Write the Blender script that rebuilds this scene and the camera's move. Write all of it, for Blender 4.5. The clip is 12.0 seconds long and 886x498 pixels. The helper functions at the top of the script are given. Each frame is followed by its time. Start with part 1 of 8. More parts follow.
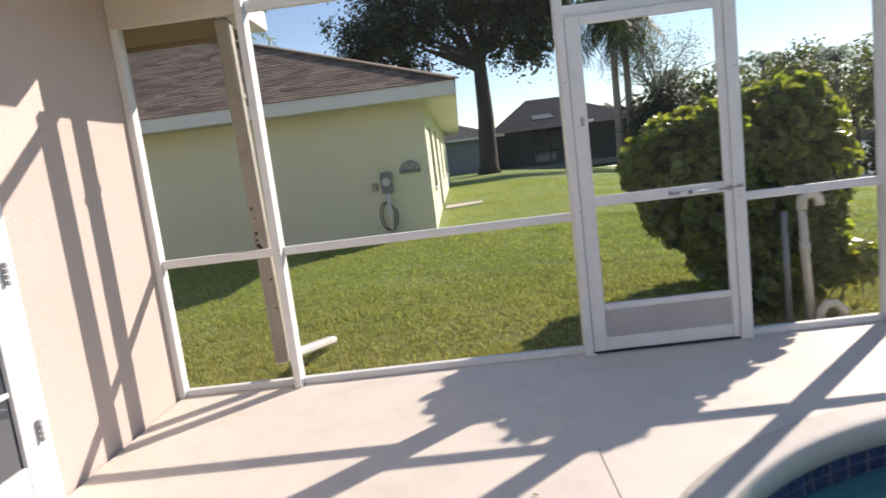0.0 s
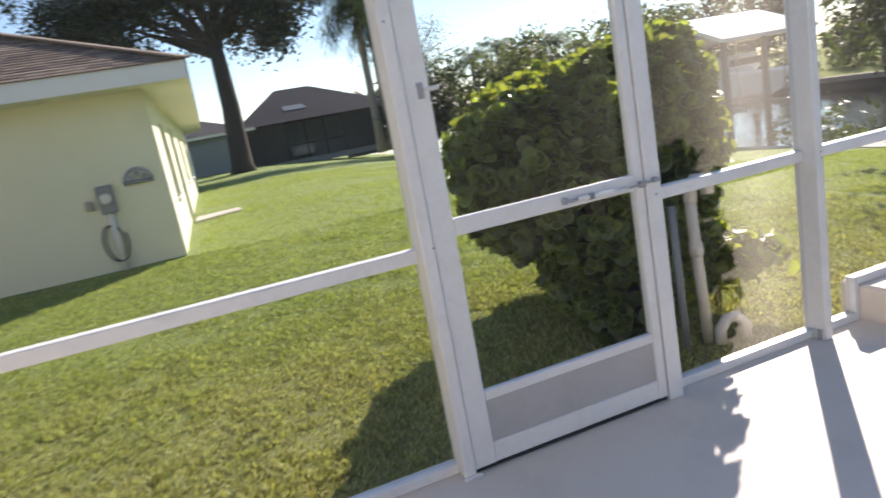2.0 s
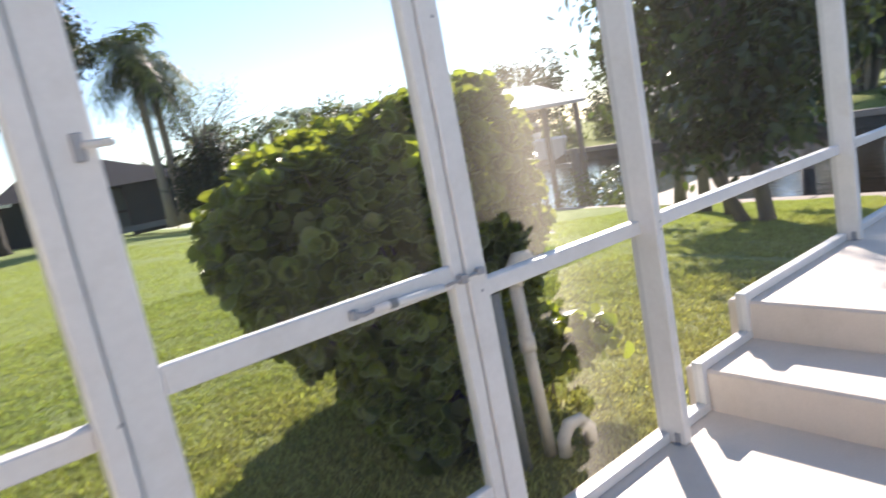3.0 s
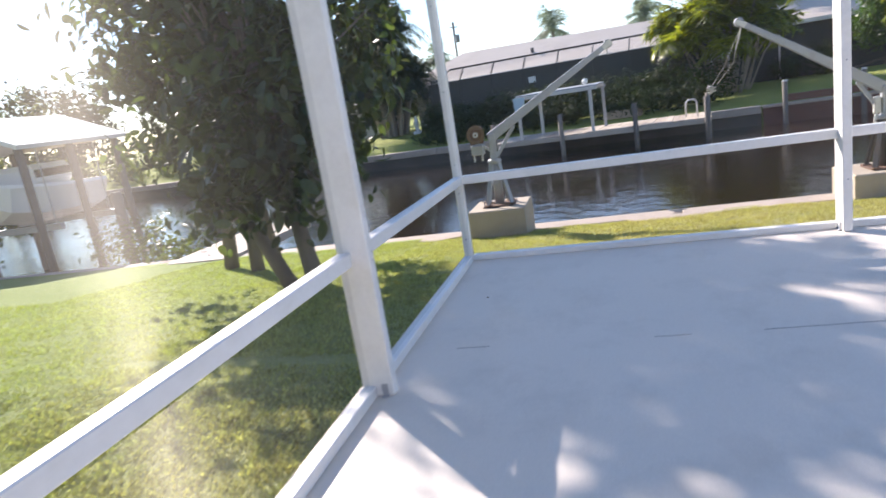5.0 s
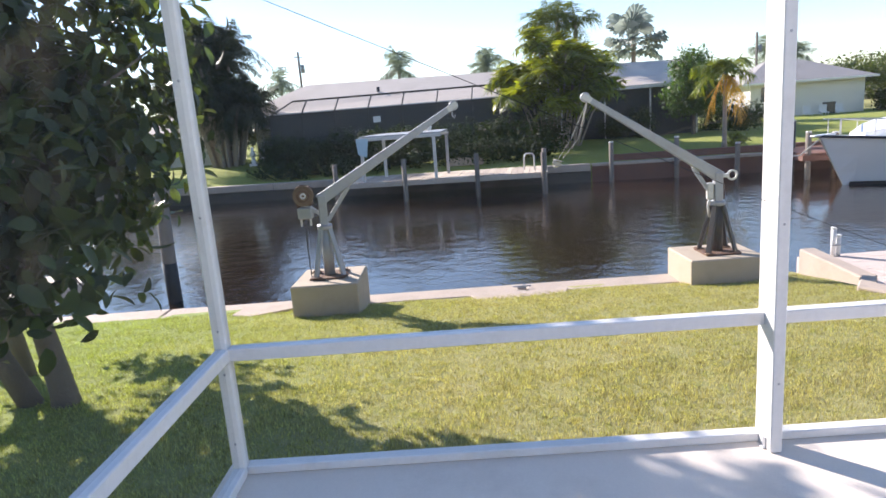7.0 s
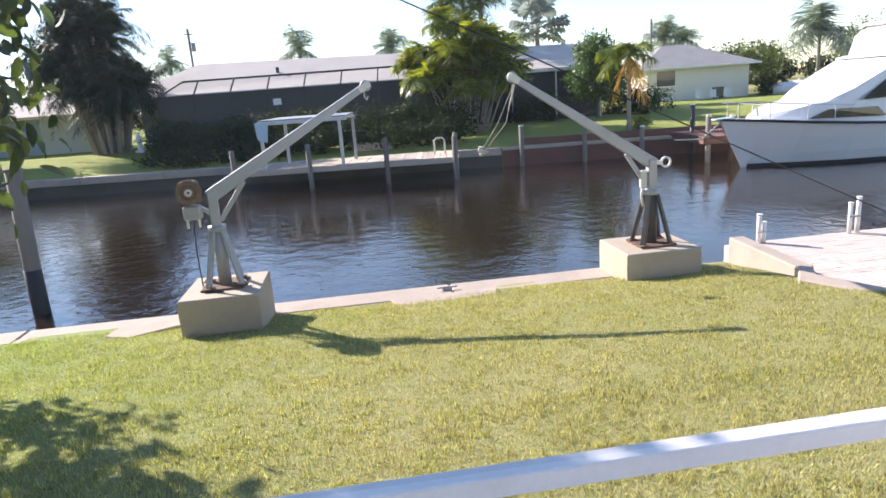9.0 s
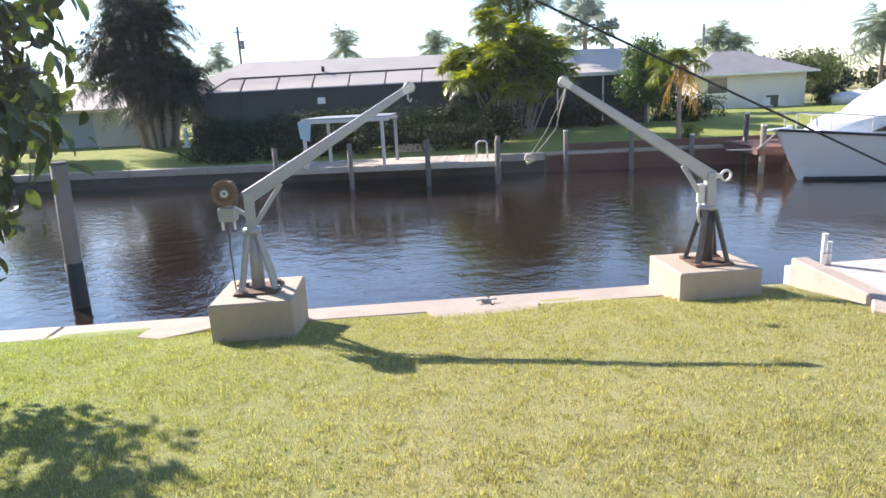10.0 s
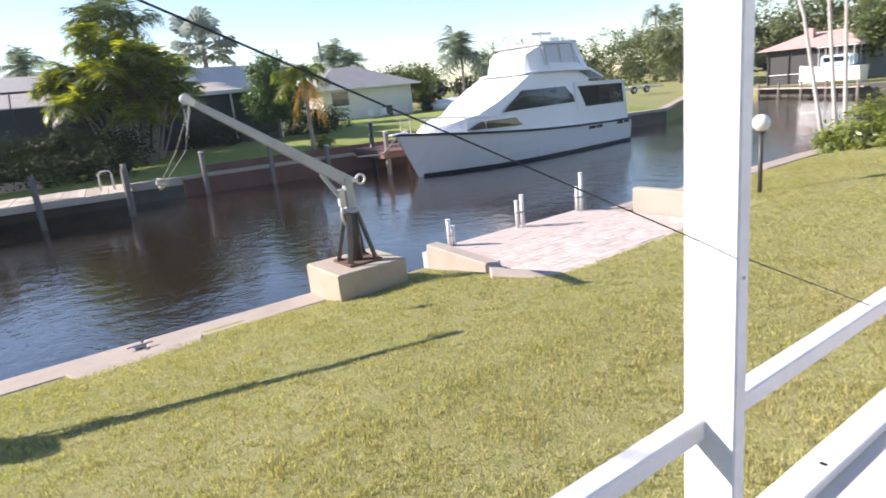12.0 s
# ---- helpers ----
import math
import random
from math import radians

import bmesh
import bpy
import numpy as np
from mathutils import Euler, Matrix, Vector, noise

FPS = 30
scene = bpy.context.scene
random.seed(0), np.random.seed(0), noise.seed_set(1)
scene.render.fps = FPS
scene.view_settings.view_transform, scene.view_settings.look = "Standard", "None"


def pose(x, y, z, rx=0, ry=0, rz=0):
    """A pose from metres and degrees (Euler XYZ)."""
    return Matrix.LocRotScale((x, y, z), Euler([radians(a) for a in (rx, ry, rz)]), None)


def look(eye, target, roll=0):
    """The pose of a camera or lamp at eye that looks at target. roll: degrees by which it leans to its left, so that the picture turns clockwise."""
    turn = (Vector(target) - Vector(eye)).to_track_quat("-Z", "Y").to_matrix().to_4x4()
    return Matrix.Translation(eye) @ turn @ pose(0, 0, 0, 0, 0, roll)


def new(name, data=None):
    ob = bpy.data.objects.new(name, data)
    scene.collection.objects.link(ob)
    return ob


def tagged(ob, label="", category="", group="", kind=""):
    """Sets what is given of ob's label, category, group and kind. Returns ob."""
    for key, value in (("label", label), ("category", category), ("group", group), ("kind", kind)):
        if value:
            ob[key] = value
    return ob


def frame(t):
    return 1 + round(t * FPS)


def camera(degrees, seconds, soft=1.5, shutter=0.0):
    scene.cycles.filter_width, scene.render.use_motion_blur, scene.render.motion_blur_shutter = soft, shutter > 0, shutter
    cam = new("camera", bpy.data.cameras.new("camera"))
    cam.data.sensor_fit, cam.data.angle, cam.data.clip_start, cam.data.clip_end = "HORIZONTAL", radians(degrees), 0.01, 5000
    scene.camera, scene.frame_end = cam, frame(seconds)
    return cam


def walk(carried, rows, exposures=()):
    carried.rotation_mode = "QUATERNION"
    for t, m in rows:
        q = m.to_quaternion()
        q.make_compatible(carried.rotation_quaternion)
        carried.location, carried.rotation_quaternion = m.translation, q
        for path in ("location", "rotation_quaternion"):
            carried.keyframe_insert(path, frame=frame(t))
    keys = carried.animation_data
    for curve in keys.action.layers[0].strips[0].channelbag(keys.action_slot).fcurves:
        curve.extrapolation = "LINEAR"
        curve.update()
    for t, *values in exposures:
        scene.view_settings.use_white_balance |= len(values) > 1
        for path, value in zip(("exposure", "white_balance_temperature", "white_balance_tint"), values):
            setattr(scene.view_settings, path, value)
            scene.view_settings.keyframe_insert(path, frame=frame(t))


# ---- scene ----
cam = camera(70.6, 12.0, soft=1.6, shutter=0.3)
PATH = [
    (0, (2.116, -3.981, 1.345), (2.026, -2.002, 1.07), -7.1),
    (0.5, (2.025, -3.538, 1.347), (1.803, -1.566, 1.093), -7.7),
    (1, (2.002, -3.079, 1.339), (2.055, -1.103, 1.035), -9.4),
    (1.5, (2.094, -2.614, 1.372), (2.249, -0.652, 1.013), -9.3),
    (2, (2.148, -2.18, 1.389), (2.768, -0.325, 0.974), -10.6),
    (2.5, (2.396, -1.759, 1.374), (3.248, -0.003, 0.938), -12.2),
    (3, (2.661, -1.457, 1.35), (3.839, 0.127, 1.03), -11.1),
    (3.5, (3.024, -1.154, 1.357), (4.547, 0.087, 0.978), -11.7),
    (5.5, (5.187, -0.891, 1.402), (7.122, -0.597, 0.989), -6.0),
    (6, (5.633, -0.853, 1.542), (7.596, -0.812, 1.161), -3.8),
    (6.5, (5.951, -0.914, 1.645), (7.92, -0.873, 1.294), -5.8),
    (7, (6.148, -0.932, 1.744), (8.107, -0.89, 1.339), -4.4),
    (7.5, (6.43, -0.849, 1.752), (8.383, -0.975, 1.34), -3.0),
    (9.5, (7.519, -0.824, 1.736), (9.446, -1.07, 1.258), -4.2),
    (10, (7.695, -0.835, 1.762), (9.636, -0.961, 1.298), -2.9),
    (10.5, (7.745, -0.856, 1.757), (9.665, -1.217, 1.327), -5.1),
    (11, (7.746, -0.875, 1.736), (9.598, -1.477, 1.279), -4.9),
    (11.5, (7.746, -0.871, 1.735), (9.463, -1.779, 1.262), -5.0),
    (12, (7.727, -0.89, 1.727), (9.313, -2.004, 1.234), -5.7),
]
walk(cam, [(t, look(eye, target, roll)) for t, eye, target, roll in PATH],
     exposures=[(0.0, 0.70, 6950, 16), (1.5, 0.86, 6850, 16), (2.5, 1.06, 6850, 16), (3.5, 1.25, 6850, 17), (5.5, 1.32, 6600, 18),
                (7.5, 1.35, 6600, 18), (9.5, 1.47, 6600, 18), (10.5, 1.54, 6600, 18), (11.4, 1.46, 6600, 18), (12.0, 1.25, 6600, 18)])

# ---- world, sun ----
SUN_AZ, SUN_EL = radians(46.0), radians(29.0)
SUN = Vector((math.sin(SUN_AZ) * math.cos(SUN_EL), math.cos(SUN_AZ) * math.cos(SUN_EL), math.sin(SUN_EL)))
world = bpy.data.worlds.new("daylight")
scene.world = world
world.use_nodes = True
wn = world.node_tree
sky = wn.nodes.new("ShaderNodeTexSky")
sky.sky_type = "NISHITA"
sky.sun_disc = False
sky.sun_elevation, sky.sun_rotation = SUN_EL, SUN_AZ
sky.air_density, sky.dust_density, sky.ozone_density = 1.0, 0.03, 2.6
wn.links.new(sky.outputs[0], wn.nodes["Background"].inputs[0])
wn.nodes["Background"].inputs[1].default_value = 0.107
sun = new("sun", bpy.data.lights.new("sun", "SUN"))
sun.data.energy, sun.data.angle, sun.data.color = 5.0, radians(0.55), (1.0, 0.945, 0.87)
sun.matrix_world = look(SUN * 50, (0, 0, 0))


# ---- materials ----
def mat(name, color, rough=0.6, second=None, scale=6.0, mix=0.5, fine=60.0, bump=0.15, dist=0.01, metal=0.0,
        grime=None, grime_scale=1.3, grime_amount=0.0, per_object=0.0, per_island=0.0, spec=0.5, coat=0.0, translucent=None, lumps=None, drift=None):
    """A painted, stained or grown surface: two tones at a coarse scale, fine grain with relief, and a patchy stain."""
    m = bpy.data.materials.new(name)
    m.use_nodes = True
    nt = m.node_tree
    b = nt.nodes["Principled BSDF"]
    co = nt.nodes.new("ShaderNodeTexCoord").outputs["Object"]

    def noise_at(s, detail=4.0, roughness=0.6):
        n = nt.nodes.new("ShaderNodeTexNoise")
        n.inputs["Scale"].default_value, n.inputs["Detail"].default_value = s, detail
        n.inputs["Roughness"].default_value = roughness
        nt.links.new(co, n.inputs["Vector"])
        return n.outputs["Fac"]

    def ramp(src, lo, hi):
        r = nt.nodes.new("ShaderNodeMapRange")
        r.inputs["From Min"].default_value, r.inputs["From Max"].default_value = lo, hi
        nt.links.new(src, r.inputs["Value"])
        return r.outputs["Result"]

    def blend(fac, a, c):
        x = nt.nodes.new("ShaderNodeMix")
        x.data_type = "RGBA"
        if isinstance(fac, float):
            x.inputs["Factor"].default_value = fac
        else:
            nt.links.new(fac, x.inputs["Factor"])
        for sock, v in ((x.inputs["A"], a), (x.inputs["B"], c)):
            if isinstance(v, tuple):
                sock.default_value = (*v, 1)
            else:
                nt.links.new(v, sock)
        return x.outputs["Result"]

    def times(src, k, plus=0.0):
        x = nt.nodes.new("ShaderNodeMath")
        x.operation = "MULTIPLY_ADD"
        nt.links.new(src, x.inputs[0])
        x.inputs[1].default_value, x.inputs[2].default_value = k, plus
        return x.outputs[0]

    second = second or tuple(c * 0.8 for c in color)
    coarse = noise_at(scale)
    grain = noise_at(fine, 3.0)
    col = blend(ramp(coarse, 0.5 - mix * 0.5, 0.5 + mix * 0.5), color, second)
    col = blend(times(ramp(grain, 0.3, 0.7), 0.22), col, tuple(c * 0.72 for c in color))
    if grime:
        col = blend(times(ramp(noise_at(grime_scale, 6.0, 0.7), 0.5, 0.72), grime_amount), col, grime)
    if drift:                                    # slow change of tone along y: drift = (tone, y from, y to)
        along = nt.nodes.new("ShaderNodeSeparateXYZ")
        nt.links.new(co, along.inputs[0])
        tone = nt.nodes.new("ShaderNodeMix")
        tone.data_type, tone.blend_type = "RGBA", "MULTIPLY"
        nt.links.new(ramp(along.outputs["Y"], drift[1], drift[2]), tone.inputs["Factor"])
        nt.links.new(col, tone.inputs["A"])
        tone.inputs["B"].default_value = (*drift[0], 1)
        col = tone.outputs["Result"]
    if per_object or per_island:
        if per_object:
            src = nt.nodes.new("ShaderNodeObjectInfo").outputs["Random"]
        else:
            src = nt.nodes.new("ShaderNodeNewGeometry").outputs["Random Per Island"]
        hsv = nt.nodes.new("ShaderNodeHueSaturation")
        k = per_object or per_island
        nt.links.new(times(src, 2 * k, 1 - k), hsv.inputs["Value"])
        nt.links.new(times(src, 0.05 * k, 0.5 - 0.025 * k), hsv.inputs["Hue"])
        nt.links.new(col, hsv.inputs["Color"])
        col = hsv.outputs["Color"]
    nt.links.new(col, b.inputs["Base Color"])
    nt.links.new(times(grain, 0.25, rough - 0.12), b.inputs["Roughness"])
    b.inputs["Metallic"].default_value = metal
    b.inputs["Specular IOR Level"].default_value = spec
    b.inputs["Coat Weight"].default_value = coat
    if bump:
        bp = nt.nodes.new("ShaderNodeBump")
        bp.inputs["Strength"].default_value, bp.inputs["Distance"].default_value = bump, dist
        nt.links.new(grain, bp.inputs["Height"])
        if lumps:
            wide = nt.nodes.new("ShaderNodeBump")
            wide.inputs["Strength"].default_value, wide.inputs["Distance"].default_value = lumps[1], lumps[2]
            nt.links.new(noise_at(lumps[0], 5.0, 0.65), wide.inputs["Height"])
            nt.links.new(wide.outputs[0], bp.inputs["Normal"])
        nt.links.new(bp.outputs[0], b.inputs["Normal"])
    if translucent:
        tr = nt.nodes.new("ShaderNodeBsdfTranslucent")
        glow = nt.nodes.new("ShaderNodeMix")
        glow.data_type, glow.blend_type = "RGBA", "MULTIPLY"
        glow.inputs["Factor"].default_value = 1.0
        nt.links.new(col, glow.inputs["A"])
        glow.inputs["B"].default_value = (*translucent, 1)
        nt.links.new(glow.outputs["Result"], tr.inputs["Color"])
        add = nt.nodes.new("ShaderNodeMixShader")
        add.inputs[0].default_value = 0.32
        nt.links.new(b.outputs[0], add.inputs[1])
        nt.links.new(tr.outputs[0], add.inputs[2])
        nt.links.new(add.outputs[0], nt.nodes["Material Output"].inputs["Surface"])
    return m


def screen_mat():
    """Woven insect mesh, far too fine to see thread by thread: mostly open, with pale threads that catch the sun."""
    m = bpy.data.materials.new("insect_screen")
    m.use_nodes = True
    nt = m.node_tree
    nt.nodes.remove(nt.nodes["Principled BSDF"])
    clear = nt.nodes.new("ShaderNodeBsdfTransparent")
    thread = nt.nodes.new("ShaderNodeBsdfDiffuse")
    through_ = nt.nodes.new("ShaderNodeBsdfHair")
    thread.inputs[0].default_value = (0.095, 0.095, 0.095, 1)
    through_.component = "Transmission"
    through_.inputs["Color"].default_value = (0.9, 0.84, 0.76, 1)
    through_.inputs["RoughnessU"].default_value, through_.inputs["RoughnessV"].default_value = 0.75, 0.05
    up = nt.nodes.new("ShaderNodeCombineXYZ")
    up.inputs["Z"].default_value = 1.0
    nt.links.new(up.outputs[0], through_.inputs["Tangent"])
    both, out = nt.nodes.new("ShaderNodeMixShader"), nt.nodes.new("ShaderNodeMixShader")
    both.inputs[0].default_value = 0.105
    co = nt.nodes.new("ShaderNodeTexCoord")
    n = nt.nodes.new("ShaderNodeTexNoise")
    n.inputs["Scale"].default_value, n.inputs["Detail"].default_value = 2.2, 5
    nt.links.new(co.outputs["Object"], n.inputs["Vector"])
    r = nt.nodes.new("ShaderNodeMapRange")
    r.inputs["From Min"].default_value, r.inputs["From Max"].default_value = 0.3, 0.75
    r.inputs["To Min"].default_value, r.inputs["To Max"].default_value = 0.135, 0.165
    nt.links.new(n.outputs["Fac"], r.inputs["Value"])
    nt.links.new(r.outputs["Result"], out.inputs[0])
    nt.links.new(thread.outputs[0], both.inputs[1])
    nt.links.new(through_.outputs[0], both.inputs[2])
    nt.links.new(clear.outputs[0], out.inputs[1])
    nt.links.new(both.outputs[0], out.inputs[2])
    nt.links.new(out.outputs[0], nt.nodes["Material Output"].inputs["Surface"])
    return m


def water_mat(name, color, wave_scale, strength, rough=0.04, stretch=(1, 1, 1)):
    m = bpy.data.materials.new(name)
    m.use_nodes = True
    nt = m.node_tree
    b = nt.nodes["Principled BSDF"]
    b.inputs["Base Color"].default_value = (*color, 1)
    b.inputs["Roughness"].default_value = rough
    b.inputs["IOR"].default_value = 1.42
    b.inputs["Coat Weight"].default_value = 0.45          # coat added, and IOR raised, to strengthen the sky's reflection
    b.inputs["Coat Roughness"].default_value = 0.03
    co, mp = nt.nodes.new("ShaderNodeTexCoord"), nt.nodes.new("ShaderNodeMapping")
    mp.inputs["Scale"].default_value = stretch
    nt.links.new(co.outputs["Object"], mp.inputs["Vector"])
    big, small = nt.nodes.new("ShaderNodeTexNoise"), nt.nodes.new("ShaderNodeTexNoise")
    for n, s, d in ((big, wave_scale, 3.0), (small, wave_scale * 5, 2.0)):
        n.inputs["Scale"].default_value, n.inputs["Detail"].default_value = s, d
        nt.links.new(mp.outputs[0], n.inputs["Vector"])
    add = nt.nodes.new("ShaderNodeMath")
    add.operation = "MULTIPLY_ADD"
    add.inputs[1].default_value = 0.35
    nt.links.new(small.outputs["Fac"], add.inputs[0])
    nt.links.new(big.outputs["Fac"], add.inputs[2])
    bp = nt.nodes.new("ShaderNodeBump")
    bp.inputs["Strength"].default_value, bp.inputs["Distance"].default_value = strength, 0.1
    wind, gust = nt.nodes.new("ShaderNodeTexNoise"), nt.nodes.new("ShaderNodeMapRange")   # calm and ruffled patches
    wind.inputs["Scale"].default_value, wind.inputs["Detail"].default_value = 0.16, 2.0
    nt.links.new(co.outputs["Object"], wind.inputs["Vector"])
    nt.links.new(wind.outputs["Fac"], gust.inputs["Value"])
    gust.inputs["From Min"].default_value, gust.inputs["From Max"].default_value = 0.38, 0.62
    gust.inputs["To Min"].default_value, gust.inputs["To Max"].default_value = strength * 0.55, strength * 1.25
    nt.links.new(gust.outputs["Result"], bp.inputs["Strength"])
    nt.links.new(add.outputs[0], bp.inputs["Height"])
    nt.links.new(bp.outputs[0], b.inputs["Normal"])
    nt.links.new(bp.outputs[0], b.inputs["Coat Normal"])
    return m


def glass_mat(name, tint, rough=0.03):
    m = bpy.data.materials.new(name)
    m.use_nodes = True
    b = m.node_tree.nodes["Principled BSDF"]
    b.inputs["Base Color"].default_value = (*tint, 1)
    b.inputs["Roughness"].default_value = rough
    b.inputs["Coat Weight"].default_value = 0.15
    b.inputs["Coat Roughness"].default_value = 0.02
    return m


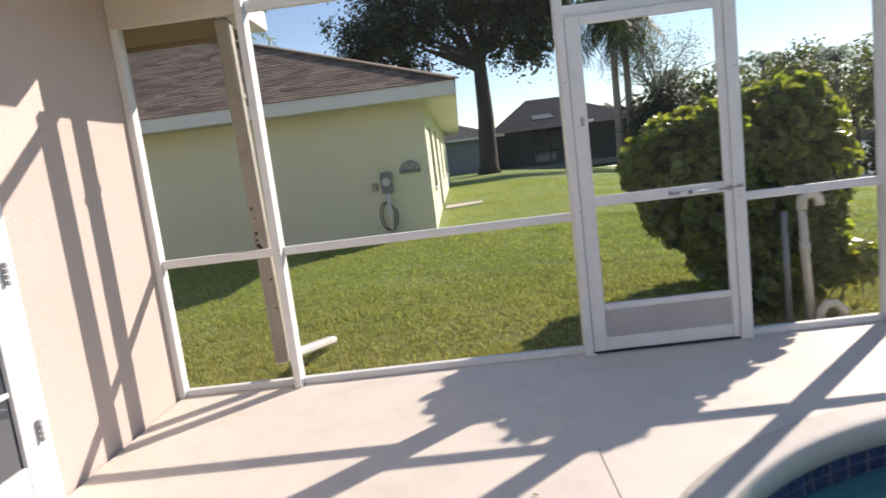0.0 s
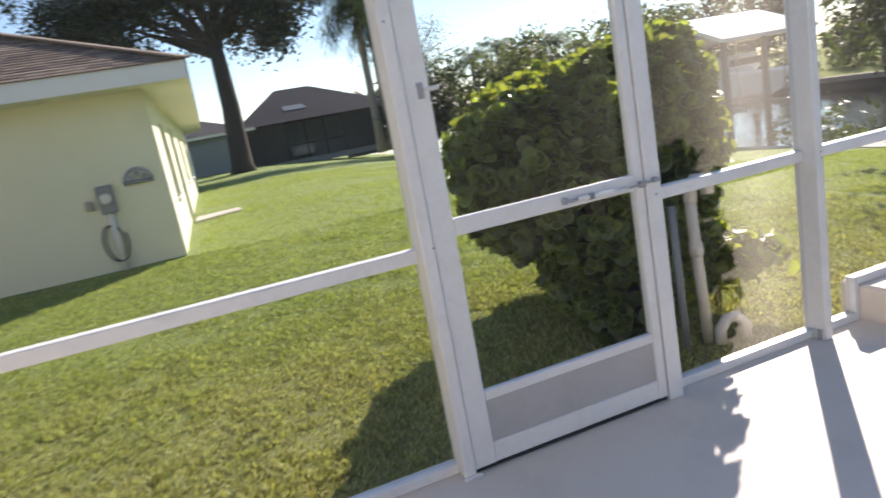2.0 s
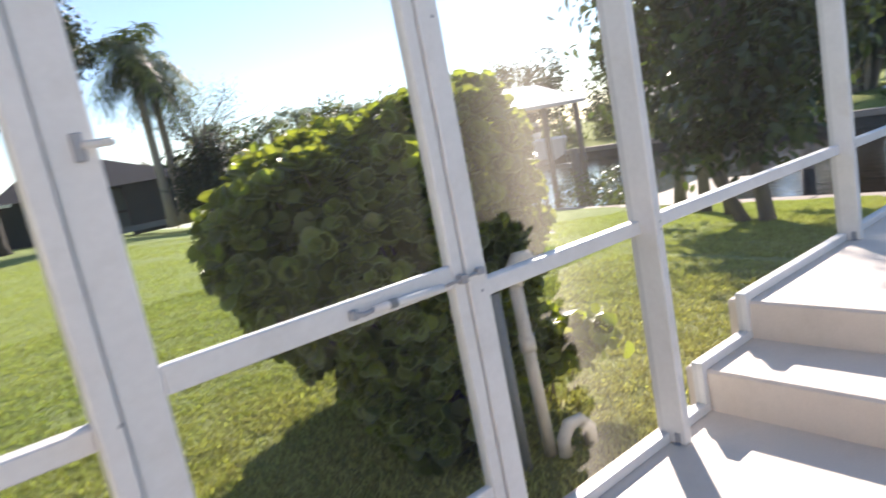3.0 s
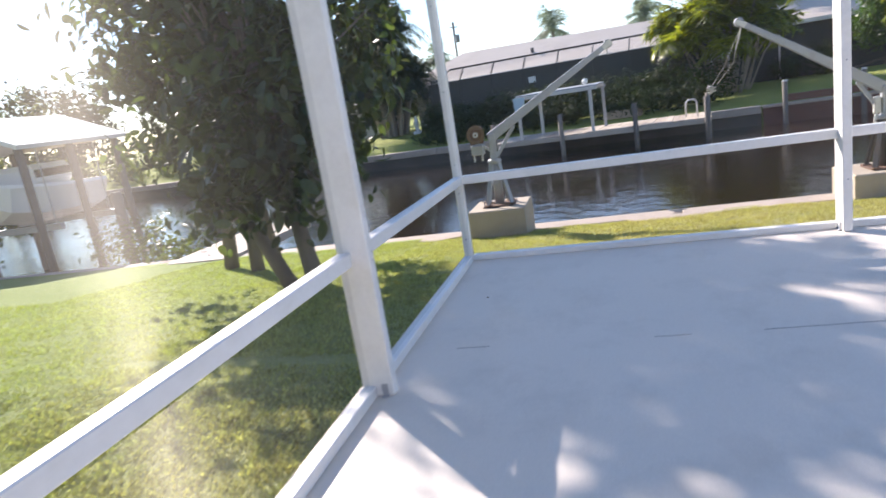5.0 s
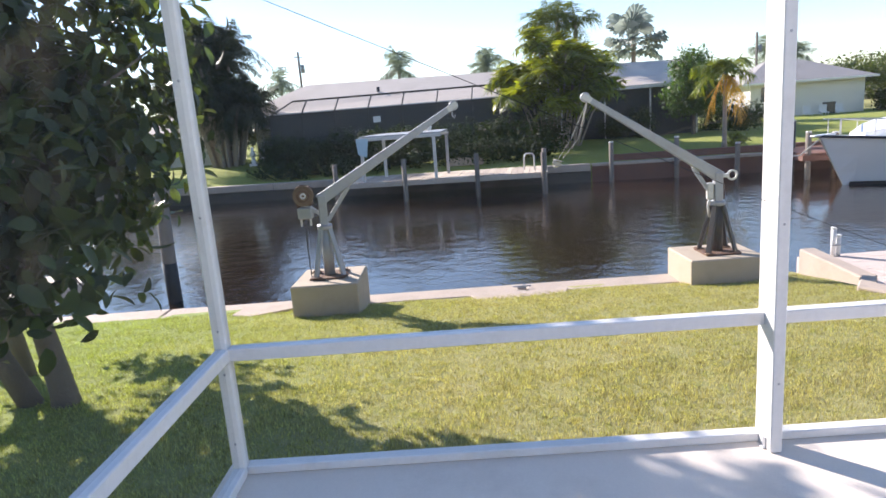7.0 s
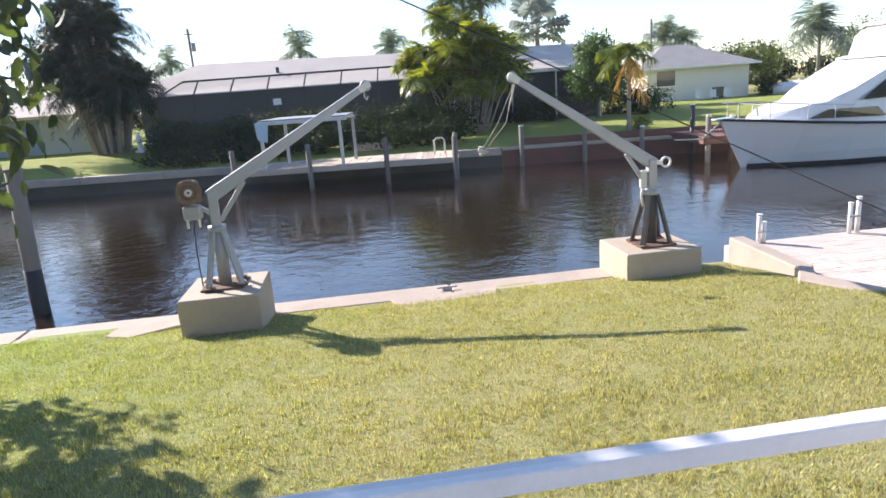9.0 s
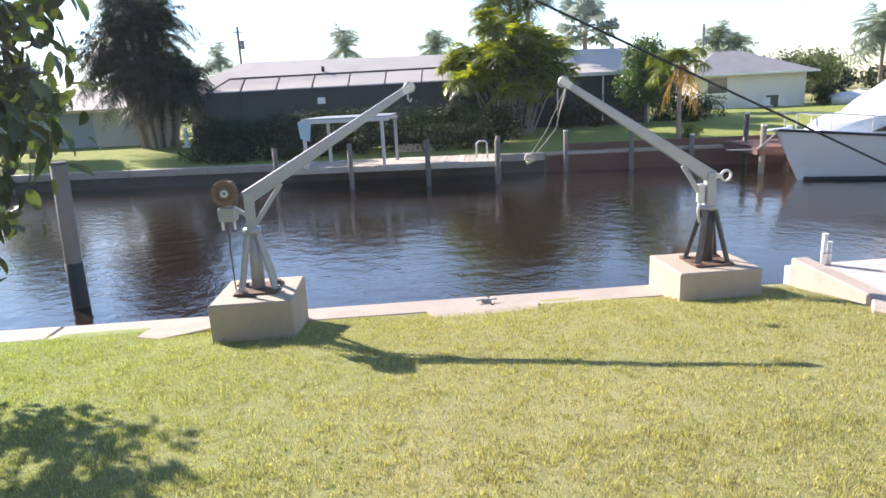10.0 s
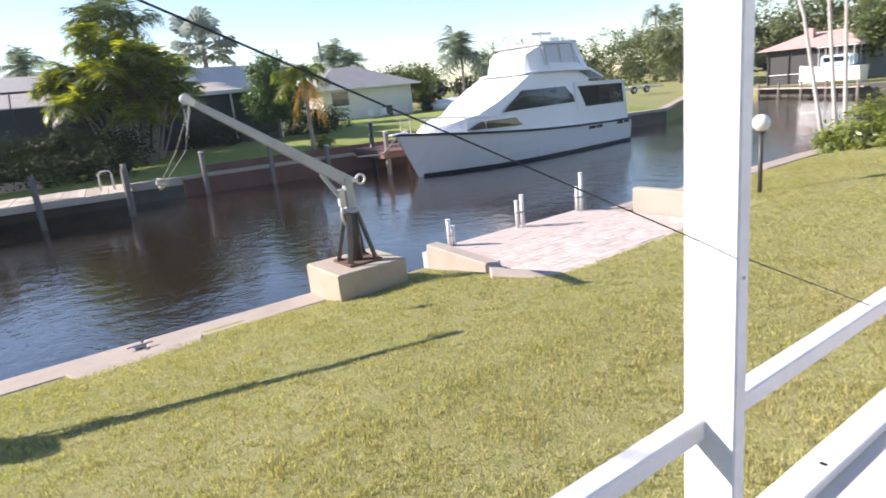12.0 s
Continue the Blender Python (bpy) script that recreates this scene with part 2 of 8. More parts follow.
M = {
    "white_alu": mat("white_aluminium", (0.80, 0.79, 0.77), 0.42, (0.74, 0.73, 0.71), 3, 0.7, 45, 0.05, 0.004,
                     grime=(0.55, 0.52, 0.46), grime_scale=4.5, grime_amount=0.35),
    "deck": mat("deck_paint", (0.75, 0.67, 0.585), 0.62, (0.70, 0.62, 0.535), 1.4, 0.8, 120, 0.25, 0.004,
                grime=(0.42, 0.36, 0.30), grime_scale=2.3, grime_amount=0.30),
    "coping": mat("coping_concrete", (0.62, 0.57, 0.51), 0.7, (0.55, 0.50, 0.44), 4, 0.7, 90, 0.25, 0.004,
                  grime=(0.4, 0.36, 0.3), grime_scale=5, grime_amount=0.4),
    "stucco": mat("peach_stucco", (0.60, 0.505, 0.45), 0.85, (0.57, 0.475, 0.415), 1.1, 0.8, 75, 0.5, 0.008,
                  grime=(0.52, 0.42, 0.35), grime_scale=1.8, grime_amount=0.22),
    "soffit": mat("painted_soffit", (0.66, 0.60, 0.50), 0.7, (0.6, 0.54, 0.45), 3, 0.7, 60, 0.15, 0.005),
    "trim": mat("white_paint_wood", (0.80, 0.80, 0.78), 0.45, (0.75, 0.74, 0.71), 5, 0.7, 50, 0.08, 0.004,
                grime=(0.6, 0.57, 0.5), grime_scale=3.5, grime_amount=0.3),
    "tan_metal": mat("tan_downspout_metal", (0.41, 0.37, 0.305), 0.5, (0.36, 0.325, 0.27), 5, 0.7, 50, 0.08, 0.004,
                     grime=(0.14, 0.12, 0.10), grime_scale=7, grime_amount=0.5),
    "yellow_wall": mat("pale_yellow_stucco", (0.80, 0.79, 0.60), 0.85, (0.76, 0.75, 0.55), 0.8, 0.8, 60, 0.4, 0.008,
                       grime=(0.55, 0.55, 0.33), grime_scale=1.2, grime_amount=0.25),
    "shingle": mat("brown_shingle", (0.225, 0.158, 0.115), 0.9, (0.15, 0.102, 0.076), 2.5, 0.8, 70, 0.5, 0.01,
                   grime=(0.31, 0.23, 0.17), grime_scale=1.5, grime_amount=0.6, per_island=0.42),
    "roof_pale": mat("pale_shingle_roof", (0.62, 0.56, 0.50), 0.9, (0.55, 0.49, 0.44), 0.6, 0.8, 20, 0.3, 0.02,
                     grime=(0.33, 0.27, 0.22), grime_scale=0.35, grime_amount=0.35),
    "roof_pink": mat("faded_pink_tile_roof", (0.56, 0.38, 0.33), 0.9, (0.46, 0.31, 0.27), 0.7, 0.8, 20, 0.3, 0.02,
                     grime=(0.30, 0.22, 0.19), grime_scale=0.5, grime_amount=0.4),
    "roof_grey": mat("grey_shingle_roof", (0.33, 0.32, 0.32), 0.9, (0.27, 0.26, 0.26), 0.7, 0.8, 20, 0.3, 0.02,
                     grime=(0.2, 0.19, 0.18), grime_scale=0.5, grime_amount=0.4),
    "roof_dark": mat("dark_shingle_roof", (0.075, 0.075, 0.082), 0.95, (0.055, 0.055, 0.06), 0.7, 0.8, 20, 0.3, 0.02, spec=0.1),
    "cream_wall": mat("cream_wall", (0.77, 0.74, 0.66), 0.8, (0.71, 0.68, 0.60), 0.7, 0.8, 30, 0.2, 0.01,
                      grime=(0.5, 0.47, 0.4), grime_scale=0.8, grime_amount=0.25),
    "blue_wall": mat("pale_blue_wall", (0.50, 0.56, 0.64), 0.8, (0.45, 0.51, 0.58), 0.7, 0.8, 30, 0.2, 0.01),
    "grey_wall": mat("blue_grey_wall", (0.27, 0.31, 0.35), 0.8, (0.22, 0.25, 0.28), 0.7, 0.8, 30, 0.2, 0.01),
    "dark_screen": mat("dark_lanai_screen", (0.050, 0.049, 0.048), 0.8, (0.078, 0.075, 0.072), 1.2, 0.8, 50, 0.1, 0.004),
    "bronze": mat("bronze_frame", (0.035, 0.03, 0.027), 0.45, (0.05, 0.045, 0.04), 4, 0.7, 60, 0.05, 0.003),
    "lawn": mat("lawn_turf", (0.305, 0.310, 0.115), 0.95, (0.370, 0.345, 0.175), 0.55, 0.55, 70, 0.8, 0.03,
                grime=(0.20, 0.235, 0.05), grime_scale=8.0, grime_amount=0.7, spec=0.12, lumps=(20.0, 0.6, 0.05), drift=((0.81, 1.02, 0.84), -1.0, 4.0)),
    "far_lawn": mat("watered_far_lawn", (0.235, 0.29, 0.065), 0.95, (0.33, 0.34, 0.11), 0.3, 0.55, 40, 0.6, 0.03,
                    grime=(0.12, 0.17, 0.035), grime_scale=2.5, grime_amount=0.6, spec=0.12, lumps=(7.0, 0.8, 0.08)),
    "dead_leaf": mat("dry_brown_leaf", (0.20, 0.12, 0.06), 0.8, (0.13, 0.08, 0.045), 20, 0.7, 90, 0.1, 0.002),
    "blade": mat("grass_blade", (0.318, 0.306, 0.116), 0.75, (0.420, 0.362, 0.203), 0.9, 0.5, 30, 0, 0.01,
                 per_island=0.6, spec=0.15, translucent=(2.1, 2.1, 0.95),
                 grime=(0.17, 0.21, 0.05), grime_scale=8.0, grime_amount=0.6, drift=((0.81, 1.02, 0.84), -1.0, 4.0)),
    "concrete": mat("seawall_concrete", (0.47, 0.39, 0.32), 0.85, (0.38, 0.31, 0.25), 1.6, 0.8, 40, 0.4, 0.01,
                    grime=(0.24, 0.21, 0.17), grime_scale=1.7, grime_amount=0.5),
    "block_paint": mat("tan_painted_concrete", (0.46, 0.38, 0.285), 0.8, (0.41, 0.34, 0.255), 2.2, 0.8, 60, 0.4, 0.006,
                       grime=(0.28, 0.22, 0.15), grime_scale=3.0, grime_amount=0.45),
    "paver": mat("pale_paver", (0.64, 0.55, 0.49), 0.85, (0.54, 0.44, 0.385), 3, 0.7, 45, 0.6, 0.008, per_object=0.13,
                 grime=(0.40, 0.33, 0.28), grime_scale=9, grime_amount=0.5),
    "wet_wall": mat("wet_seawall", (0.10, 0.085, 0.07), 0.5, (0.06, 0.05, 0.042), 1.2, 0.8, 20, 0.4, 0.02,
                    grime=(0.2, 0.18, 0.15), grime_scale=0.9, grime_amount=0.5),
    "red_wall": mat("rust_red_bulkhead", (0.20, 0.09, 0.065), 0.8, (0.14, 0.07, 0.05), 1.0, 0.8, 25, 0.3, 0.02,
                    grime=(0.10, 0.07, 0.06), grime_scale=0.7, grime_amount=0.6),
    "steel": mat("galvanised_steel", (0.40, 0.415, 0.44), 0.5, (0.33, 0.345, 0.365), 4, 0.8, 60, 0.15, 0.004, metal=0.25,
                 grime=(0.28, 0.20, 0.14), grime_scale=6, grime_amount=0.35),
    "black_steel": mat("black_painted_steel", (0.035, 0.034, 0.033), 0.45, (0.06, 0.055, 0.05), 5, 0.8, 50, 0.12, 0.004,
                       grime=(0.16, 0.09, 0.05), grime_scale=6, grime_amount=0.4),
    "rust": mat("rusty_iron", (0.15, 0.075, 0.042), 0.85, (0.085, 0.045, 0.03), 9, 0.8, 80, 0.5, 0.006,
                grime=(0.32, 0.22, 0.13), grime_scale=8, grime_amount=0.5),
    "off_white": mat("off_white_enamel", (0.70, 0.69, 0.65), 0.4, (0.6, 0.58, 0.54), 7, 0.7, 50, 0.1, 0.003,
                     grime=(0.35, 0.25, 0.17), grime_scale=6, grime_amount=0.4),
    "gelcoat": mat("white_gelcoat", (0.86, 0.86, 0.85), 0.28, (0.82, 0.82, 0.82), 0.8, 0.8, 12, 0.02, 0.004, coat=0.3,
                   grime=(0.62, 0.61, 0.58), grime_scale=0.7, grime_amount=0.2),
    "navy": mat("dark_boot_stripe", (0.02, 0.025, 0.035), 0.4, (0.03, 0.03, 0.04), 3, 0.7, 40, 0.02, 0.003),
    "clear_vinyl": mat("clear_vinyl_enclosure", (0.56, 0.54, 0.53), 0.2, (0.66, 0.63, 0.61), 2, 0.7, 20, 0.1, 0.01),
    "canvas": mat("white_canvas", (0.74, 0.74, 0.73), 0.8, (0.68, 0.68, 0.67), 3, 0.7, 60, 0.2, 0.005),
    "wood_grey": mat("weathered_dock_wood", (0.21, 0.18, 0.15), 0.85, (0.155, 0.13, 0.11), 3, 0.8, 45, 0.5, 0.008, per_object=0.2),
    "wood_pale": mat("sun_bleached_plank", (0.52, 0.44, 0.36), 0.85, (0.44, 0.37, 0.30), 3, 0.8, 45, 0.5, 0.008, per_object=0.2),
    "bark": mat("tree_bark", (0.19, 0.16, 0.13), 0.9, (0.125, 0.105, 0.085), 4, 0.8, 40, 0.8, 0.02,
                grime=(0.22, 0.195, 0.16), grime_scale=3, grime_amount=0.4),
    # Darker than the other bark, with the trunk's backlit shade in its colour.
    "oak_bark": mat("shaded_oak_bark", (0.055, 0.045, 0.038), 0.95, (0.035, 0.03, 0.026), 2, 0.8, 14, 0.9, 0.05),
    "palm_bark": mat("palm_bark", (0.34, 0.29, 0.24), 0.9, (0.26, 0.22, 0.18), 5, 0.8, 35, 0.7, 0.02),
    "leaf_round": mat("broad_round_leaf", (0.062, 0.084, 0.040), 0.36, (0.090, 0.112, 0.048), 1.8, 0.6, 40, 0.15, 0.004,
                      per_island=0.5, spec=0.5, translucent=(8.4, 7.6, 1.4)),
    # Paler rim colour puts the backlight on leaf edges into the material.
    "leaf_rim": mat("backlit_leaf_rim", (0.19, 0.23, 0.11), 0.4, (0.14, 0.18, 0.08), 1.8, 0.6, 40, 0, 0.004,
                    per_island=0.5, spec=0.5, translucent=(3.4, 3.2, 1.0)),
    "leaf_mango": mat("glossy_tree_leaf", (0.036, 0.054, 0.026), 0.42, (0.060, 0.082, 0.030), 0.9, 0.6, 40, 0.1, 0.004,
                      per_island=0.6, spec=0.4, translucent=(2.0, 2.0, 0.6)),
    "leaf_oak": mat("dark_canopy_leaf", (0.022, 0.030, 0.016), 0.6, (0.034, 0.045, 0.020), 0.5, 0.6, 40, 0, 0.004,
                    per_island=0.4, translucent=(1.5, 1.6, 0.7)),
    "leaf_hedge": mat("hedge_leaf", (0.024, 0.038, 0.013), 0.6, (0.036, 0.054, 0.017), 0.8, 0.6, 40, 0, 0.004,
                      per_island=0.4, spec=0.15, translucent=(1.6, 1.7, 0.7)),
    "leaf_palm": mat("palm_frond", (0.070, 0.10, 0.034), 0.45, (0.12, 0.15, 0.045), 0.6, 0.6, 30, 0, 0.004,
                     per_island=0.35, translucent=(1.8, 1.8, 0.7)),
    "leaf_areca": mat("yellow_green_frond", (0.19, 0.22, 0.04), 0.40, (0.08, 0.12, 0.03), 0.5, 0.45, 30, 0, 0.004,
                      per_island=0.5, translucent=(3.2, 2.9, 0.6)),
    "leaf_clump": mat("clump_palm_frond", (0.12, 0.145, 0.032), 0.40, (0.05, 0.075, 0.022), 0.5, 0.45, 30, 0, 0.004,
                      per_island=0.6, translucent=(5.6, 4.9, 0.8)),
    "leaf_coconut": mat("coconut_frond", (0.15, 0.19, 0.04), 0.42, (0.09, 0.13, 0.03), 0.6, 0.5, 30, 0, 0.004,
                        per_island=0.35, translucent=(2.6, 2.4, 0.6)),
    "leaf_garden": mat("bright_garden_leaf", (0.075, 0.125, 0.035), 0.5, (0.045, 0.085, 0.025), 0.7, 0.6, 40, 0, 0.004,
                       per_island=0.45, translucent=(2.2, 2.4, 0.7)),
    "leaf_yellow": mat("dying_yellow_frond", (0.72, 0.42, 0.05), 0.6, (0.46, 0.30, 0.04), 0.8, 0.6, 30, 0, 0.004,
                       per_island=0.3, translucent=(1.3, 1.1, 0.4)),
    # The pale grey-green also puts distance haze into the far palms' fronds.
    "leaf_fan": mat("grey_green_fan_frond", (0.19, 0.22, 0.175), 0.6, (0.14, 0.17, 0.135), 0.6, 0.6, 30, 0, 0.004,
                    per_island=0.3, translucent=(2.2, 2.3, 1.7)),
    # Paler leaf tone stands in for haze over distant trees.
    "leaf_far": mat("hazed_far_leaf", (0.12, 0.14, 0.065), 0.6, (0.08, 0.105, 0.05), 0.25, 0.6, 40, 0, 0.004,
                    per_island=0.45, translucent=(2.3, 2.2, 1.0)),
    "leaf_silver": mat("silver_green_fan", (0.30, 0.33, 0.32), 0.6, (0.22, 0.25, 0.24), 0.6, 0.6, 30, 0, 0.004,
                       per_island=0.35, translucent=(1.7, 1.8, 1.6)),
    "twig": mat("bare_twig", (0.20, 0.17, 0.14), 0.9, (0.15, 0.12, 0.10), 3, 0.7, 40, 0.3, 0.01),
    "gear_tan": mat("rust_stained_tan_plate", (0.26, 0.19, 0.12), 0.7, (0.15, 0.095, 0.055), 14, 0.8, 70, 0.4, 0.004, metal=0.2,
                    grime=(0.16, 0.08, 0.04), grime_scale=11, grime_amount=0.6),
    "brown_soffit": mat("brown_eave_board", (0.24, 0.175, 0.105), 0.75, (0.19, 0.14, 0.085), 3, 0.7, 60, 0.2, 0.005),
    "pale_trunk": mat("pale_palm_trunk", (0.55, 0.51, 0.46), 0.85, (0.45, 0.41, 0.36), 5, 0.8, 35, 0.6, 0.015),
    "paver_bed": mat("sandy_paver_joint", (0.60, 0.50, 0.44), 0.9, (0.52, 0.43, 0.37), 4, 0.8, 60, 0.3, 0.005),
    "pvc": mat("white_pvc", (0.70, 0.67, 0.60), 0.5, (0.62, 0.58, 0.5), 6, 0.7, 40, 0.05, 0.003,
               grime=(0.35, 0.30, 0.22), grime_scale=7, grime_amount=0.45),
    "meter_grey": mat("grey_meter_enamel", (0.24, 0.26, 0.27), 0.45, (0.2, 0.215, 0.225), 5, 0.7, 50, 0.06, 0.003),
    "black_rubber": mat("black_rubber", (0.02, 0.02, 0.02), 0.6, (0.03, 0.03, 0.03), 5, 0.7, 50, 0.1, 0.003),
    "plastic_panel": mat("grey_kick_panel", (0.47, 0.455, 0.45), 0.5, (0.42, 0.41, 0.40), 3, 0.7, 60, 0.08, 0.003,
                         grime=(0.33, 0.31, 0.29), grime_scale=4, grime_amount=0.4),
    "pool_tile": mat("navy_glazed_tile", (0.022, 0.028, 0.085), 0.18, (0.03, 0.04, 0.11), 12, 0.7, 60, 0.03, 0.002,
                     per_object=0.3, coat=0.4),
    "grout": mat("pale_grout", (0.45, 0.45, 0.44), 0.85, (0.36, 0.36, 0.35), 8, 0.7, 90, 0.2, 0.003),
    "plaster": mat("pool_plaster", (0.20, 0.42, 0.44), 0.7, (0.16, 0.36, 0.39), 2, 0.7, 50, 0.1, 0.004),
    "hole": mat("dark_opening", (0.01, 0.01, 0.01), 0.9, (0.015, 0.015, 0.015), 5, 0.7, 50, 0, 0.003),
    "joint": mat("deck_joint", (0.34, 0.29, 0.25), 0.8, (0.26, 0.22, 0.19), 6, 0.8, 60, 0.1, 0.003),
    "tarp": mat("pale_blue_tarp", (0.42, 0.60, 0.68), 0.6, (0.52, 0.66, 0.72), 3, 0.7, 40, 0.2, 0.01),
    "rope": mat("white_rope", (0.55, 0.52, 0.47), 0.85, (0.45, 0.42, 0.37), 9, 0.7, 90, 0.3, 0.003),
    "globe": mat("opal_globe", (0.80, 0.80, 0.79), 0.25, (0.77, 0.77, 0.76), 3, 0.7, 40, 0, 0.003),
    "screen": screen_mat(),
    "canal": water_mat("canal_water", (0.022, 0.014, 0.009), 1.9, 0.21, 0.02),
    "pool": water_mat("pool_water", (0.055, 0.20, 0.22), 2.5, 0.10, 0.03),
    "dark_glass": glass_mat("dark_tinted_glass", (0.025, 0.028, 0.032)),
    "house_glass": glass_mat("house_window_glass", (0.06, 0.07, 0.08)),
}


# ---- building helpers ----
def thing(name, place, label, category, group="", kind=""):
    """An Empty at the base of a thing; parts under it are given in world places."""
    ob = new(name)
    ob.location = place
    ob.empty_display_size = 0.1
    return tagged(ob, label, category, group, kind)


def put(ob, parent):
    if parent is not None:
        ob.parent = parent
        top = parent
        shift = Vector(top.location)
        while top.parent is not None:
            top = top.parent
            shift += Vector(top.location)
        ob.matrix_parent_inverse = Matrix.Translation(-shift) if parent.type == "EMPTY" else Matrix()
    return ob


def part(name, bm, material, parent=None, label="", smooth=False):
    me = bpy.data.meshes.new(name)
    bmesh.ops.recalc_face_normals(bm, faces=bm.faces)
    bm.to_mesh(me)
    bm.free()
    me.materials.append(M[material])
    if smooth:
        for p in me.polygons:
            p.use_smooth = True
    return tagged(put(new(name, me), parent), label)


def raw(name, verts, faces, material, parent=None, label="", smooth=False):
    me = bpy.data.meshes.new(name)
    me.from_pydata([tuple(v) for v in verts], [], [tuple(f) for f in faces])
    me.materials.append(M[material])
    if smooth:
        for p in me.polygons:
            p.use_smooth = True
    return tagged(put(new(name, me), parent), label)


def box_into(bm, lo, hi, bevel=0.004):
    r = bmesh.ops.create_cube(bm, size=1.0)
    for v in r["verts"]:
        v.co = Vector([(lo[i] + hi[i]) / 2 + v.co[i] * (hi[i] - lo[i]) for i in range(3)])
    if bevel:
        es = list({e for v in r["verts"] for e in v.link_edges})
        bmesh.ops.bevel(bm, geom=es, offset=min(bevel, 0.45 * min(hi[i] - lo[i] for i in range(3))), segments=1, affect="EDGES")


def box(name, lo, hi, material, parent=None, bevel=0.004, label=""):
    bm = bmesh.new()
    box_into(bm, lo, hi, bevel)
    return part(name, bm, material, parent, label)


def prism(name, outline, z0, z1, material, parent=None, label="", bevel=0.0):
    """An upright slab over an outline of (x, y) corners."""
    bm = bmesh.new()
    lo = [bm.verts.new((x, y, z0)) for x, y in outline]
    hi = [bm.verts.new((x, y, z1)) for x, y in outline]
    n = len(outline)
    bm.faces.new(lo[::-1]), bm.faces.new(hi)
    for i in range(n):
        bm.faces.new((lo[i], lo[(i + 1) % n], hi[(i + 1) % n], hi[i]))
    if bevel:
        bmesh.ops.bevel(bm, geom=list(bm.edges), offset=bevel, segments=1, affect="EDGES")
    return part(name, bm, material, parent, label)


def plate(name, corners, thick, material, parent=None, label="", bevel=0.0):
    """A flat plate of any outline in space, thickened along its normal on both sides."""
    cs = [Vector(c) for c in corners]
    nrm = (cs[1] - cs[0]).cross(cs[2] - cs[0]).normalized() * (thick / 2)
    bm = bmesh.new()
    a, b = [bm.verts.new(c + nrm) for c in cs], [bm.verts.new(c - nrm) for c in cs]
    n = len(cs)
    bm.faces.new(a), bm.faces.new(b[::-1])
    for i in range(n):
        bm.faces.new((a[i], b[i], b[(i + 1) % n], a[(i + 1) % n]))
    if bevel:
        bmesh.ops.bevel(bm, geom=list(bm.edges), offset=bevel, segments=1, affect="EDGES")
    return part(name, bm, material, parent, label)


def sweep(points, radii, seg=8, square=False, caps=True):
    """Verts and faces of a tube along points; radii one number or one for each point."""
    pts = [Vector(p) for p in points]
    n = len(pts)
    if not isinstance(radii, (list, tuple)):
        radii = [radii] * n
    vs, fs = [], []
    t0 = (pts[1] - pts[0]).normalized()
    up = Vector((0, 0, 1)) if abs(t0.z) < 0.9 else Vector((1, 0, 0))
    side = t0.cross(up).normalized()
    for i, p in enumerate(pts):
        t = (pts[min(i + 1, n - 1)] - pts[max(i - 1, 0)]).normalized()
        side = (side - t * side.dot(t)).normalized()
        nor = side.cross(t)
        for k in range(seg):
            a = 2 * math.pi * (k + (0.5 if square else 0)) / seg
            rr = radii[i] * (math.sqrt(2) if square else 1)
            vs.append(p + side * (math.cos(a) * rr) + nor * (math.sin(a) * rr))
    for i in range(n - 1):
        for k in range(seg):
            a, b = i * seg + k, i * seg + (k + 1) % seg
            fs.append((a, b, b + seg, a + seg))
    if caps:
        fs.append(tuple(range(seg))[::-1])
        fs.append(tuple(range((n - 1) * seg, n * seg)))
    return vs, fs


def tube(name, points, radii, material, parent=None, label="", seg=8, square=False):
    vs, fs = sweep(points, radii, seg, square)
    return raw(name, vs, fs, material, parent, label, smooth=not square and seg > 6)


def bar(name, a, b, width, depth, material, parent=None, label="", bevel=0.004, upward=(0, 0, 1), end=None):
    """A straight bar from a to b, width across and depth along upward; end: (width, depth) at b."""
    a, b = Vector(a), Vector(b)
    t = (b - a).normalized()
    side = t.cross(Vector(upward)).normalized()
    up = side.cross(t)
    bm = bmesh.new()
    rows = []
    for p, (w, d) in ((a, (width, depth)), (b, end or (width, depth))):
        rows.append([bm.verts.new(p + side * (sx * w / 2) + up * (sy * d / 2)) for sx, sy in ((-1, -1), (1, -1), (1, 1), (-1, 1))])
    bm.faces.new(rows[0][::-1]), bm.faces.new(rows[1])
    for k in range(4):
        bm.faces.new((rows[0][k], rows[0][(k + 1) % 4], rows[1][(k + 1) % 4], rows[1][k]))
    if bevel:
        bmesh.ops.bevel(bm, geom=list(bm.edges), offset=bevel, segments=1, affect="EDGES")
    return part(name, bm, material, parent, label)


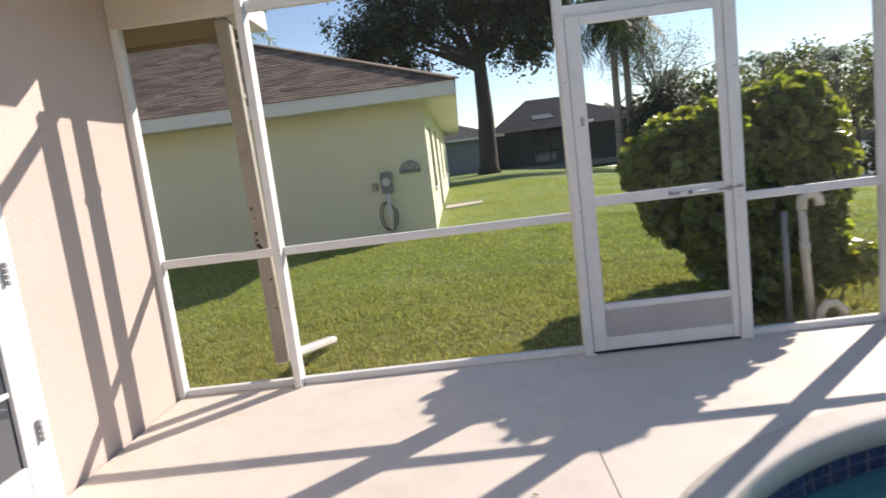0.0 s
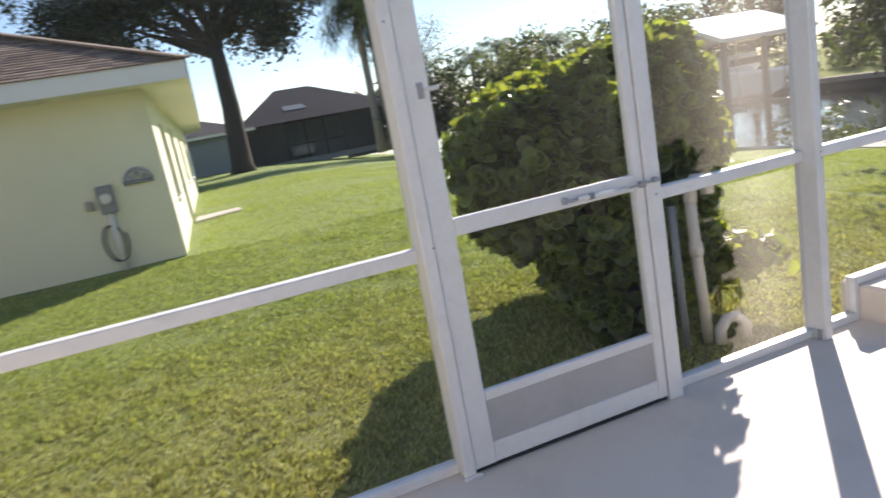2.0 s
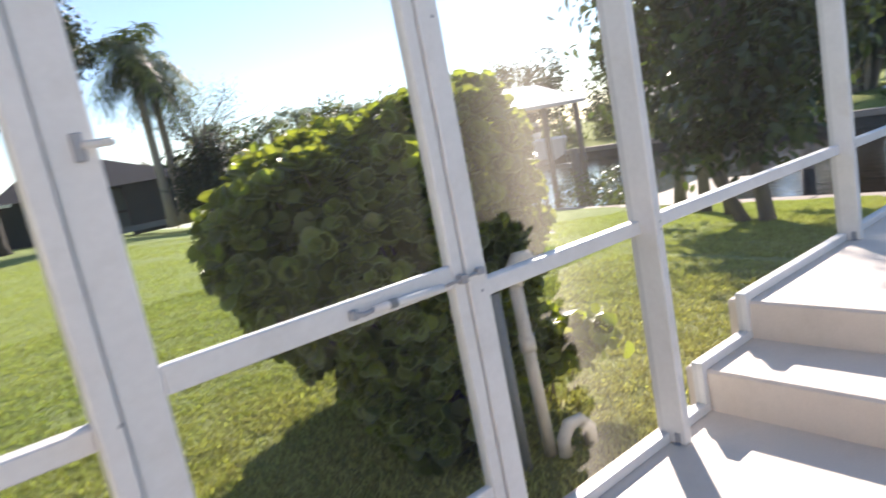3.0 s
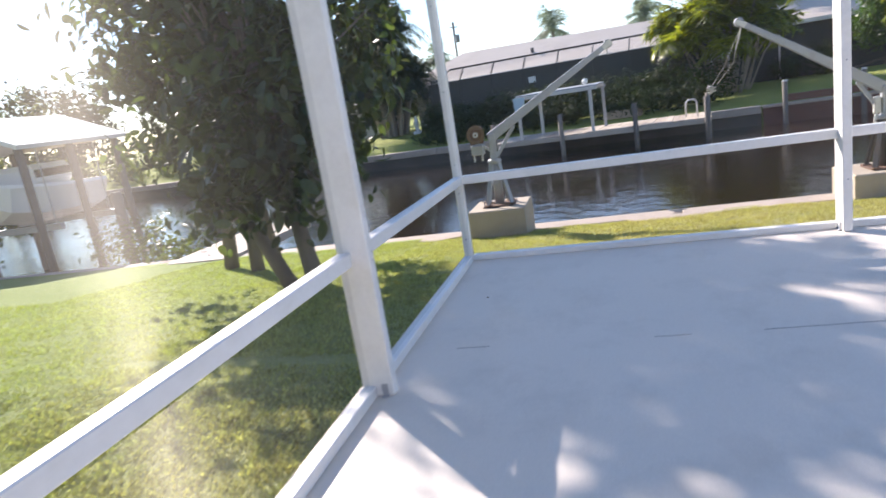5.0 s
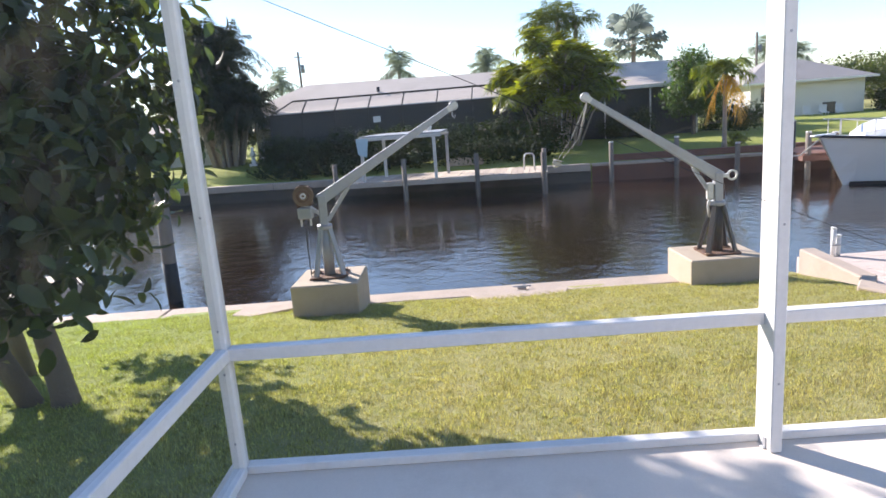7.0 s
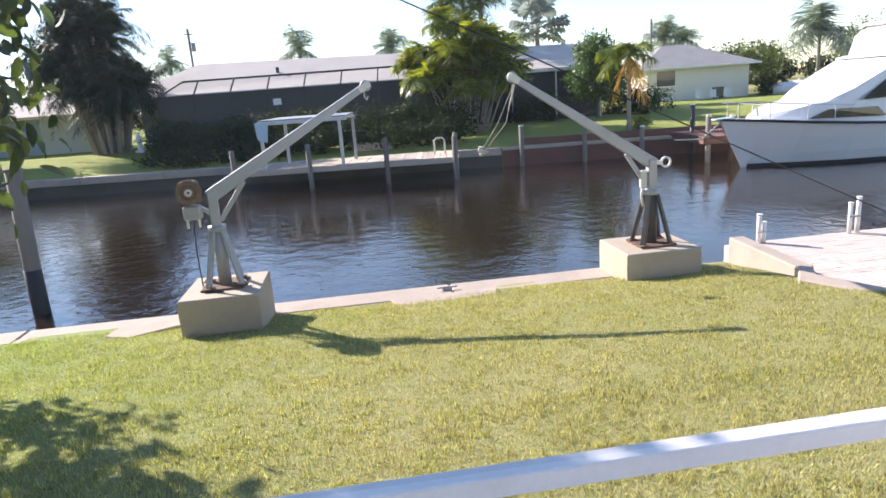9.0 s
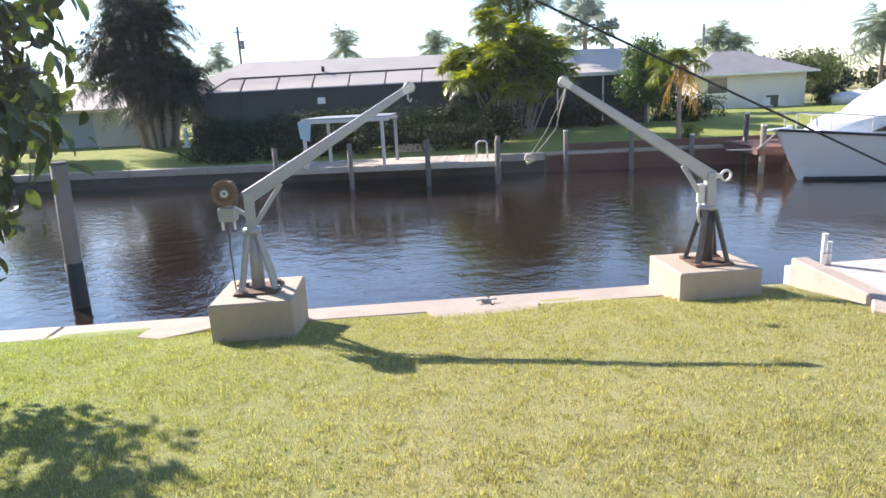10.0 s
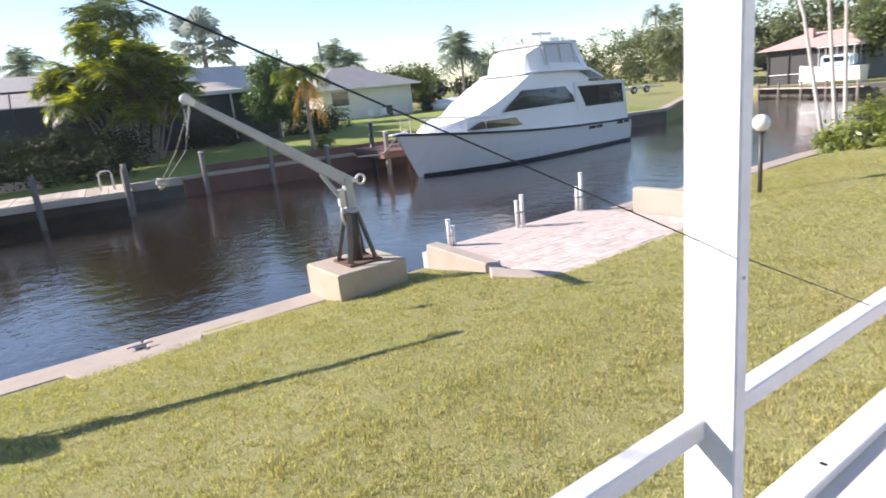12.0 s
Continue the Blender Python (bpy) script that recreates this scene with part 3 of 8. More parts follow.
def disc(name, centre, axis, radius, thick, material, parent=None, label="", seg=20, inner=0.0):
    """A round plate or ring about an axis."""
    c, ax = Vector(centre), Vector(axis).normalized()
    s = ax.cross(Vector((0, 0, 1)) if abs(ax.z) < 0.9 else Vector((1, 0, 0))).normalized()
    u = s.cross(ax)
    prof = [(inner, -1), (radius * 0.94, -1), (radius, -0.6), (radius, 0.6), (radius * 0.94, 1), (inner, 1)]
    vs, fs = [], []
    for r, h in prof:
        for k in range(seg):
            a = 2 * math.pi * k / seg
            vs.append(c + ax * (h * thick / 2) + s * (r * math.cos(a)) + u * (r * math.sin(a)))
    rings = len(prof)
    for j in range(rings if inner else rings - 1):
        for k in range(seg):
            a, b = j * seg + k, j * seg + (k + 1) % seg
            c2, d2 = ((j + 1) % rings) * seg + (k + 1) % seg, ((j + 1) % rings) * seg + k
            fs.append((a, b, c2, d2))
    return raw(name, vs, fs, material, parent, label)


rng = np.random.default_rng(7)


def scatter(template_v, template_f, centres, normals, sizes, spin=None, tilt=0.0):
    """Many copies of one small flat shape as one list of verts and faces: each turned so that its z is the given normal."""
    tv = np.array(template_v, float)
    n = len(centres)
    nz = normals / np.maximum(np.linalg.norm(normals, axis=1, keepdims=True), 1e-6)
    ref = rng.normal(size=(n, 3)) if spin is None else spin
    ax = np.cross(ref, nz)
    ax /= np.maximum(np.linalg.norm(ax, axis=1, keepdims=True), 1e-6)
    ay = np.cross(nz, ax)
    s = np.asarray(sizes)[:, None, None]
    v = centres[:, None, :] + s * (tv[None, :, 0:1] * ax[:, None] + tv[None, :, 1:2] * ay[:, None] + tv[None, :, 2:3] * nz[:, None])
    k = len(tv)
    base = (np.arange(n) * k)[:, None]
    faces = []
    for f in template_f:
        faces.append((base + np.array(f)[None]))
    return v.reshape(-1, 3), faces


def raw_np(name, v, faces, material, parent=None, label="", smooth=False):
    """A mesh from numpy verts and a list of face arrays, each with its own corner count."""
    me = bpy.data.meshes.new(name)
    me.vertices.add(len(v))
    me.vertices.foreach_set("co", np.asarray(v, np.float32).ravel())
    idx = np.concatenate([f.ravel() for f in faces]).astype(np.int32)
    counts = np.concatenate([np.full(len(f), f.shape[1]) for f in faces]).astype(np.int32)
    starts = np.concatenate([[0], np.cumsum(counts)[:-1]]).astype(np.int32)
    me.loops.add(len(idx))
    me.loops.foreach_set("vertex_index", idx)
    me.polygons.add(len(counts))
    me.polygons.foreach_set("loop_start", starts)
    me.polygons.foreach_set("loop_total", counts)
    if smooth:
        me.polygons.foreach_set("use_smooth", np.ones(len(counts), bool))
    me.update(calc_edges=True)
    me.validate()
    me.materials.append(M[material])
    return tagged(put(new(name, me), parent), label)


# leaf outlines, about one unit long, bent a little along the rib
ROUND_LEAF = ([(0, -0.5, 0), (0.32, -0.38, 0.06), (0.47, 0, 0.22), (0.32, 0.36, 0.15), (0, 0.48, 0.05), (-0.32, 0.36, 0.15),
               (-0.47, 0, 0.22), (-0.32, -0.38, 0.06), (0, 0, 0.0)],
              [(0, 1, 2, 8), (8, 2, 3, 4), (8, 4, 5, 6), (0, 8, 6, 7)])
BROAD_LEAF = ([(0, -0.5, 0), (0.17, -0.34, 0.05), (0.25, -0.08, 0.07), (0.22, 0.18, 0.04), (0.12, 0.38, -0.03), (0, 0.52, -0.12), (-0.12, 0.38, -0.03), (-0.22, 0.18, 0.04), (-0.25, -0.08, 0.07), (-0.17, -0.34, 0.05), (0, -0.05, 0.0), (0, 0.25, -0.03)],
              [(0, 1, 2, 10), (10, 2, 3, 11), (11, 3, 4, 5), (0, 10, 8, 9), (10, 11, 7, 8), (11, 5, 6, 7)])
LEAF_RIM = ([(x * q, y * q, z * q + lift) for q, lift in ((1.02, 0.0), (0.86, 0.015)) for x, y, z in ROUND_LEAF[0][:8]],
            [(k, (k + 1) % 8, 8 + (k + 1) % 8, 8 + k) for k in range(8)])
LONG_LEAF = ([(0, -0.5, 0), (0.16, -0.12, 0.05), (0.13, 0.2, 0.02), (0, 0.5, -0.12), (-0.13, 0.2, 0.02), (-0.16, -0.12, 0.05)],
             [(0, 1, 4, 5), (1, 2, 3, 4)])
SMALL_LEAF = ([(0, -0.5, 0), (0.22, 0, 0.06), (0, 0.5, -0.05), (-0.22, 0, 0.06)], [(0, 1, 2, 3)])


# ---- ground, canal, seawalls ----
WATER_Z, CAP_Z, UP = -2.06, -1.1, 0.37          # canal level, near seawall cap, upper deck
FAR_UP = 0.38                                  # how far the far bank lies above its first levels
FAR_X, FAR_SLOPE = 40.6, 0.145                 # far bank: x = FAR_X + FAR_SLOPE * y
FR, FB = Vector((-0.1435, -0.9897, 0)), Vector((0.9897, -0.1435, 0))


def far(u, v, z=0.0):
    """A place on the far bank: u along its seawall, v behind it."""
    return Vector((FAR_X, 0, z + FAR_UP)) + FR * u + FB * v


def far_line(y):
    """Where the far bank begins: straight, then bending away down the canal."""
    return FAR_X + FAR_SLOPE * max(-40.0, min(400.0, y)) + 0.43 * min(28.0, max(0.0, -40.0 - y))


def far_ground(v):
    return float(np.interp(v, [-1, 0, 3, 9, 20, 60, 400], [-1.62, -1.55, -1.15, -0.8, -0.75, -0.6, 0.0])) + FAR_UP


def ground_z(x, y):
    """The near lawn: level by the houses, falling to the canal, rising a little away from the deck."""
    z = float(np.interp(x, [-200, 5, 8.5, 11.5, 15, 16.0, 18], [-0.11, -0.13, -0.28, -0.55, -0.97, -1.12, -1.12]))
    back = float(np.interp(y, [0, 3, 7.6, 11, 30, 80], [0.0, 0.05, 0.20, 0.31, 0.55, 0.6]))
    z += back * float(np.interp(x, [4, 12], [1.0, 0.15]))
    dip = float(np.interp(x, [13.3, 13.9], [0, 1])) * float(np.interp(y, [-12.6, -11.9, -6.9, -6.45], [0, 1, 1, 0]))
    z = z * (1 - dip) - 1.30 * dip
    z += 0.025 * noise.noise((x * 0.5, y * 0.5, 0)) + 0.012 * noise.noise((x * 2.1, y * 2.1, 3))
    return z


def build_ground():
    near_x = [-2500, -800, -250, -90, -40, -20, -12] + list(np.arange(-8, 16.01, 0.4)) + [16.15]
    n_near = len(near_x)
    cols = [("n", x) for x in near_x] + [("bed", 16.2), ("bed", 27.0), ("bedf", -0.25)]
    cols += [("f", v) for v in (-0.2, 0.6, 1.5, 3, 6, 9, 14, 20, 30, 45, 70, 120, 300, 900, 2600)]
    ys = [-2600, -900, -300, -140, -90, -68, -60, -52, -45, -40.6, -40, -34, -27, -22, -18, -15, -12.5, -11] + list(np.arange(-10, 9.01, 0.4))
    ys += [10, 11, 12.5, 14, 16, 18, 21, 25, 30, 36, 45, 60, 90, 160, 400, 900, 2600]
    vs, fs = [], []
    for y in ys:
        for kind, c in cols:
            if kind == "n":
                z = ground_z(c, y)
                if 0.9 < c < 8.1 and y < -0.4 and y > -9.5:
                    z = -2.6
                vs.append((c, y, z))
            elif kind == "bed":
                vs.append((c, y, -4.0))
            else:
                x = far_line(y) + c
                z = max(far_ground(c), float(np.interp(y, [-68, -50, -40], [-0.64, -0.70, -1.5])))
                vs.append((x, y, -4.0 if kind == "bedf" else z + 0.05 * noise.noise((x * 0.2, y * 0.2, 5))))
    w = len(cols)
    for j in range(len(ys) - 1):
        for i in range(w - 1):
            fs.append((j * w + i, j * w + i + 1, (j + 1) * w + i + 1, (j + 1) * w + i))
    ob = raw("ground", vs, fs, "lawn", smooth=True)
    ob.data.materials.append(M["far_lawn"])
    for k, face in enumerate(ob.data.polygons):   # the lawns of the far bank are watered and greener
        if k % (w - 1) >= n_near + 2 and face.center.y > -38:
            face.material_index = 1
    tagged(ob, "mown yellow-green lawn sloping gently to the canal", "lawn", kind="structure")


build_ground()

wat = raw("water", [(16.2, -1500, WATER_Z), (380, -1500, WATER_Z), (380, 1500, WATER_Z), (16.2, 1500, WATER_Z)], [(0, 1, 2, 3)], "canal")
tagged(wat, "dark rippled canal water reflecting sky and trees", "water", kind="structure")

# near seawall: a concrete cap in lengths with joints, over a wall into the water
seawall = thing("seawall", (16.3, 0, CAP_Z), "weathered concrete seawall cap along the lawn", "seawall", kind="structure")
y = -60.0
while y < 60:
    ln = 3.05
    if not -12.4 < y + ln / 2 < -6.6:
        bm = bmesh.new()
        box_into(bm, (15.98 + rng.uniform(-0.015, 0.015), y + 0.008, -1.45), (16.52, y + ln - 0.008, CAP_Z + rng.uniform(-0.012, 0.012)), 0.02)
        part("cap_slab", bm, "concrete", seawall)
    y += ln
box("wall_face", (16.22, -60, -4.2), (16.40, 62, -1.40), "wet_wall", seawall, 0.0)

# far bank: pale cap and wet wall to one side, a rust-red bulkhead to the other
far_wall = thing("far_seawall", far(0, 0, -1.5), "far seawall with pale cap and dark tide line", "seawall", kind="structure")


def far_box(name, u0, u1, v0, v1, z0, z1, material, parent=None, label="", bevel=0.0):
    return prism(name, [far(u0, v0)[:2], far(u1, v0)[:2], far(u1, v1)[:2], far(u0, v1)[:2]], z0 + FAR_UP, z1 + FAR_UP, material, parent, label, bevel)


u = -150.0
while u < 8:
    far_box("cap_slab", u + 0.02, u + 4.4 - 0.02, -0.35, 0.25, -1.85, -1.48, "concrete", far_wall, bevel=0.02)
    u += 4.4
far_box("wall_face", -150, 8.4, -0.22, -0.1, -4.2, -1.8, "wet_wall", far_wall)
far_box("bulkhead", 8.45, 20.5, -0.3, 0.2, -4.2, -1.62, "red_wall", far_wall, "rust-red bulkhead")
far_box("bulkhead_cap", 8.45, 20.5, -0.38, 0.32, -1.62, -1.5, "concrete", far_wall)
far_box("bulkhead_upper", 9.5, 24.5, 0.5, 0.9, -1.6, -1.15, "red_wall", far_wall, "upper rust-red retaining band")
far_box("wall_face", 20.5, 40.4, -0.22, -0.1, -4.2, -1.6, "wet_wall", far_wall)
far_box("cap_slab", 20.5, 40.4, -0.35, 0.25, -1.6, -1.42, "concrete", far_wall)
bend = ((0.0, -1.04), (10.0, -0.66), (28.0, -0.62))     # how the wall rises where it bends away
for name_, w0, w1, drop, mat_ in (("wall_face", -0.1, 0.2, 0.18, "concrete"), ("cap_slab", -0.25, 0.4, 0.0, "concrete")):
    vs, fs = [], []
    for k, (run, z) in enumerate(bend):
        x, y = 34.8 + 0.43 * run, -40.0 - run
        low = z - drop - 4 if drop else z - 0.18
        vs += [(x + w0, y, low), (x + w1, y, low), (x + w1, y, z - drop), (x + w0, y, z - drop)]
        if k:
            i = 4 * k
            fs += [(i - 4 + q, i - 4 + (q + 1) % 4, i + (q + 1) % 4, i + q) for q in range(4)]
    raw(name_, vs, fs, mat_, far_wall)

# ---- decks, steps, pool ----
POOL_C = (4.24, -2.93)


def oval(grow, n=96):
    """The pool's egg-shaped rim, grown outward; flatter towards the steps."""
    out = []
    for k in range(n):
        c, s = math.cos(2 * math.pi * k / n), math.sin(2 * math.pi * k / n)
        out.append((POOL_C[0] + ((0.50 if c > 0 else 1.735) + grow) * c, POOL_C[1] + ((1.65 if s > 0 else 2.6) + grow) * s))
    return out


def slab_with_hole(name, lo, hi, z0, z1, hole, material, parent=None, label=""):
    """A slab with an oval hole right through it; the top is made of strips between the hole and the rim."""
    n = len(hole)
    cx, cy = POOL_C
    rim = []
    for x, y in hole:
        dx, dy = x - cx, y - cy
        k = min([(b - c) / d for b, c, d in ((hi[0], cx, dx), (lo[0], cx, dx), (hi[1], cy, dy), (lo[1], cy, dy)) if abs(d) > 1e-6 and (b - c) / d > 0])
        rim.append((cx + dx * k, cy + dy * k))
    vs, fs = [], []
    for z in (z1, z0):
        vs += [(x, y, z) for x, y in hole] + [(x, y, z) for x, y in rim]
    for k in range(n):
        j = (k + 1) % n
        fs.append((k, j, n + j, n + k))
        fs.append((2 * n + k, 3 * n + k, 3 * n + j, 2 * n + j))
        fs.append((k, 2 * n + k, 2 * n + j, j))
        fs.append((n + k, n + j, 3 * n + j, 3 * n + k))
    # corners of the rectangle that the strips cut off
    for X, Y in ((lo[0], lo[1]), (hi[0], lo[1]), (hi[0], hi[1]), (lo[0], hi[1])):
        best = min(range(n), key=lambda q: abs(math.atan2(Y - cy, X - cx) - math.atan2(hole[q][1] - cy, hole[q][0] - cx)))
        a0 = math.atan2(Y - cy, X - cx)
        a1 = math.atan2(hole[best][1] - cy, hole[best][0] - cx)
        k, j = (best, (best + 1) % n) if a1 <= a0 else ((best - 1) % n, best)
        i = len(vs)
        vs += [(X, Y, z1), (X, Y, z0)]
        fs.append((n + k, n + j, i))
        fs.append((3 * n + j, 3 * n + k, i + 1))
        fs.append((n + k, i, i + 1, 3 * n + k))
        fs.append((i, n + j, 3 * n + j, i + 1))
    return raw(name, vs, fs, material, parent, label)


deck = slab_with_hole("floor_lower_deck", (0.08, -9.5), (5.015, 0.10), -0.25, 0.0, oval(0.155), "deck")
tagged(deck, "beige painted concrete pool deck with hairline joints", "deck", kind="structure")
coping = thing("pool_coping", (POOL_C[0], POOL_C[1], 0), "smooth pale concrete coping round the pool", "coping", kind="structure")
bm = bmesh.new()
prof = [(0.168, -0.02), (0.165, 0.004), (0.13, 0.007), (0.05, 0.007), (0.012, 0.003), (0.0, -0.010), (-0.004, -0.05), (0.0, -0.115), (0.03, -0.118)]
rings = [[bm.verts.new((x, y, z)) for x, y in oval(g)] for g, z in prof]
for a, b in zip(rings, rings[1:]):
    for k in range(96):
        bm.faces.new((a[k], a[(k + 1) % 96], b[(k + 1) % 96], b[k]))
part("coping_ring", bm, "coping", coping, smooth=True)

pool = thing("pool", (POOL_C[0], POOL_C[1], -1.5), "oval swimming pool with teal water and a navy tile line", "pool", kind="structure")
bm = bmesh.new()
rings = [[bm.verts.new((x, y, z)) for x, y in oval(g)] for g, z in ((0.02, -0.10), (0.02, -0.3), (0.0, -1.2), (-0.4, -1.5))]
for a, b in zip(rings, rings[1:]):
    for k in range(96):
        bm.faces.new((a[k], a[(k + 1) % 96], b[(k + 1) % 96], b[k]))
bm.faces.new(rings[-1])
part("pool_shell", bm, "plaster", pool)
bm = bmesh.new()
ring = [[bm.verts.new((x, y, z)) for x, y in oval(0.012)] for z in (-0.112, -0.28)]
for k in range(96):
    bm.faces.new((ring[0][k], ring[0][(k + 1) % 96], ring[1][(k + 1) % 96], ring[1][k]))
part("tile_backing", bm, "grout", pool)
wp = [(x, y, -0.225) for x, y in oval(0.01)]
raw("water_surface", wp, [tuple(range(96))], "pool", pool, "still teal pool water")

# saw joints in the deck: shallow dark grooves as thin sunk strips
joints = thing("trim_deck_joints", (2.57, -1.5, 0), "hairline control joints in the painted deck", "joint", kind="structure")
for a, b, w in (((2.575, -0.08), (2.575, -0.22), 0.0025), ((2.574, -1.33), (2.572, -1.79), 0.003), ((0.1, -4.2), (2.3, -4.22), 0.004)):
    bar("joint", (*a, 0.0005), (*b, 0.0005), w, 0.003, "joint", joints, bevel=0.0)
for a, b, w in (((7.046, -0.22), (7.05, -0.36), 0.0003), ((7.065, -1.02), (7.072, -1.16), 0.0005), ((7.082, -1.42), (7.13, -2.3), 0.0004), ((7.13, -2.3), (7.15, -3.9), 0.0004), ((7.7, -3.1), (8.35, -3.12), 0.0012)):
    bar("joint", (*a, UP + 0.0005), (*b, UP + 0.0005), w, 0.003, "joint", joints, bevel=0.0)

DECK_END = -9.5
step1 = box("floor_step", (5.012, DECK_END, -0.25), (5.45, 0.10, 0.187), "deck", None, 0.012)
tagged(step1, "beige painted concrete step up from the pool deck", "step", kind="structure")
upper = box("floor_upper_deck", (5.432, DECK_END, -1.2), (8.615, 0.10, UP), "deck", None, 0.012)
tagged(upper, "raised beige painted concrete deck, dappled with leaf shade", "deck", kind="structure")

# ---- own house: stucco wall, door, eave ----
WX = 0.06
house = thing("wall_house", (WX, -4, 0), "peach stucco house wall with a wide eave", "house wall", kind="structure")
box("wall_panel", (-0.16, -1.34, -0.2), (WX, 0.06, 2.80), "stucco", house, 0.0)
box("wall_panel", (-0.16, -1.34 - 1.86, 2.12), (WX, -1.34, 2.80), "stucco", house, 0.0)
box("wall_panel", (-0.16, -10.5, -0.2), (WX, -3.20, 2.80), "stucco", house, 0.0)
box("end_wall", (-9.0, -0.10, -0.2), (-0.165, 0.055, 2.75), "stucco", house, 0.0)
box("back_wall", (-9.0, -10.5, -0.2), (-8.8, -0.10, 2.75), "stucco", house, 0.0)
box("end_wall", (-9.0, -10.7, -0.2), (WX, -10.5, 2.75), "stucco", house, 0.0)
box("soffit", (-9.6, -11.2, 2.80), (0.72, -0.035, 2.83), "soffit", house, 0.0)
box("soffit", (-9.6, 0.066, 2.42), (0.70, 0.60, 2.44), "brown_soffit", house, 0.0, "brown soffit of the gable end")
box("fascia", (0.70, -11.2, 2.60), (0.72, -0.035, 2.84), "trim", house, 0.003)
# Short unseen board, added to block a lit sliver on the wall.
box("fascia", (0.70, -0.5, 2.50), (0.72, -0.05, 2.60), "soffit", house, 0.003)
box("fascia", (0.70, 0.04, 2.40), (0.72, 0.60, 2.88), "trim", house, 0.003)
box("fascia", (-9.6, 0.60, 2.385), (0.72, 0.625, 2.60), "brown_soffit", house, 0.003)
box("header_panel", (WX + 0.002, -0.046, 2.39), (0.862, -0.031, 2.86), "soffit", house, 0.003, "cream infill panel over the screen")
plate("torn_strip", [(0.36, -0.049, 2.575), (0.60, -0.049, 2.545), (0.63, -0.049, 2.50), (0.60, -0.049, 2.515), (0.40, -0.049, 2.555)], 0.004, "brown_soffit", house, "torn brown strip of sealing tape")
plate("roof", [(0.78, -11.3, 2.90), (0.78, 0.7, 2.90), (-4.4, 0.7, 4.6), (-4.4, -11.3, 4.6)], 0.03, "shingle", house)
plate("roof", [(-9.66, -11.3, 2.585), (-4.4, -11.3, 4.6), (-4.4, 0.7, 4.6), (-9.66, 0.7, 2.585)], 0.03, "shingle", house)
raw("gable", [(-9.0, 0.05, 2.74), (-0.05, 0.05, 2.74), (-4.4, 0.05, 4.45)], [(0, 1, 2)], "stucco", house)
gut = thing("gutter", (0.9, 0, 2.4), "white box gutter along the house eave", "gutter")
bm = bmesh.new()
# The inner trough is out of view, placed to cast the wall's shadow edge.
for lo, hi in (((0.722, -11.2, 2.605), (1.05, -0.06, 2.611)), ((1.044, -11.2, 2.611), (1.05, -0.06, 2.75)), ((0.722, 0.04, 2.42), (0.845, 0.66, 2.426)), ((0.839, 0.04, 2.426), (0.845, 0.66, 2.55)), ((0.722, 0.654, 2.426), (0.839, 0.66, 2.55))):
    box_into(bm, lo, hi, 0.0)
part("trough", bm, "trim", gut)

spout = thing("downspout", (0.75, 0.105, -0.1), "tan metal downspout with chipped paint and a white elbow", "downspout")
bar("pipe", (0.757, 0.105, 0.13), (0.722, 0.105, 2.40), 0.092, 0.090, "tan_metal", spout, bevel=0.014, upward=(0, 1, 0))
for k, (dx, dz, r) in enumerate(((-0.022, 1.194, 0.011), (-0.008, 1.13, 0.006), (-0.016, 1.03, 0.011), (-0.018, 0.985, 0.009), (-0.016, 0.95, 0.015), (0.0, 0.935, 0.010), (0.03, 0.716, 0.008), (0.034, 0.522, 0.008))):
    disc("chip", (0.745 + dx, 0.059, dz), (0, 1, 0), r, 0.004, "hole", spout, seg=7)
bar("band", (0.7295, 0.105, 1.90), (0.729, 0.105, 1.935), 0.100, 0.098, "tan_metal", spout, bevel=0.003, upward=(0, 1, 0))
bar("elbow", (0.745, 0.13, 0.155), (0.845, 1.17, -0.035), 0.10, 0.06, "off_white", spout, "white extension sloping down to the grass", bevel=0.016)

# double glazed door in the house wall
door = thing("door_1", (WX, -2.2, 0), "white glazed patio door in a white frame", "door", kind="structure")
box("jamb", (-0.14, -1.39, 0.0), (WX + 0.03, -1.338, 2.115), "trim", door, 0.004)
box("jamb", (-0.14, -3.202, 0.0), (WX + 0.03, -3.15, 2.115), "trim", door, 0.004)
box("head", (-0.14, -3.15, 2.06), (WX + 0.03, -1.39, 2.117), "trim", door, 0.004)
box("threshold", (-0.14, -3.15, 0.0), (WX + 0.05, -1.39, 0.03), "trim", door, 0.004)
box("casing", (WX, -1.338, 0.0), (WX + 0.022, -1.275, 2.17), "trim", door, 0.004)
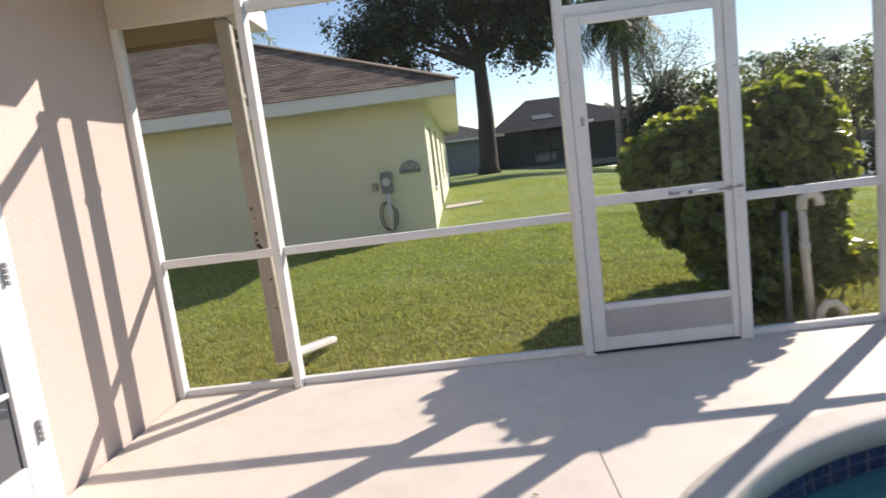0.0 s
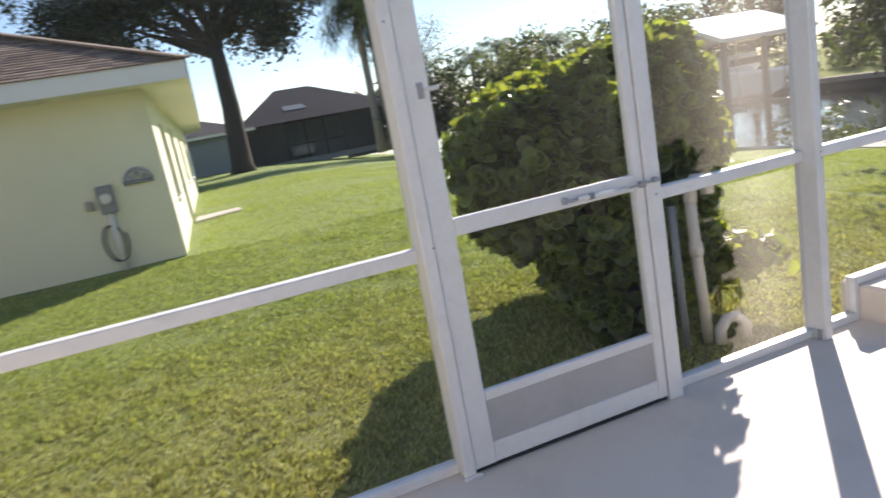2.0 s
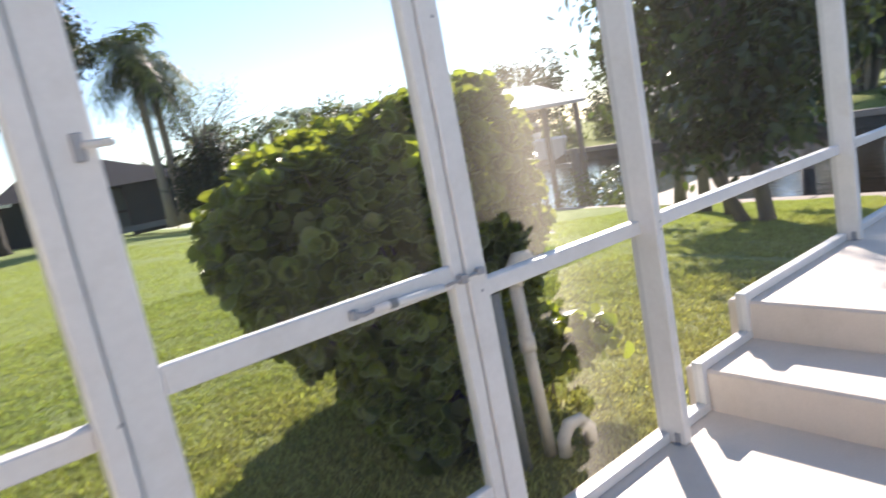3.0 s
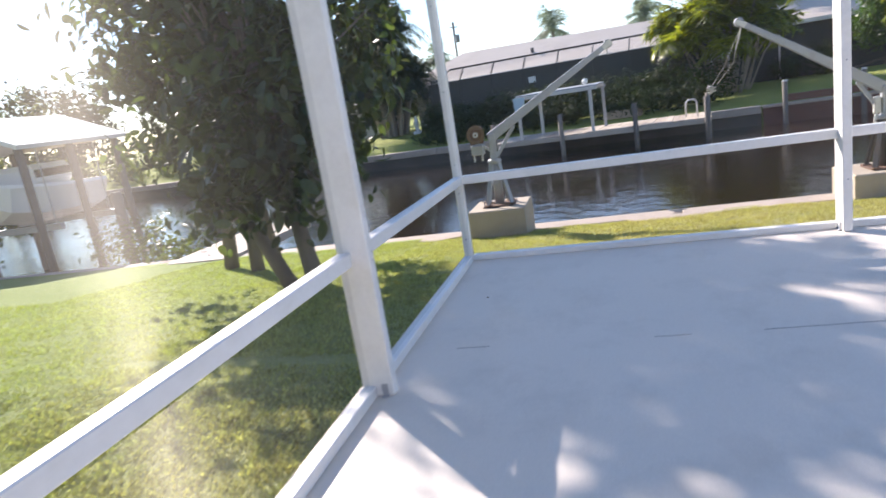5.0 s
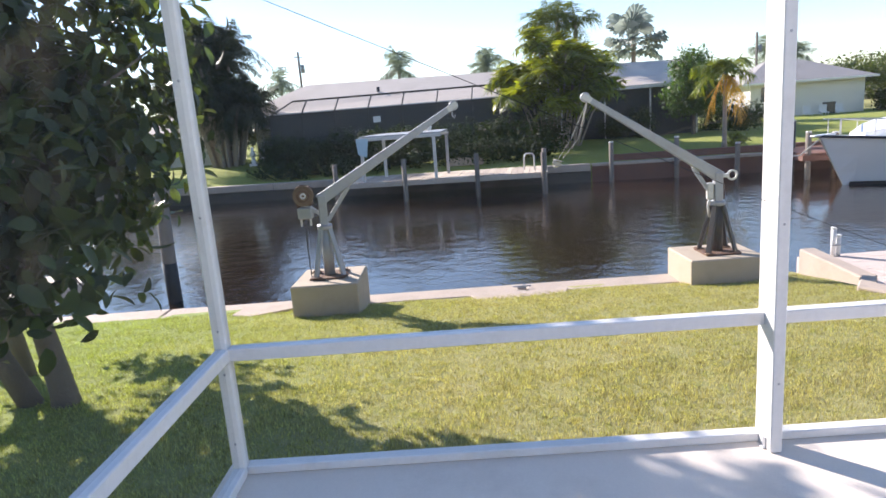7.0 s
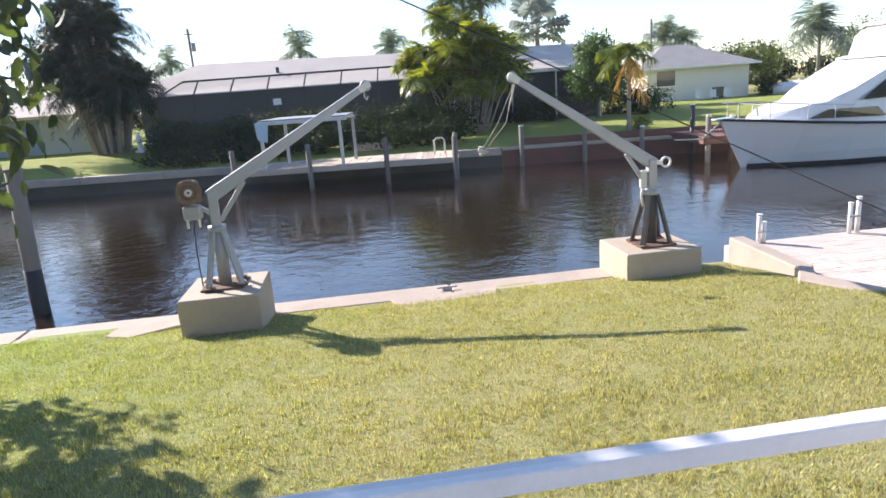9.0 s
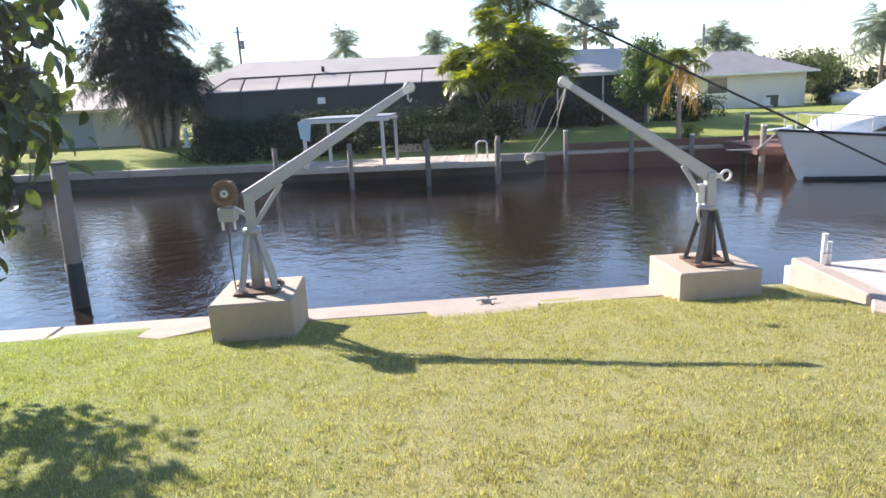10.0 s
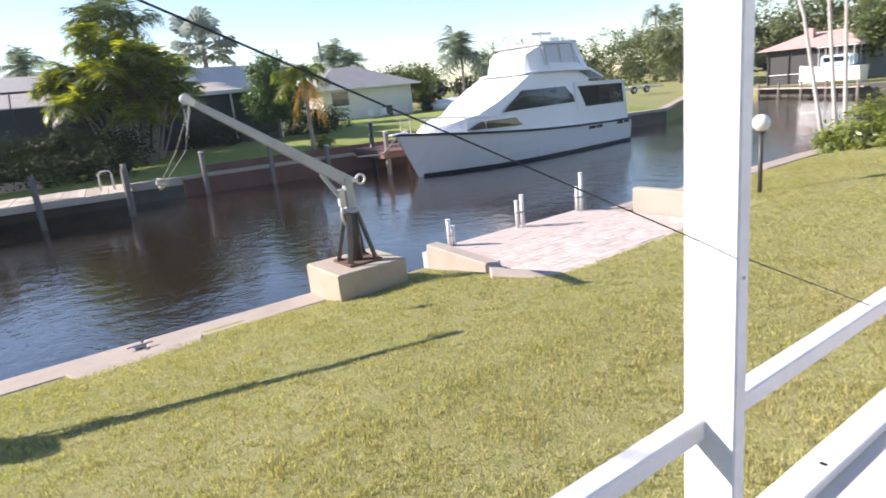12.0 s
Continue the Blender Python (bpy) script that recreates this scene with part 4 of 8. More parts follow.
for y0 in (-1.392, -2.272):
    y1 = y0 - 0.876
    leaf = box("door_leaf", (WX + 0.01, y1, 0.035), (WX + 0.054, y1 + 0.11, 2.055), "trim", door, 0.004)
    box("stile", (WX + 0.01, y0 - 0.11, 0.035), (WX + 0.054, y0, 2.055), "trim", leaf, 0.004)
    box("bottom_rail", (WX + 0.01, y1 + 0.11, 0.035), (WX + 0.054, y0 - 0.11, 0.27), "trim", leaf, 0.004)
    box("top_rail", (WX + 0.01, y1 + 0.11, 1.93), (WX + 0.054, y0 - 0.11, 2.055), "trim", leaf, 0.004)
    box("pane", (WX + 0.028, y1 + 0.11, 0.27), (WX + 0.036, y0 - 0.11, 1.93), "house_glass", leaf, 0.0)
    for zz in (0.60, 0.93, 1.26, 1.59):
        box("muntin", (WX + 0.020, y1 + 0.11, zz - 0.011), (WX + 0.046, y0 - 0.11, zz + 0.011), "trim", leaf, 0.002)
    box("muntin", (WX + 0.022, (y0 + y1) / 2 - 0.011, 0.27), (WX + 0.044, (y0 + y1) / 2 + 0.011, 1.93), "trim", leaf, 0.002)
for zz in (0.39, 1.1, 1.8):
    bm = bmesh.new()
    for k in range(4):
        box_into(bm, (WX + 0.056, -1.406, zz - 0.05 + 0.026 * k), (WX + 0.076, -1.386, zz - 0.028 + 0.026 * k), 0.003)
    part("hinge", bm, "steel", door, "worn steel hinge")
box("wall_interior", (-3.0, -4.0, -0.2), (-2.9, 0.0, 2.4), "cream_wall", None, 0.0)["kind"] = "structure"

# ---- screen enclosure ----
RAIL, TOP = 0.90, 2.46
cage = thing("pool_cage", (4.2, 0, 0), "white aluminium pool screen enclosure with fine insect mesh", "screen enclosure")
PW, Y_IN, Y_OUT = 0.046, -0.078, 0.044           # deep narrow posts; the rails sit in their outer half
RY = -0.011                                      # inner face of the rails of the lawn side
X_IN, X_OUT, RX = 8.392, 8.520, 8.463            # the same for the canal side


def clips(x, y, z, dx, dy):
    """Two small angle clips where a post meets the deck."""
    for sg in (-1, 1):
        cx, cy = x + sg * dx, y + sg * dy
        bm = bmesh.new()
        box_into(bm, (cx - 0.012, cy - 0.012, z), (cx + 0.012, cy + 0.012, z + 0.006), 0.002)
        box_into(bm, (cx - (0.002 if dx else 0.012), cy - (0.012 if dx else 0.002), z + 0.004), (cx + (0.002 if dx else 0.012), cy + (0.012 if dx else 0.002), z + 0.05), 0.001)
        part("foot_clip", bm, "steel", cage, "small worn metal clip")


def post_a(x, z0, w=PW):
    box("post", (x - w / 2, Y_IN, z0), (x + w / 2, Y_OUT, TOP), "white_alu", cage, 0.004)
    clips(x, -0.045, z0, w / 2 + 0.003, 0)


def rail_a(x0, x1, z, h=0.052, name="rail"):
    box(name, (x0, RY, z - h / 2), (x1, RY + 0.053, z + h / 2), "white_alu", cage, 0.004)


def sill_a(x0, x1, z):
    box("sill", (x0, RY, z), (x1, RY + 0.053, z + 0.042), "white_alu", cage, 0.004)


def mesh_a(x0, x1, z0, z1):
    raw("screen", [(x0, 0.016, z0), (x1, 0.016, z0), (x1, 0.016, z1), (x0, 0.016, z1)], [(0, 1, 2, 3)], "screen", cage, "fine grey insect mesh")


P1, P3, P4 = 0.885, 4.711, 6.655                 # posts of the lawn side, by their middle
DL0, DL1, DR0, DR1 = 2.772, 2.819, 3.760, 3.836  # posts either side of the screen door
RISE1, RISE2 = 5.0, 5.43                         # noses of the two steps
box("wall_stud", (WX + 0.001, RY - 0.03, 0.0), (WX + 0.046, Y_OUT, 2.40), "white_alu", cage, 0.004)
post_a(P1, 0.0)
box("door_post", (DL0, Y_IN, 0.0), (DL1, Y_OUT, TOP), "white_alu", cage, 0.004)
box("door_post", (DR0, Y_IN + 0.008, 0.0), (DR1, Y_OUT, TOP), "white_alu", cage, 0.004)
box("door_foot", (DL0 - 0.012, Y_IN - 0.012, 0.0), (DL1 + 0.02, Y_IN - 0.001, 0.016), "white_alu", cage, 0.003)
box("door_jamb", (DL1 + 0.001, -0.024, 0.0), (DL1 + 0.030, Y_OUT, 2.11), "white_alu", cage, 0.003)
post_a(P3, 0.0)
post_a(P4, UP)
box("corner_post", (RX + 0.004, RY + 0.004, UP), (RX + 0.056, RY + 0.056, TOP), "white_alu", cage, 0.005)
HALF = PW / 2
BAYS = ((WX + 0.046, P1 - HALF, 0.0), (P1 + HALF, DL0, 0.0), (DR1, P3 - HALF, 0.0), (P3 + HALF, P4 - HALF, None), (P4 + HALF, RX + 0.004, UP))
for x0, x1, z0 in BAYS:
    rail_a(x0, x1, RAIL)
    rail_a(x0, x1, TOP - 0.03, 0.06, "top_rail")
    mesh_a(x0, x1, RAIL + 0.026, TOP - 0.06)
    if z0 is not None:
        sill_a(x0, x1, z0)
        mesh_a(x0, x1, z0 + 0.042, RAIL - 0.026)
rail_a(DL1, DR0, 2.145, 0.07, "door_header")
rail_a(DL1, DR0, TOP - 0.03, 0.06, "top_rail")
mesh_a(DL1, DR0, 2.18, TOP - 0.06)
# the sill climbs the two steps beside the raised deck
sill_a(P3 + HALF, RISE1 + 0.012, 0.0)
box("sill_riser", (RISE1 - 0.024, RY, 0.042), (RISE1 + 0.012, RY + 0.053, 0.229), "white_alu", cage, 0.004)
sill_a(RISE1 + 0.012, RISE2 + 0.012, 0.187)
box("sill_riser", (RISE2 - 0.024, RY, 0.229), (RISE2 + 0.012, RY + 0.053, UP + 0.042), "white_alu", cage, 0.004)
sill_a(RISE2 + 0.012, P4 - HALF, UP)
raw("screen", [(x, 0.016, z) for x, z in ((P3 + HALF, 0.042), (RISE1 - 0.024, 0.042), (RISE1 - 0.024, 0.229), (RISE2 - 0.024, 0.229), (RISE2 - 0.024, UP + 0.042), (P4 - HALF, UP + 0.042), (P4 - HALF, RAIL - 0.026), (P3 + HALF, RAIL - 0.026))],
    [(0, 1, 2, 3, 4, 5, 6, 7)], "screen", cage, "fine grey insect mesh stepped over the stairs")

POSTS_B = (-2.124, -4.26, -6.40, -8.6)
for y in POSTS_B:
    box("post", (X_IN, y - HALF, UP), (X_OUT, y + HALF, TOP), "white_alu", cage, 0.004)
    clips(X_IN + 0.045, y, UP, 0, HALF + 0.003)
ends = [RY + 0.004] + [c for y in POSTS_B for c in (y + HALF, y - HALF)]
for y1, y0 in zip(ends[::2], ends[1::2]):
    box("rail", (RX, y0, RAIL - 0.026), (RX + 0.055, y1, RAIL + 0.026), "white_alu", cage, 0.004)
    box("top_rail", (RX, y0, TOP - 0.06), (RX + 0.055, y1, TOP), "white_alu", cage, 0.004)
    box("sill", (RX + 0.022, y0, UP), (RX + 0.078, y1, UP + 0.036), "white_alu", cage, 0.004)
    for z0, z1 in ((UP + 0.036, RAIL - 0.026), (RAIL + 0.026, TOP - 0.06)):
        raw("screen", [(RX + 0.028, y0, z0), (RX + 0.028, y1, z0), (RX + 0.028, y1, z1), (RX + 0.028, y0, z1)], [(0, 1, 2, 3)], "screen", cage, "fine grey insect mesh")
box("weep_slot", (RX + 0.050, -2.905, UP + 0.0345), (RX + 0.072, -2.890, UP + 0.0375), "hole", cage, 0.0)
tube("brace_cable", [(RX + 0.02, -0.06, 2.325), (RX + 0.02, -2.1, 1.355), (RX + 0.02, -4.2, 0.42)], 0.0015, "black_rubber", cage, "thin dark brace cable", seg=6)
# screw heads where rails meet posts, and along the posts
for x in (P1, P3, P4):
    for dz in (-0.014, 0.016):
        disc("screw", (x + 0.008, Y_IN, RAIL + dz), (0, 1, 0), 0.005, 0.003, "steel", cage, seg=8)
for x, y, z in ((DL1 - 0.004, Y_IN, 0.93), (DR0 + 0.045, Y_IN + 0.008, 0.915), (DR0 + 0.05, Y_IN + 0.008, 1.7), (DL0 + 0.02, Y_IN, 1.72)):
    disc("screw", (x, y, z), (0, 1, 0), 0.005, 0.003, "steel", cage, seg=8)
for z in (0.66, 1.28, 1.95):
    disc("screw", (X_IN, POSTS_B[0], z), (1, 0, 0), 0.005, 0.003, "steel", cage, seg=8)
for z in (0.52, 0.82, 1.0, 1.45, 1.95):
    disc("screw", (RX + 0.0035, RY + 0.03, z), (1, 0, 0), 0.005, 0.003, "steel", cage, seg=8)

# screen door
D0, D1, DF, DB = 2.823, 3.756, -0.064, -0.030    # the leaf: sides, front and back face
sd = thing("screen_door", (3.29, 0, 0), "closed white aluminium screen door with a kick panel", "door")
box("stile", (D0, DF, 0.020), (2.914, DB, 2.103), "white_alu", sd, 0.004)
box("stile", (3.712, DF, 0.020), (D1, DB, 2.103), "white_alu", sd, 0.004)
for name, z0, z1 in (("top_rail", 2.050, 2.103), ("mid_rail", 0.948, 1.014), ("kick_rail", 0.285, 0.325), ("bottom_rail", 0.022, 0.106)):
    box(name, (2.914, DF + 0.002, z0), (3.712, DB - 0.002, z1), "white_alu", sd, 0.004)
box("kick_panel", (2.914, DF + 0.010, 0.106), (3.712, DF + 0.022, 0.285), "plastic_panel", sd, 0.0, "scuffed pale kick panel")
box("door_sweep", (D0, DF + 0.006, 0.004), (D1, DF + 0.026, 0.020), "black_rubber", sd, 0.002, "black rubber sweep")
for z0, z1 in ((0.325, 0.948), (1.014, 2.050)):
    raw("screen", [(2.914, -0.046, z0), (3.712, -0.046, z0), (3.712, -0.046, z1), (2.914, -0.046, z1)], [(0, 1, 2, 3)], "screen", sd, "fine grey insect mesh")
tube("closer_tube", [(3.43, -0.080, 0.977), (3.50, -0.080, 0.974), (3.66, -0.080, 0.968)], 0.011, "white_alu", sd, "white pneumatic closer", seg=12)
tube("closer_collar", [(3.478, -0.080, 0.975), (3.502, -0.080, 0.974)], 0.0125, "meter_grey", sd, "grey band on the closer", seg=12)
tube("closer_rod", [(3.66, -0.080, 0.968), (3.73, -0.084, 0.972), (3.80, -0.088, 0.978)], 0.0045, "steel", sd, seg=8)
box("closer_bracket", (3.365, -0.086, 0.966), (3.385, DF, 0.992), "steel", sd, 0.003, "worn grey closer bracket")
tube("closer_link", [(3.375, -0.080, 0.982), (3.40, -0.080, 0.973), (3.435, -0.080, 0.977)], 0.007, "steel", sd, "worn grey closer link", seg=8)
box("closer_bracket", (3.722, -0.092, 0.958), (3.746, DF, 0.984), "steel", sd, 0.003, "worn grey closer bracket")
box("closer_bracket", (3.785, -0.093, 0.968), (3.812, Y_IN + 0.006, 0.988), "steel", sd, 0.003, "worn closer bracket")
box("latch_plate", (2.868, DF - 0.012, 1.452), (2.890, DF, 1.508), "steel", sd, 0.003)
box("latch_bolt", (2.884, -0.094, 1.474), (2.942, -0.078, 1.490), "off_white", sd, 0.004, "white hook latch")


# ---- boat davits on concrete blocks ----
def davit(place, top_z, elbow_z, tip, leg_material, label, winch):
    """A davit: four splayed legs round a pipe, a mast, a tapered box arm with a strut, and either a winch or a ring at its back."""
    x, y = place
    d = thing("boat_davit", (x, y, top_z), label, "davit", "boat davits on the seawall")
    collar = elbow_z - 0.42
    way = Vector((tip[0] - x, tip[1] - y, 0)).normalized()
    side = Vector((-way.y, way.x, 0))
    c = Vector((x, y, 0))
    bm = bmesh.new()
    box_into(bm, (x - 0.27, y - 0.27, top_z), (x + 0.27, y + 0.27, top_z + 0.025), 0.005)
    part("base_plate", bm, "rust", d, "rusty base plate")
    for sx, sy in ((-1, -1), (1, -1), (1, 1), (-1, 1)):
        foot = c + way * (0.21 * sx) + side * (0.21 * sy) + Vector((0, 0, top_z + 0.02))
        head = c + way * (0.06 * sx) + side * (0.06 * sy) + Vector((0, 0, collar))
        bar("leg", foot, head, 0.080, 0.045, leg_material, d, bevel=0.006, upward=(way * sx + side * sy))
        f = box("leg_foot", (foot.x - 0.065, foot.y - 0.065, top_z + 0.024), (foot.x + 0.065, foot.y + 0.065, top_z + 0.042), "rust", d, 0.004)
        disc("bolt", (foot.x + 0.03 * sx, foot.y + 0.03 * sy, top_z + 0.05), (0, 0, 1), 0.014, 0.025, "rust", d, seg=6)
    tube("socket_pipe", [c + Vector((0, 0, top_z + 0.02)), c + Vector((0, 0, collar + 0.02))], 0.085, "steel" if winch else leg_material, d, seg=14)
    tube("collar", [c + Vector((0, 0, collar - 0.02)), c + Vector((0, 0, collar + 0.05))], 0.115, "steel", d, seg=16)
    bar("mast", c + Vector((0, 0, collar + 0.03)), c + Vector((0, 0, elbow_z + 0.08)), 0.125, 0.14, "steel", d, bevel=0.012, upward=side)
    elbow = c + Vector((0, 0, elbow_z)) - way * 0.04
    t = Vector(tip)
    bar("arm", elbow, t, 0.10, 0.175, "steel", d, bevel=0.010, end=(0.075, 0.085), label="long tapered grey box arm")
    bar("strut", c + way * 0.06 + Vector((0, 0, collar + 0.1)), elbow + (t - elbow) * 0.21 - Vector((0, 0, 0.1)), 0.04, 0.06, "steel", d, bevel=0.004)
    al = (t - elbow).normalized()
    disc("sheave", t + al * 0.03, side, 0.075, 0.05, "steel", d, seg=16)
    bar("sheave_cheek", t - al * 0.08 + side * 0.035, t + al * 0.09 + side * 0.035, 0.012, 0.09, "off_white", d, bevel=0.003)
    bar("sheave_cheek", t - al * 0.08 - side * 0.035, t + al * 0.09 - side * 0.035, 0.012, 0.09, "off_white", d, bevel=0.003)
    if winch:
        w = c - way * 0.27 + Vector((0, 0, elbow_z + 0.10))
        bm = bmesh.new()
        box_into(bm, (w.x - 0.05, w.y - 0.12, w.z - 0.17), (w.x + 0.12, w.y + 0.12, w.z + 0.13), 0.03)
        part("winch_housing", bm, "rust", d, "dark rusty winch housing")
        disc("winch_drum", w, side, 0.14, 0.17, "rust", d, "rusty cable drum", seg=22)
        disc("drum_flange", w - side * 0.10, side, 0.155, 0.02, "gear_tan", d, "rust-stained tan gear plate", seg=26)
        disc("drum_flange", w - side * 0.118, side, 0.10, 0.016, "rust", d, "inner gear ring", seg=22, inner=0.07)
        for q in range(8):
            e = w - side * 0.115 + way * (0.125 * math.cos(q * 0.785)) + Vector((0, 0, 0.125 * math.sin(q * 0.785)))
            disc("flange_bolt", e, side, 0.013, 0.02, "rust", d, seg=6)
        disc("drum_flange", w + side * 0.10, side, 0.155, 0.02, "rust", d, "rusty gear plate", seg=26)
        disc("hub", w - side * 0.125, side, 0.045, 0.05, "off_white", d, "worn pale hub ring", seg=14, inner=0.02)
        bm = bmesh.new()
        a = w - Vector((0, 0, 0.27))
        box_into(bm, (a.x - 0.08, a.y - 0.12, a.z - 0.09), (a.x + 0.08, a.y + 0.10, a.z + 0.09), 0.02)
        part("gear_motor", bm, "steel", d, "dirty grey winch motor")
        for sg in (-1, 1):
            bar("motor_leg", a + way * (0.07 * sg) - Vector((0, 0, 0.08)), a + way * (0.07 * sg) - Vector((0, 0, 0.2)), 0.03, 0.04, "off_white", d, bevel=0.003, upward=side)
        bar("winch_bracket", c - way * 0.05 + Vector((0, 0, elbow_z - 0.2)), w + Vector((0, 0, -0.14)), 0.1, 0.05, "steel", d, bevel=0.004)
        tube("cable", [a + Vector((0, 0, -0.08)), a - way * 0.02 + Vector((0, 0, -0.5)), Vector((a.x + 0.02, a.y + 0.02, top_z + 0.03)),
                       Vector((a.x - 0.25, a.y - 0.05, top_z + 0.012)), Vector((a.x - 0.3, a.y - 0.3, top_z + 0.01))], 0.009, "black_rubber", d, "black supply cord", seg=6)
        tube("lifting_hook", [t - Vector((0, 0, 0.05)), t - Vector((0, 0, 0.13)), t + way * 0.03 - Vector((0, 0, 0.17)), t + way * 0.05 - Vector((0, 0, 0.12))], 0.012, "steel", d, seg=6)
    else:
        w = c - way * 0.16 + Vector((0, 0, elbow_z + 0.02))
        disc("guide_ring", w - way * 0.06, side, 0.085, 0.03, "off_white", d, "white cable ring", seg=18, inner=0.055)
        box("ring_bracket", (w.x - 0.04, w.y - 0.0, w.z - 0.03), (w.x + 0.04, w.y + 0.12, w.z + 0.03), "off_white", d, 0.01)
        bm = bmesh.new()
        p = c + way * 0.12 + Vector((0, 0, elbow_z - 0.2))
        box_into(bm, (p.x - 0.04, p.y - 0.05, p.z - 0.14), (p.x + 0.04, p.y + 0.05, p.z + 0.12), 0.015)
        part("motor_box", bm, "off_white", d, "white hoist motor")
        tube("conduit", [p - Vector((0, 0, 0.1)), p - Vector((0, 0, 0.25)) + way * 0.03, p - Vector((0, 0, 0.42))], 0.022, "off_white", d, seg=8)
        knot = t + way * 0.49 + Vector((0.05, 0, -0.95))
        tube("hoist_rope", [t - Vector((0, 0, 0.06)), t + way * 0.02 - Vector((0, 0, 0.16)), t + way * 0.10 - Vector((0, 0, 0.42))], [0.014, 0.016, 0.006], "rope", d, "frayed white rope end", seg=6)
        tube("hoist_rope", [t - Vector((0, 0, 0.06)), t + way * 0.14 - Vector((0, 0, 0.6)), knot - way * 0.10 + Vector((0, 0, 0.05))], 0.004, "rope", d, "slack white hoist rope", seg=6)
        tube("hoist_rope", [t - Vector((0, 0, 0.06)), t + way * 0.26 + Vector((0, 0, -0.6)), knot], 0.004, "rope", d, seg=6)
        pts = [knot + way * (0.085 * math.sin(2.1 * q + 0.4)) + side * (0.04 * math.cos(3.3 * q)) + Vector((0, 0, -0.008 * q + 0.035 * math.sin(4.7 * q) + 0.03)) for q in range(10)]
        tube("lift_sling", pts, [0.012 + 0.016 * abs(math.sin(1.9 * q + 0.3)) for q in range(10)], "rope", d, "crumpled white sling bundle", seg=7)
    return d


def pedestal(lo, hi, label):
    b = box("concrete_block", lo, hi, "block_paint", None, 0.018)
    return tagged(b, label, "concrete block", "concrete davit blocks")


pedestal((15.01, 0.545, -1.15), (16.13, 1.545, -0.50), "tan painted concrete block under the winch davit")
pedestal((15.47, -5.64, -1.25), (16.54, -4.50, -0.655), "tan painted concrete block under the black-legged davit")
davit((15.60, 1.05), -0.50, 0.68, (16.0, -1.02, 1.92), "steel", "grey steel boat davit with a rusty winch", True)
davit((15.97, -5.09), -0.655, 0.54, (16.05, -3.10, 1.895), "black_steel", "grey boat davit on black splayed legs", False)
slab = prism("patch_slab", [(15.45, 2.35), (15.6, 2.7), (16.0, 2.6), (16.0, 1.6), (15.75, 1.75)], -1.3, -1.03, "concrete", None, bevel=0.015)
tagged(slab, "broken concrete patch in the grass by the seawall", "concrete patch")
slab = prism("patch_slab", [(15.55, -2.55), (15.62, -1.2), (15.98, -1.1), (15.98, -2.7)], -1.3, -1.075, "concrete", None, bevel=0.01)
tagged(slab, "low concrete patch beside the seawall cap", "concrete patch")
bm = bmesh.new()
box_into(bm, (16.18, -2.05, CAP_Z + 0.005), (16.24, -1.9, CAP_Z + 0.025), 0.004)
box_into(bm, (16.195, -2.13, CAP_Z + 0.03), (16.225, -1.82, CAP_Z + 0.05), 0.006)
tagged(part("dock_cleat", bm, "steel"), "small galvanised cleat on the seawall cap", "cleat")

# mooring pile out in the water
pile = thing("mooring_pile", (20.75, 5.9, WATER_Z), "leaning timber mooring pile with a wet black base", "pile")
tube("shaft", [(20.68, 5.93, -4.2), (20.62, 5.90, -1.4), (20.58, 5.81, 0.90)], [0.16, 0.155, 0.15], "wood_grey", pile, seg=14)
tube("tide_band", [(20.65, 5.915, -2.7), (20.618, 5.895, -1.1)], [0.166, 0.163], "black_rubber", pile, "wet black tide band", seg=14)
disc("cap", (20.578, 5.808, 0.92), (0, 0, 1), 0.165, 0.05, "wood_grey", pile, seg=14)

# ---- old boat ramp landing: retaining walls, curb, paving, dock posts ----
landing = thing("pavement_landing", (15.5, -9, -1.15), "sunlit pale paved landing at the water", "paved landing", kind="structure")
LAND = [(17.02, -6.95), (17.0, -11.08), (16.62, -11.36), (15.7, -11.45), (14.1, -11.45), (13.98, -10.3), (14.02, -9.5), (13.95, -8.7), (13.82, -8.0), (13.6, -7.2), (13.5, -6.85), (14.3, -6.6), (15.0, -6.9)]
prism("bed", LAND, -1.6, -1.112, "paver_bed", landing)
box("edge_wall", (16.90, -11.0, -4.0), (17.005, -6.95, -1.3), "wet_wall", landing, 0.0)
bm = bmesh.new()
box_into(bm, (14.85, -6.92, -1.35), (16.45, -6.66, -0.82), 0.02)
for v in bm.verts:                               # falls towards the lawn
    if v.co.z > -1.2:
        v.co.z -= (16.45 - v.co.x) * 0.05
tagged(part("retaining_wall", bm, "concrete"), "sloping pale concrete side wall of the landing", "retaining wall")
bm = bmesh.new()
box_into(bm, (13.6, -11.70, -1.5), (15.84, -11.48, -0.61), 0.025)
tagged(part("retaining_block", bm, "concrete"), "low pinkish concrete end wall of the landing", "retaining wall")
crb = prism("curb_slab", [(14.62, -6.52), (14.12, -6.14), (13.30, -6.56), (13.42, -6.82), (14.2, -6.42), (14.62, -6.74)], -1.35, -0.80, "concrete", None, bevel=0.02)
tagged(crb, "angular pale concrete curb where lawn meets landing", "curb")
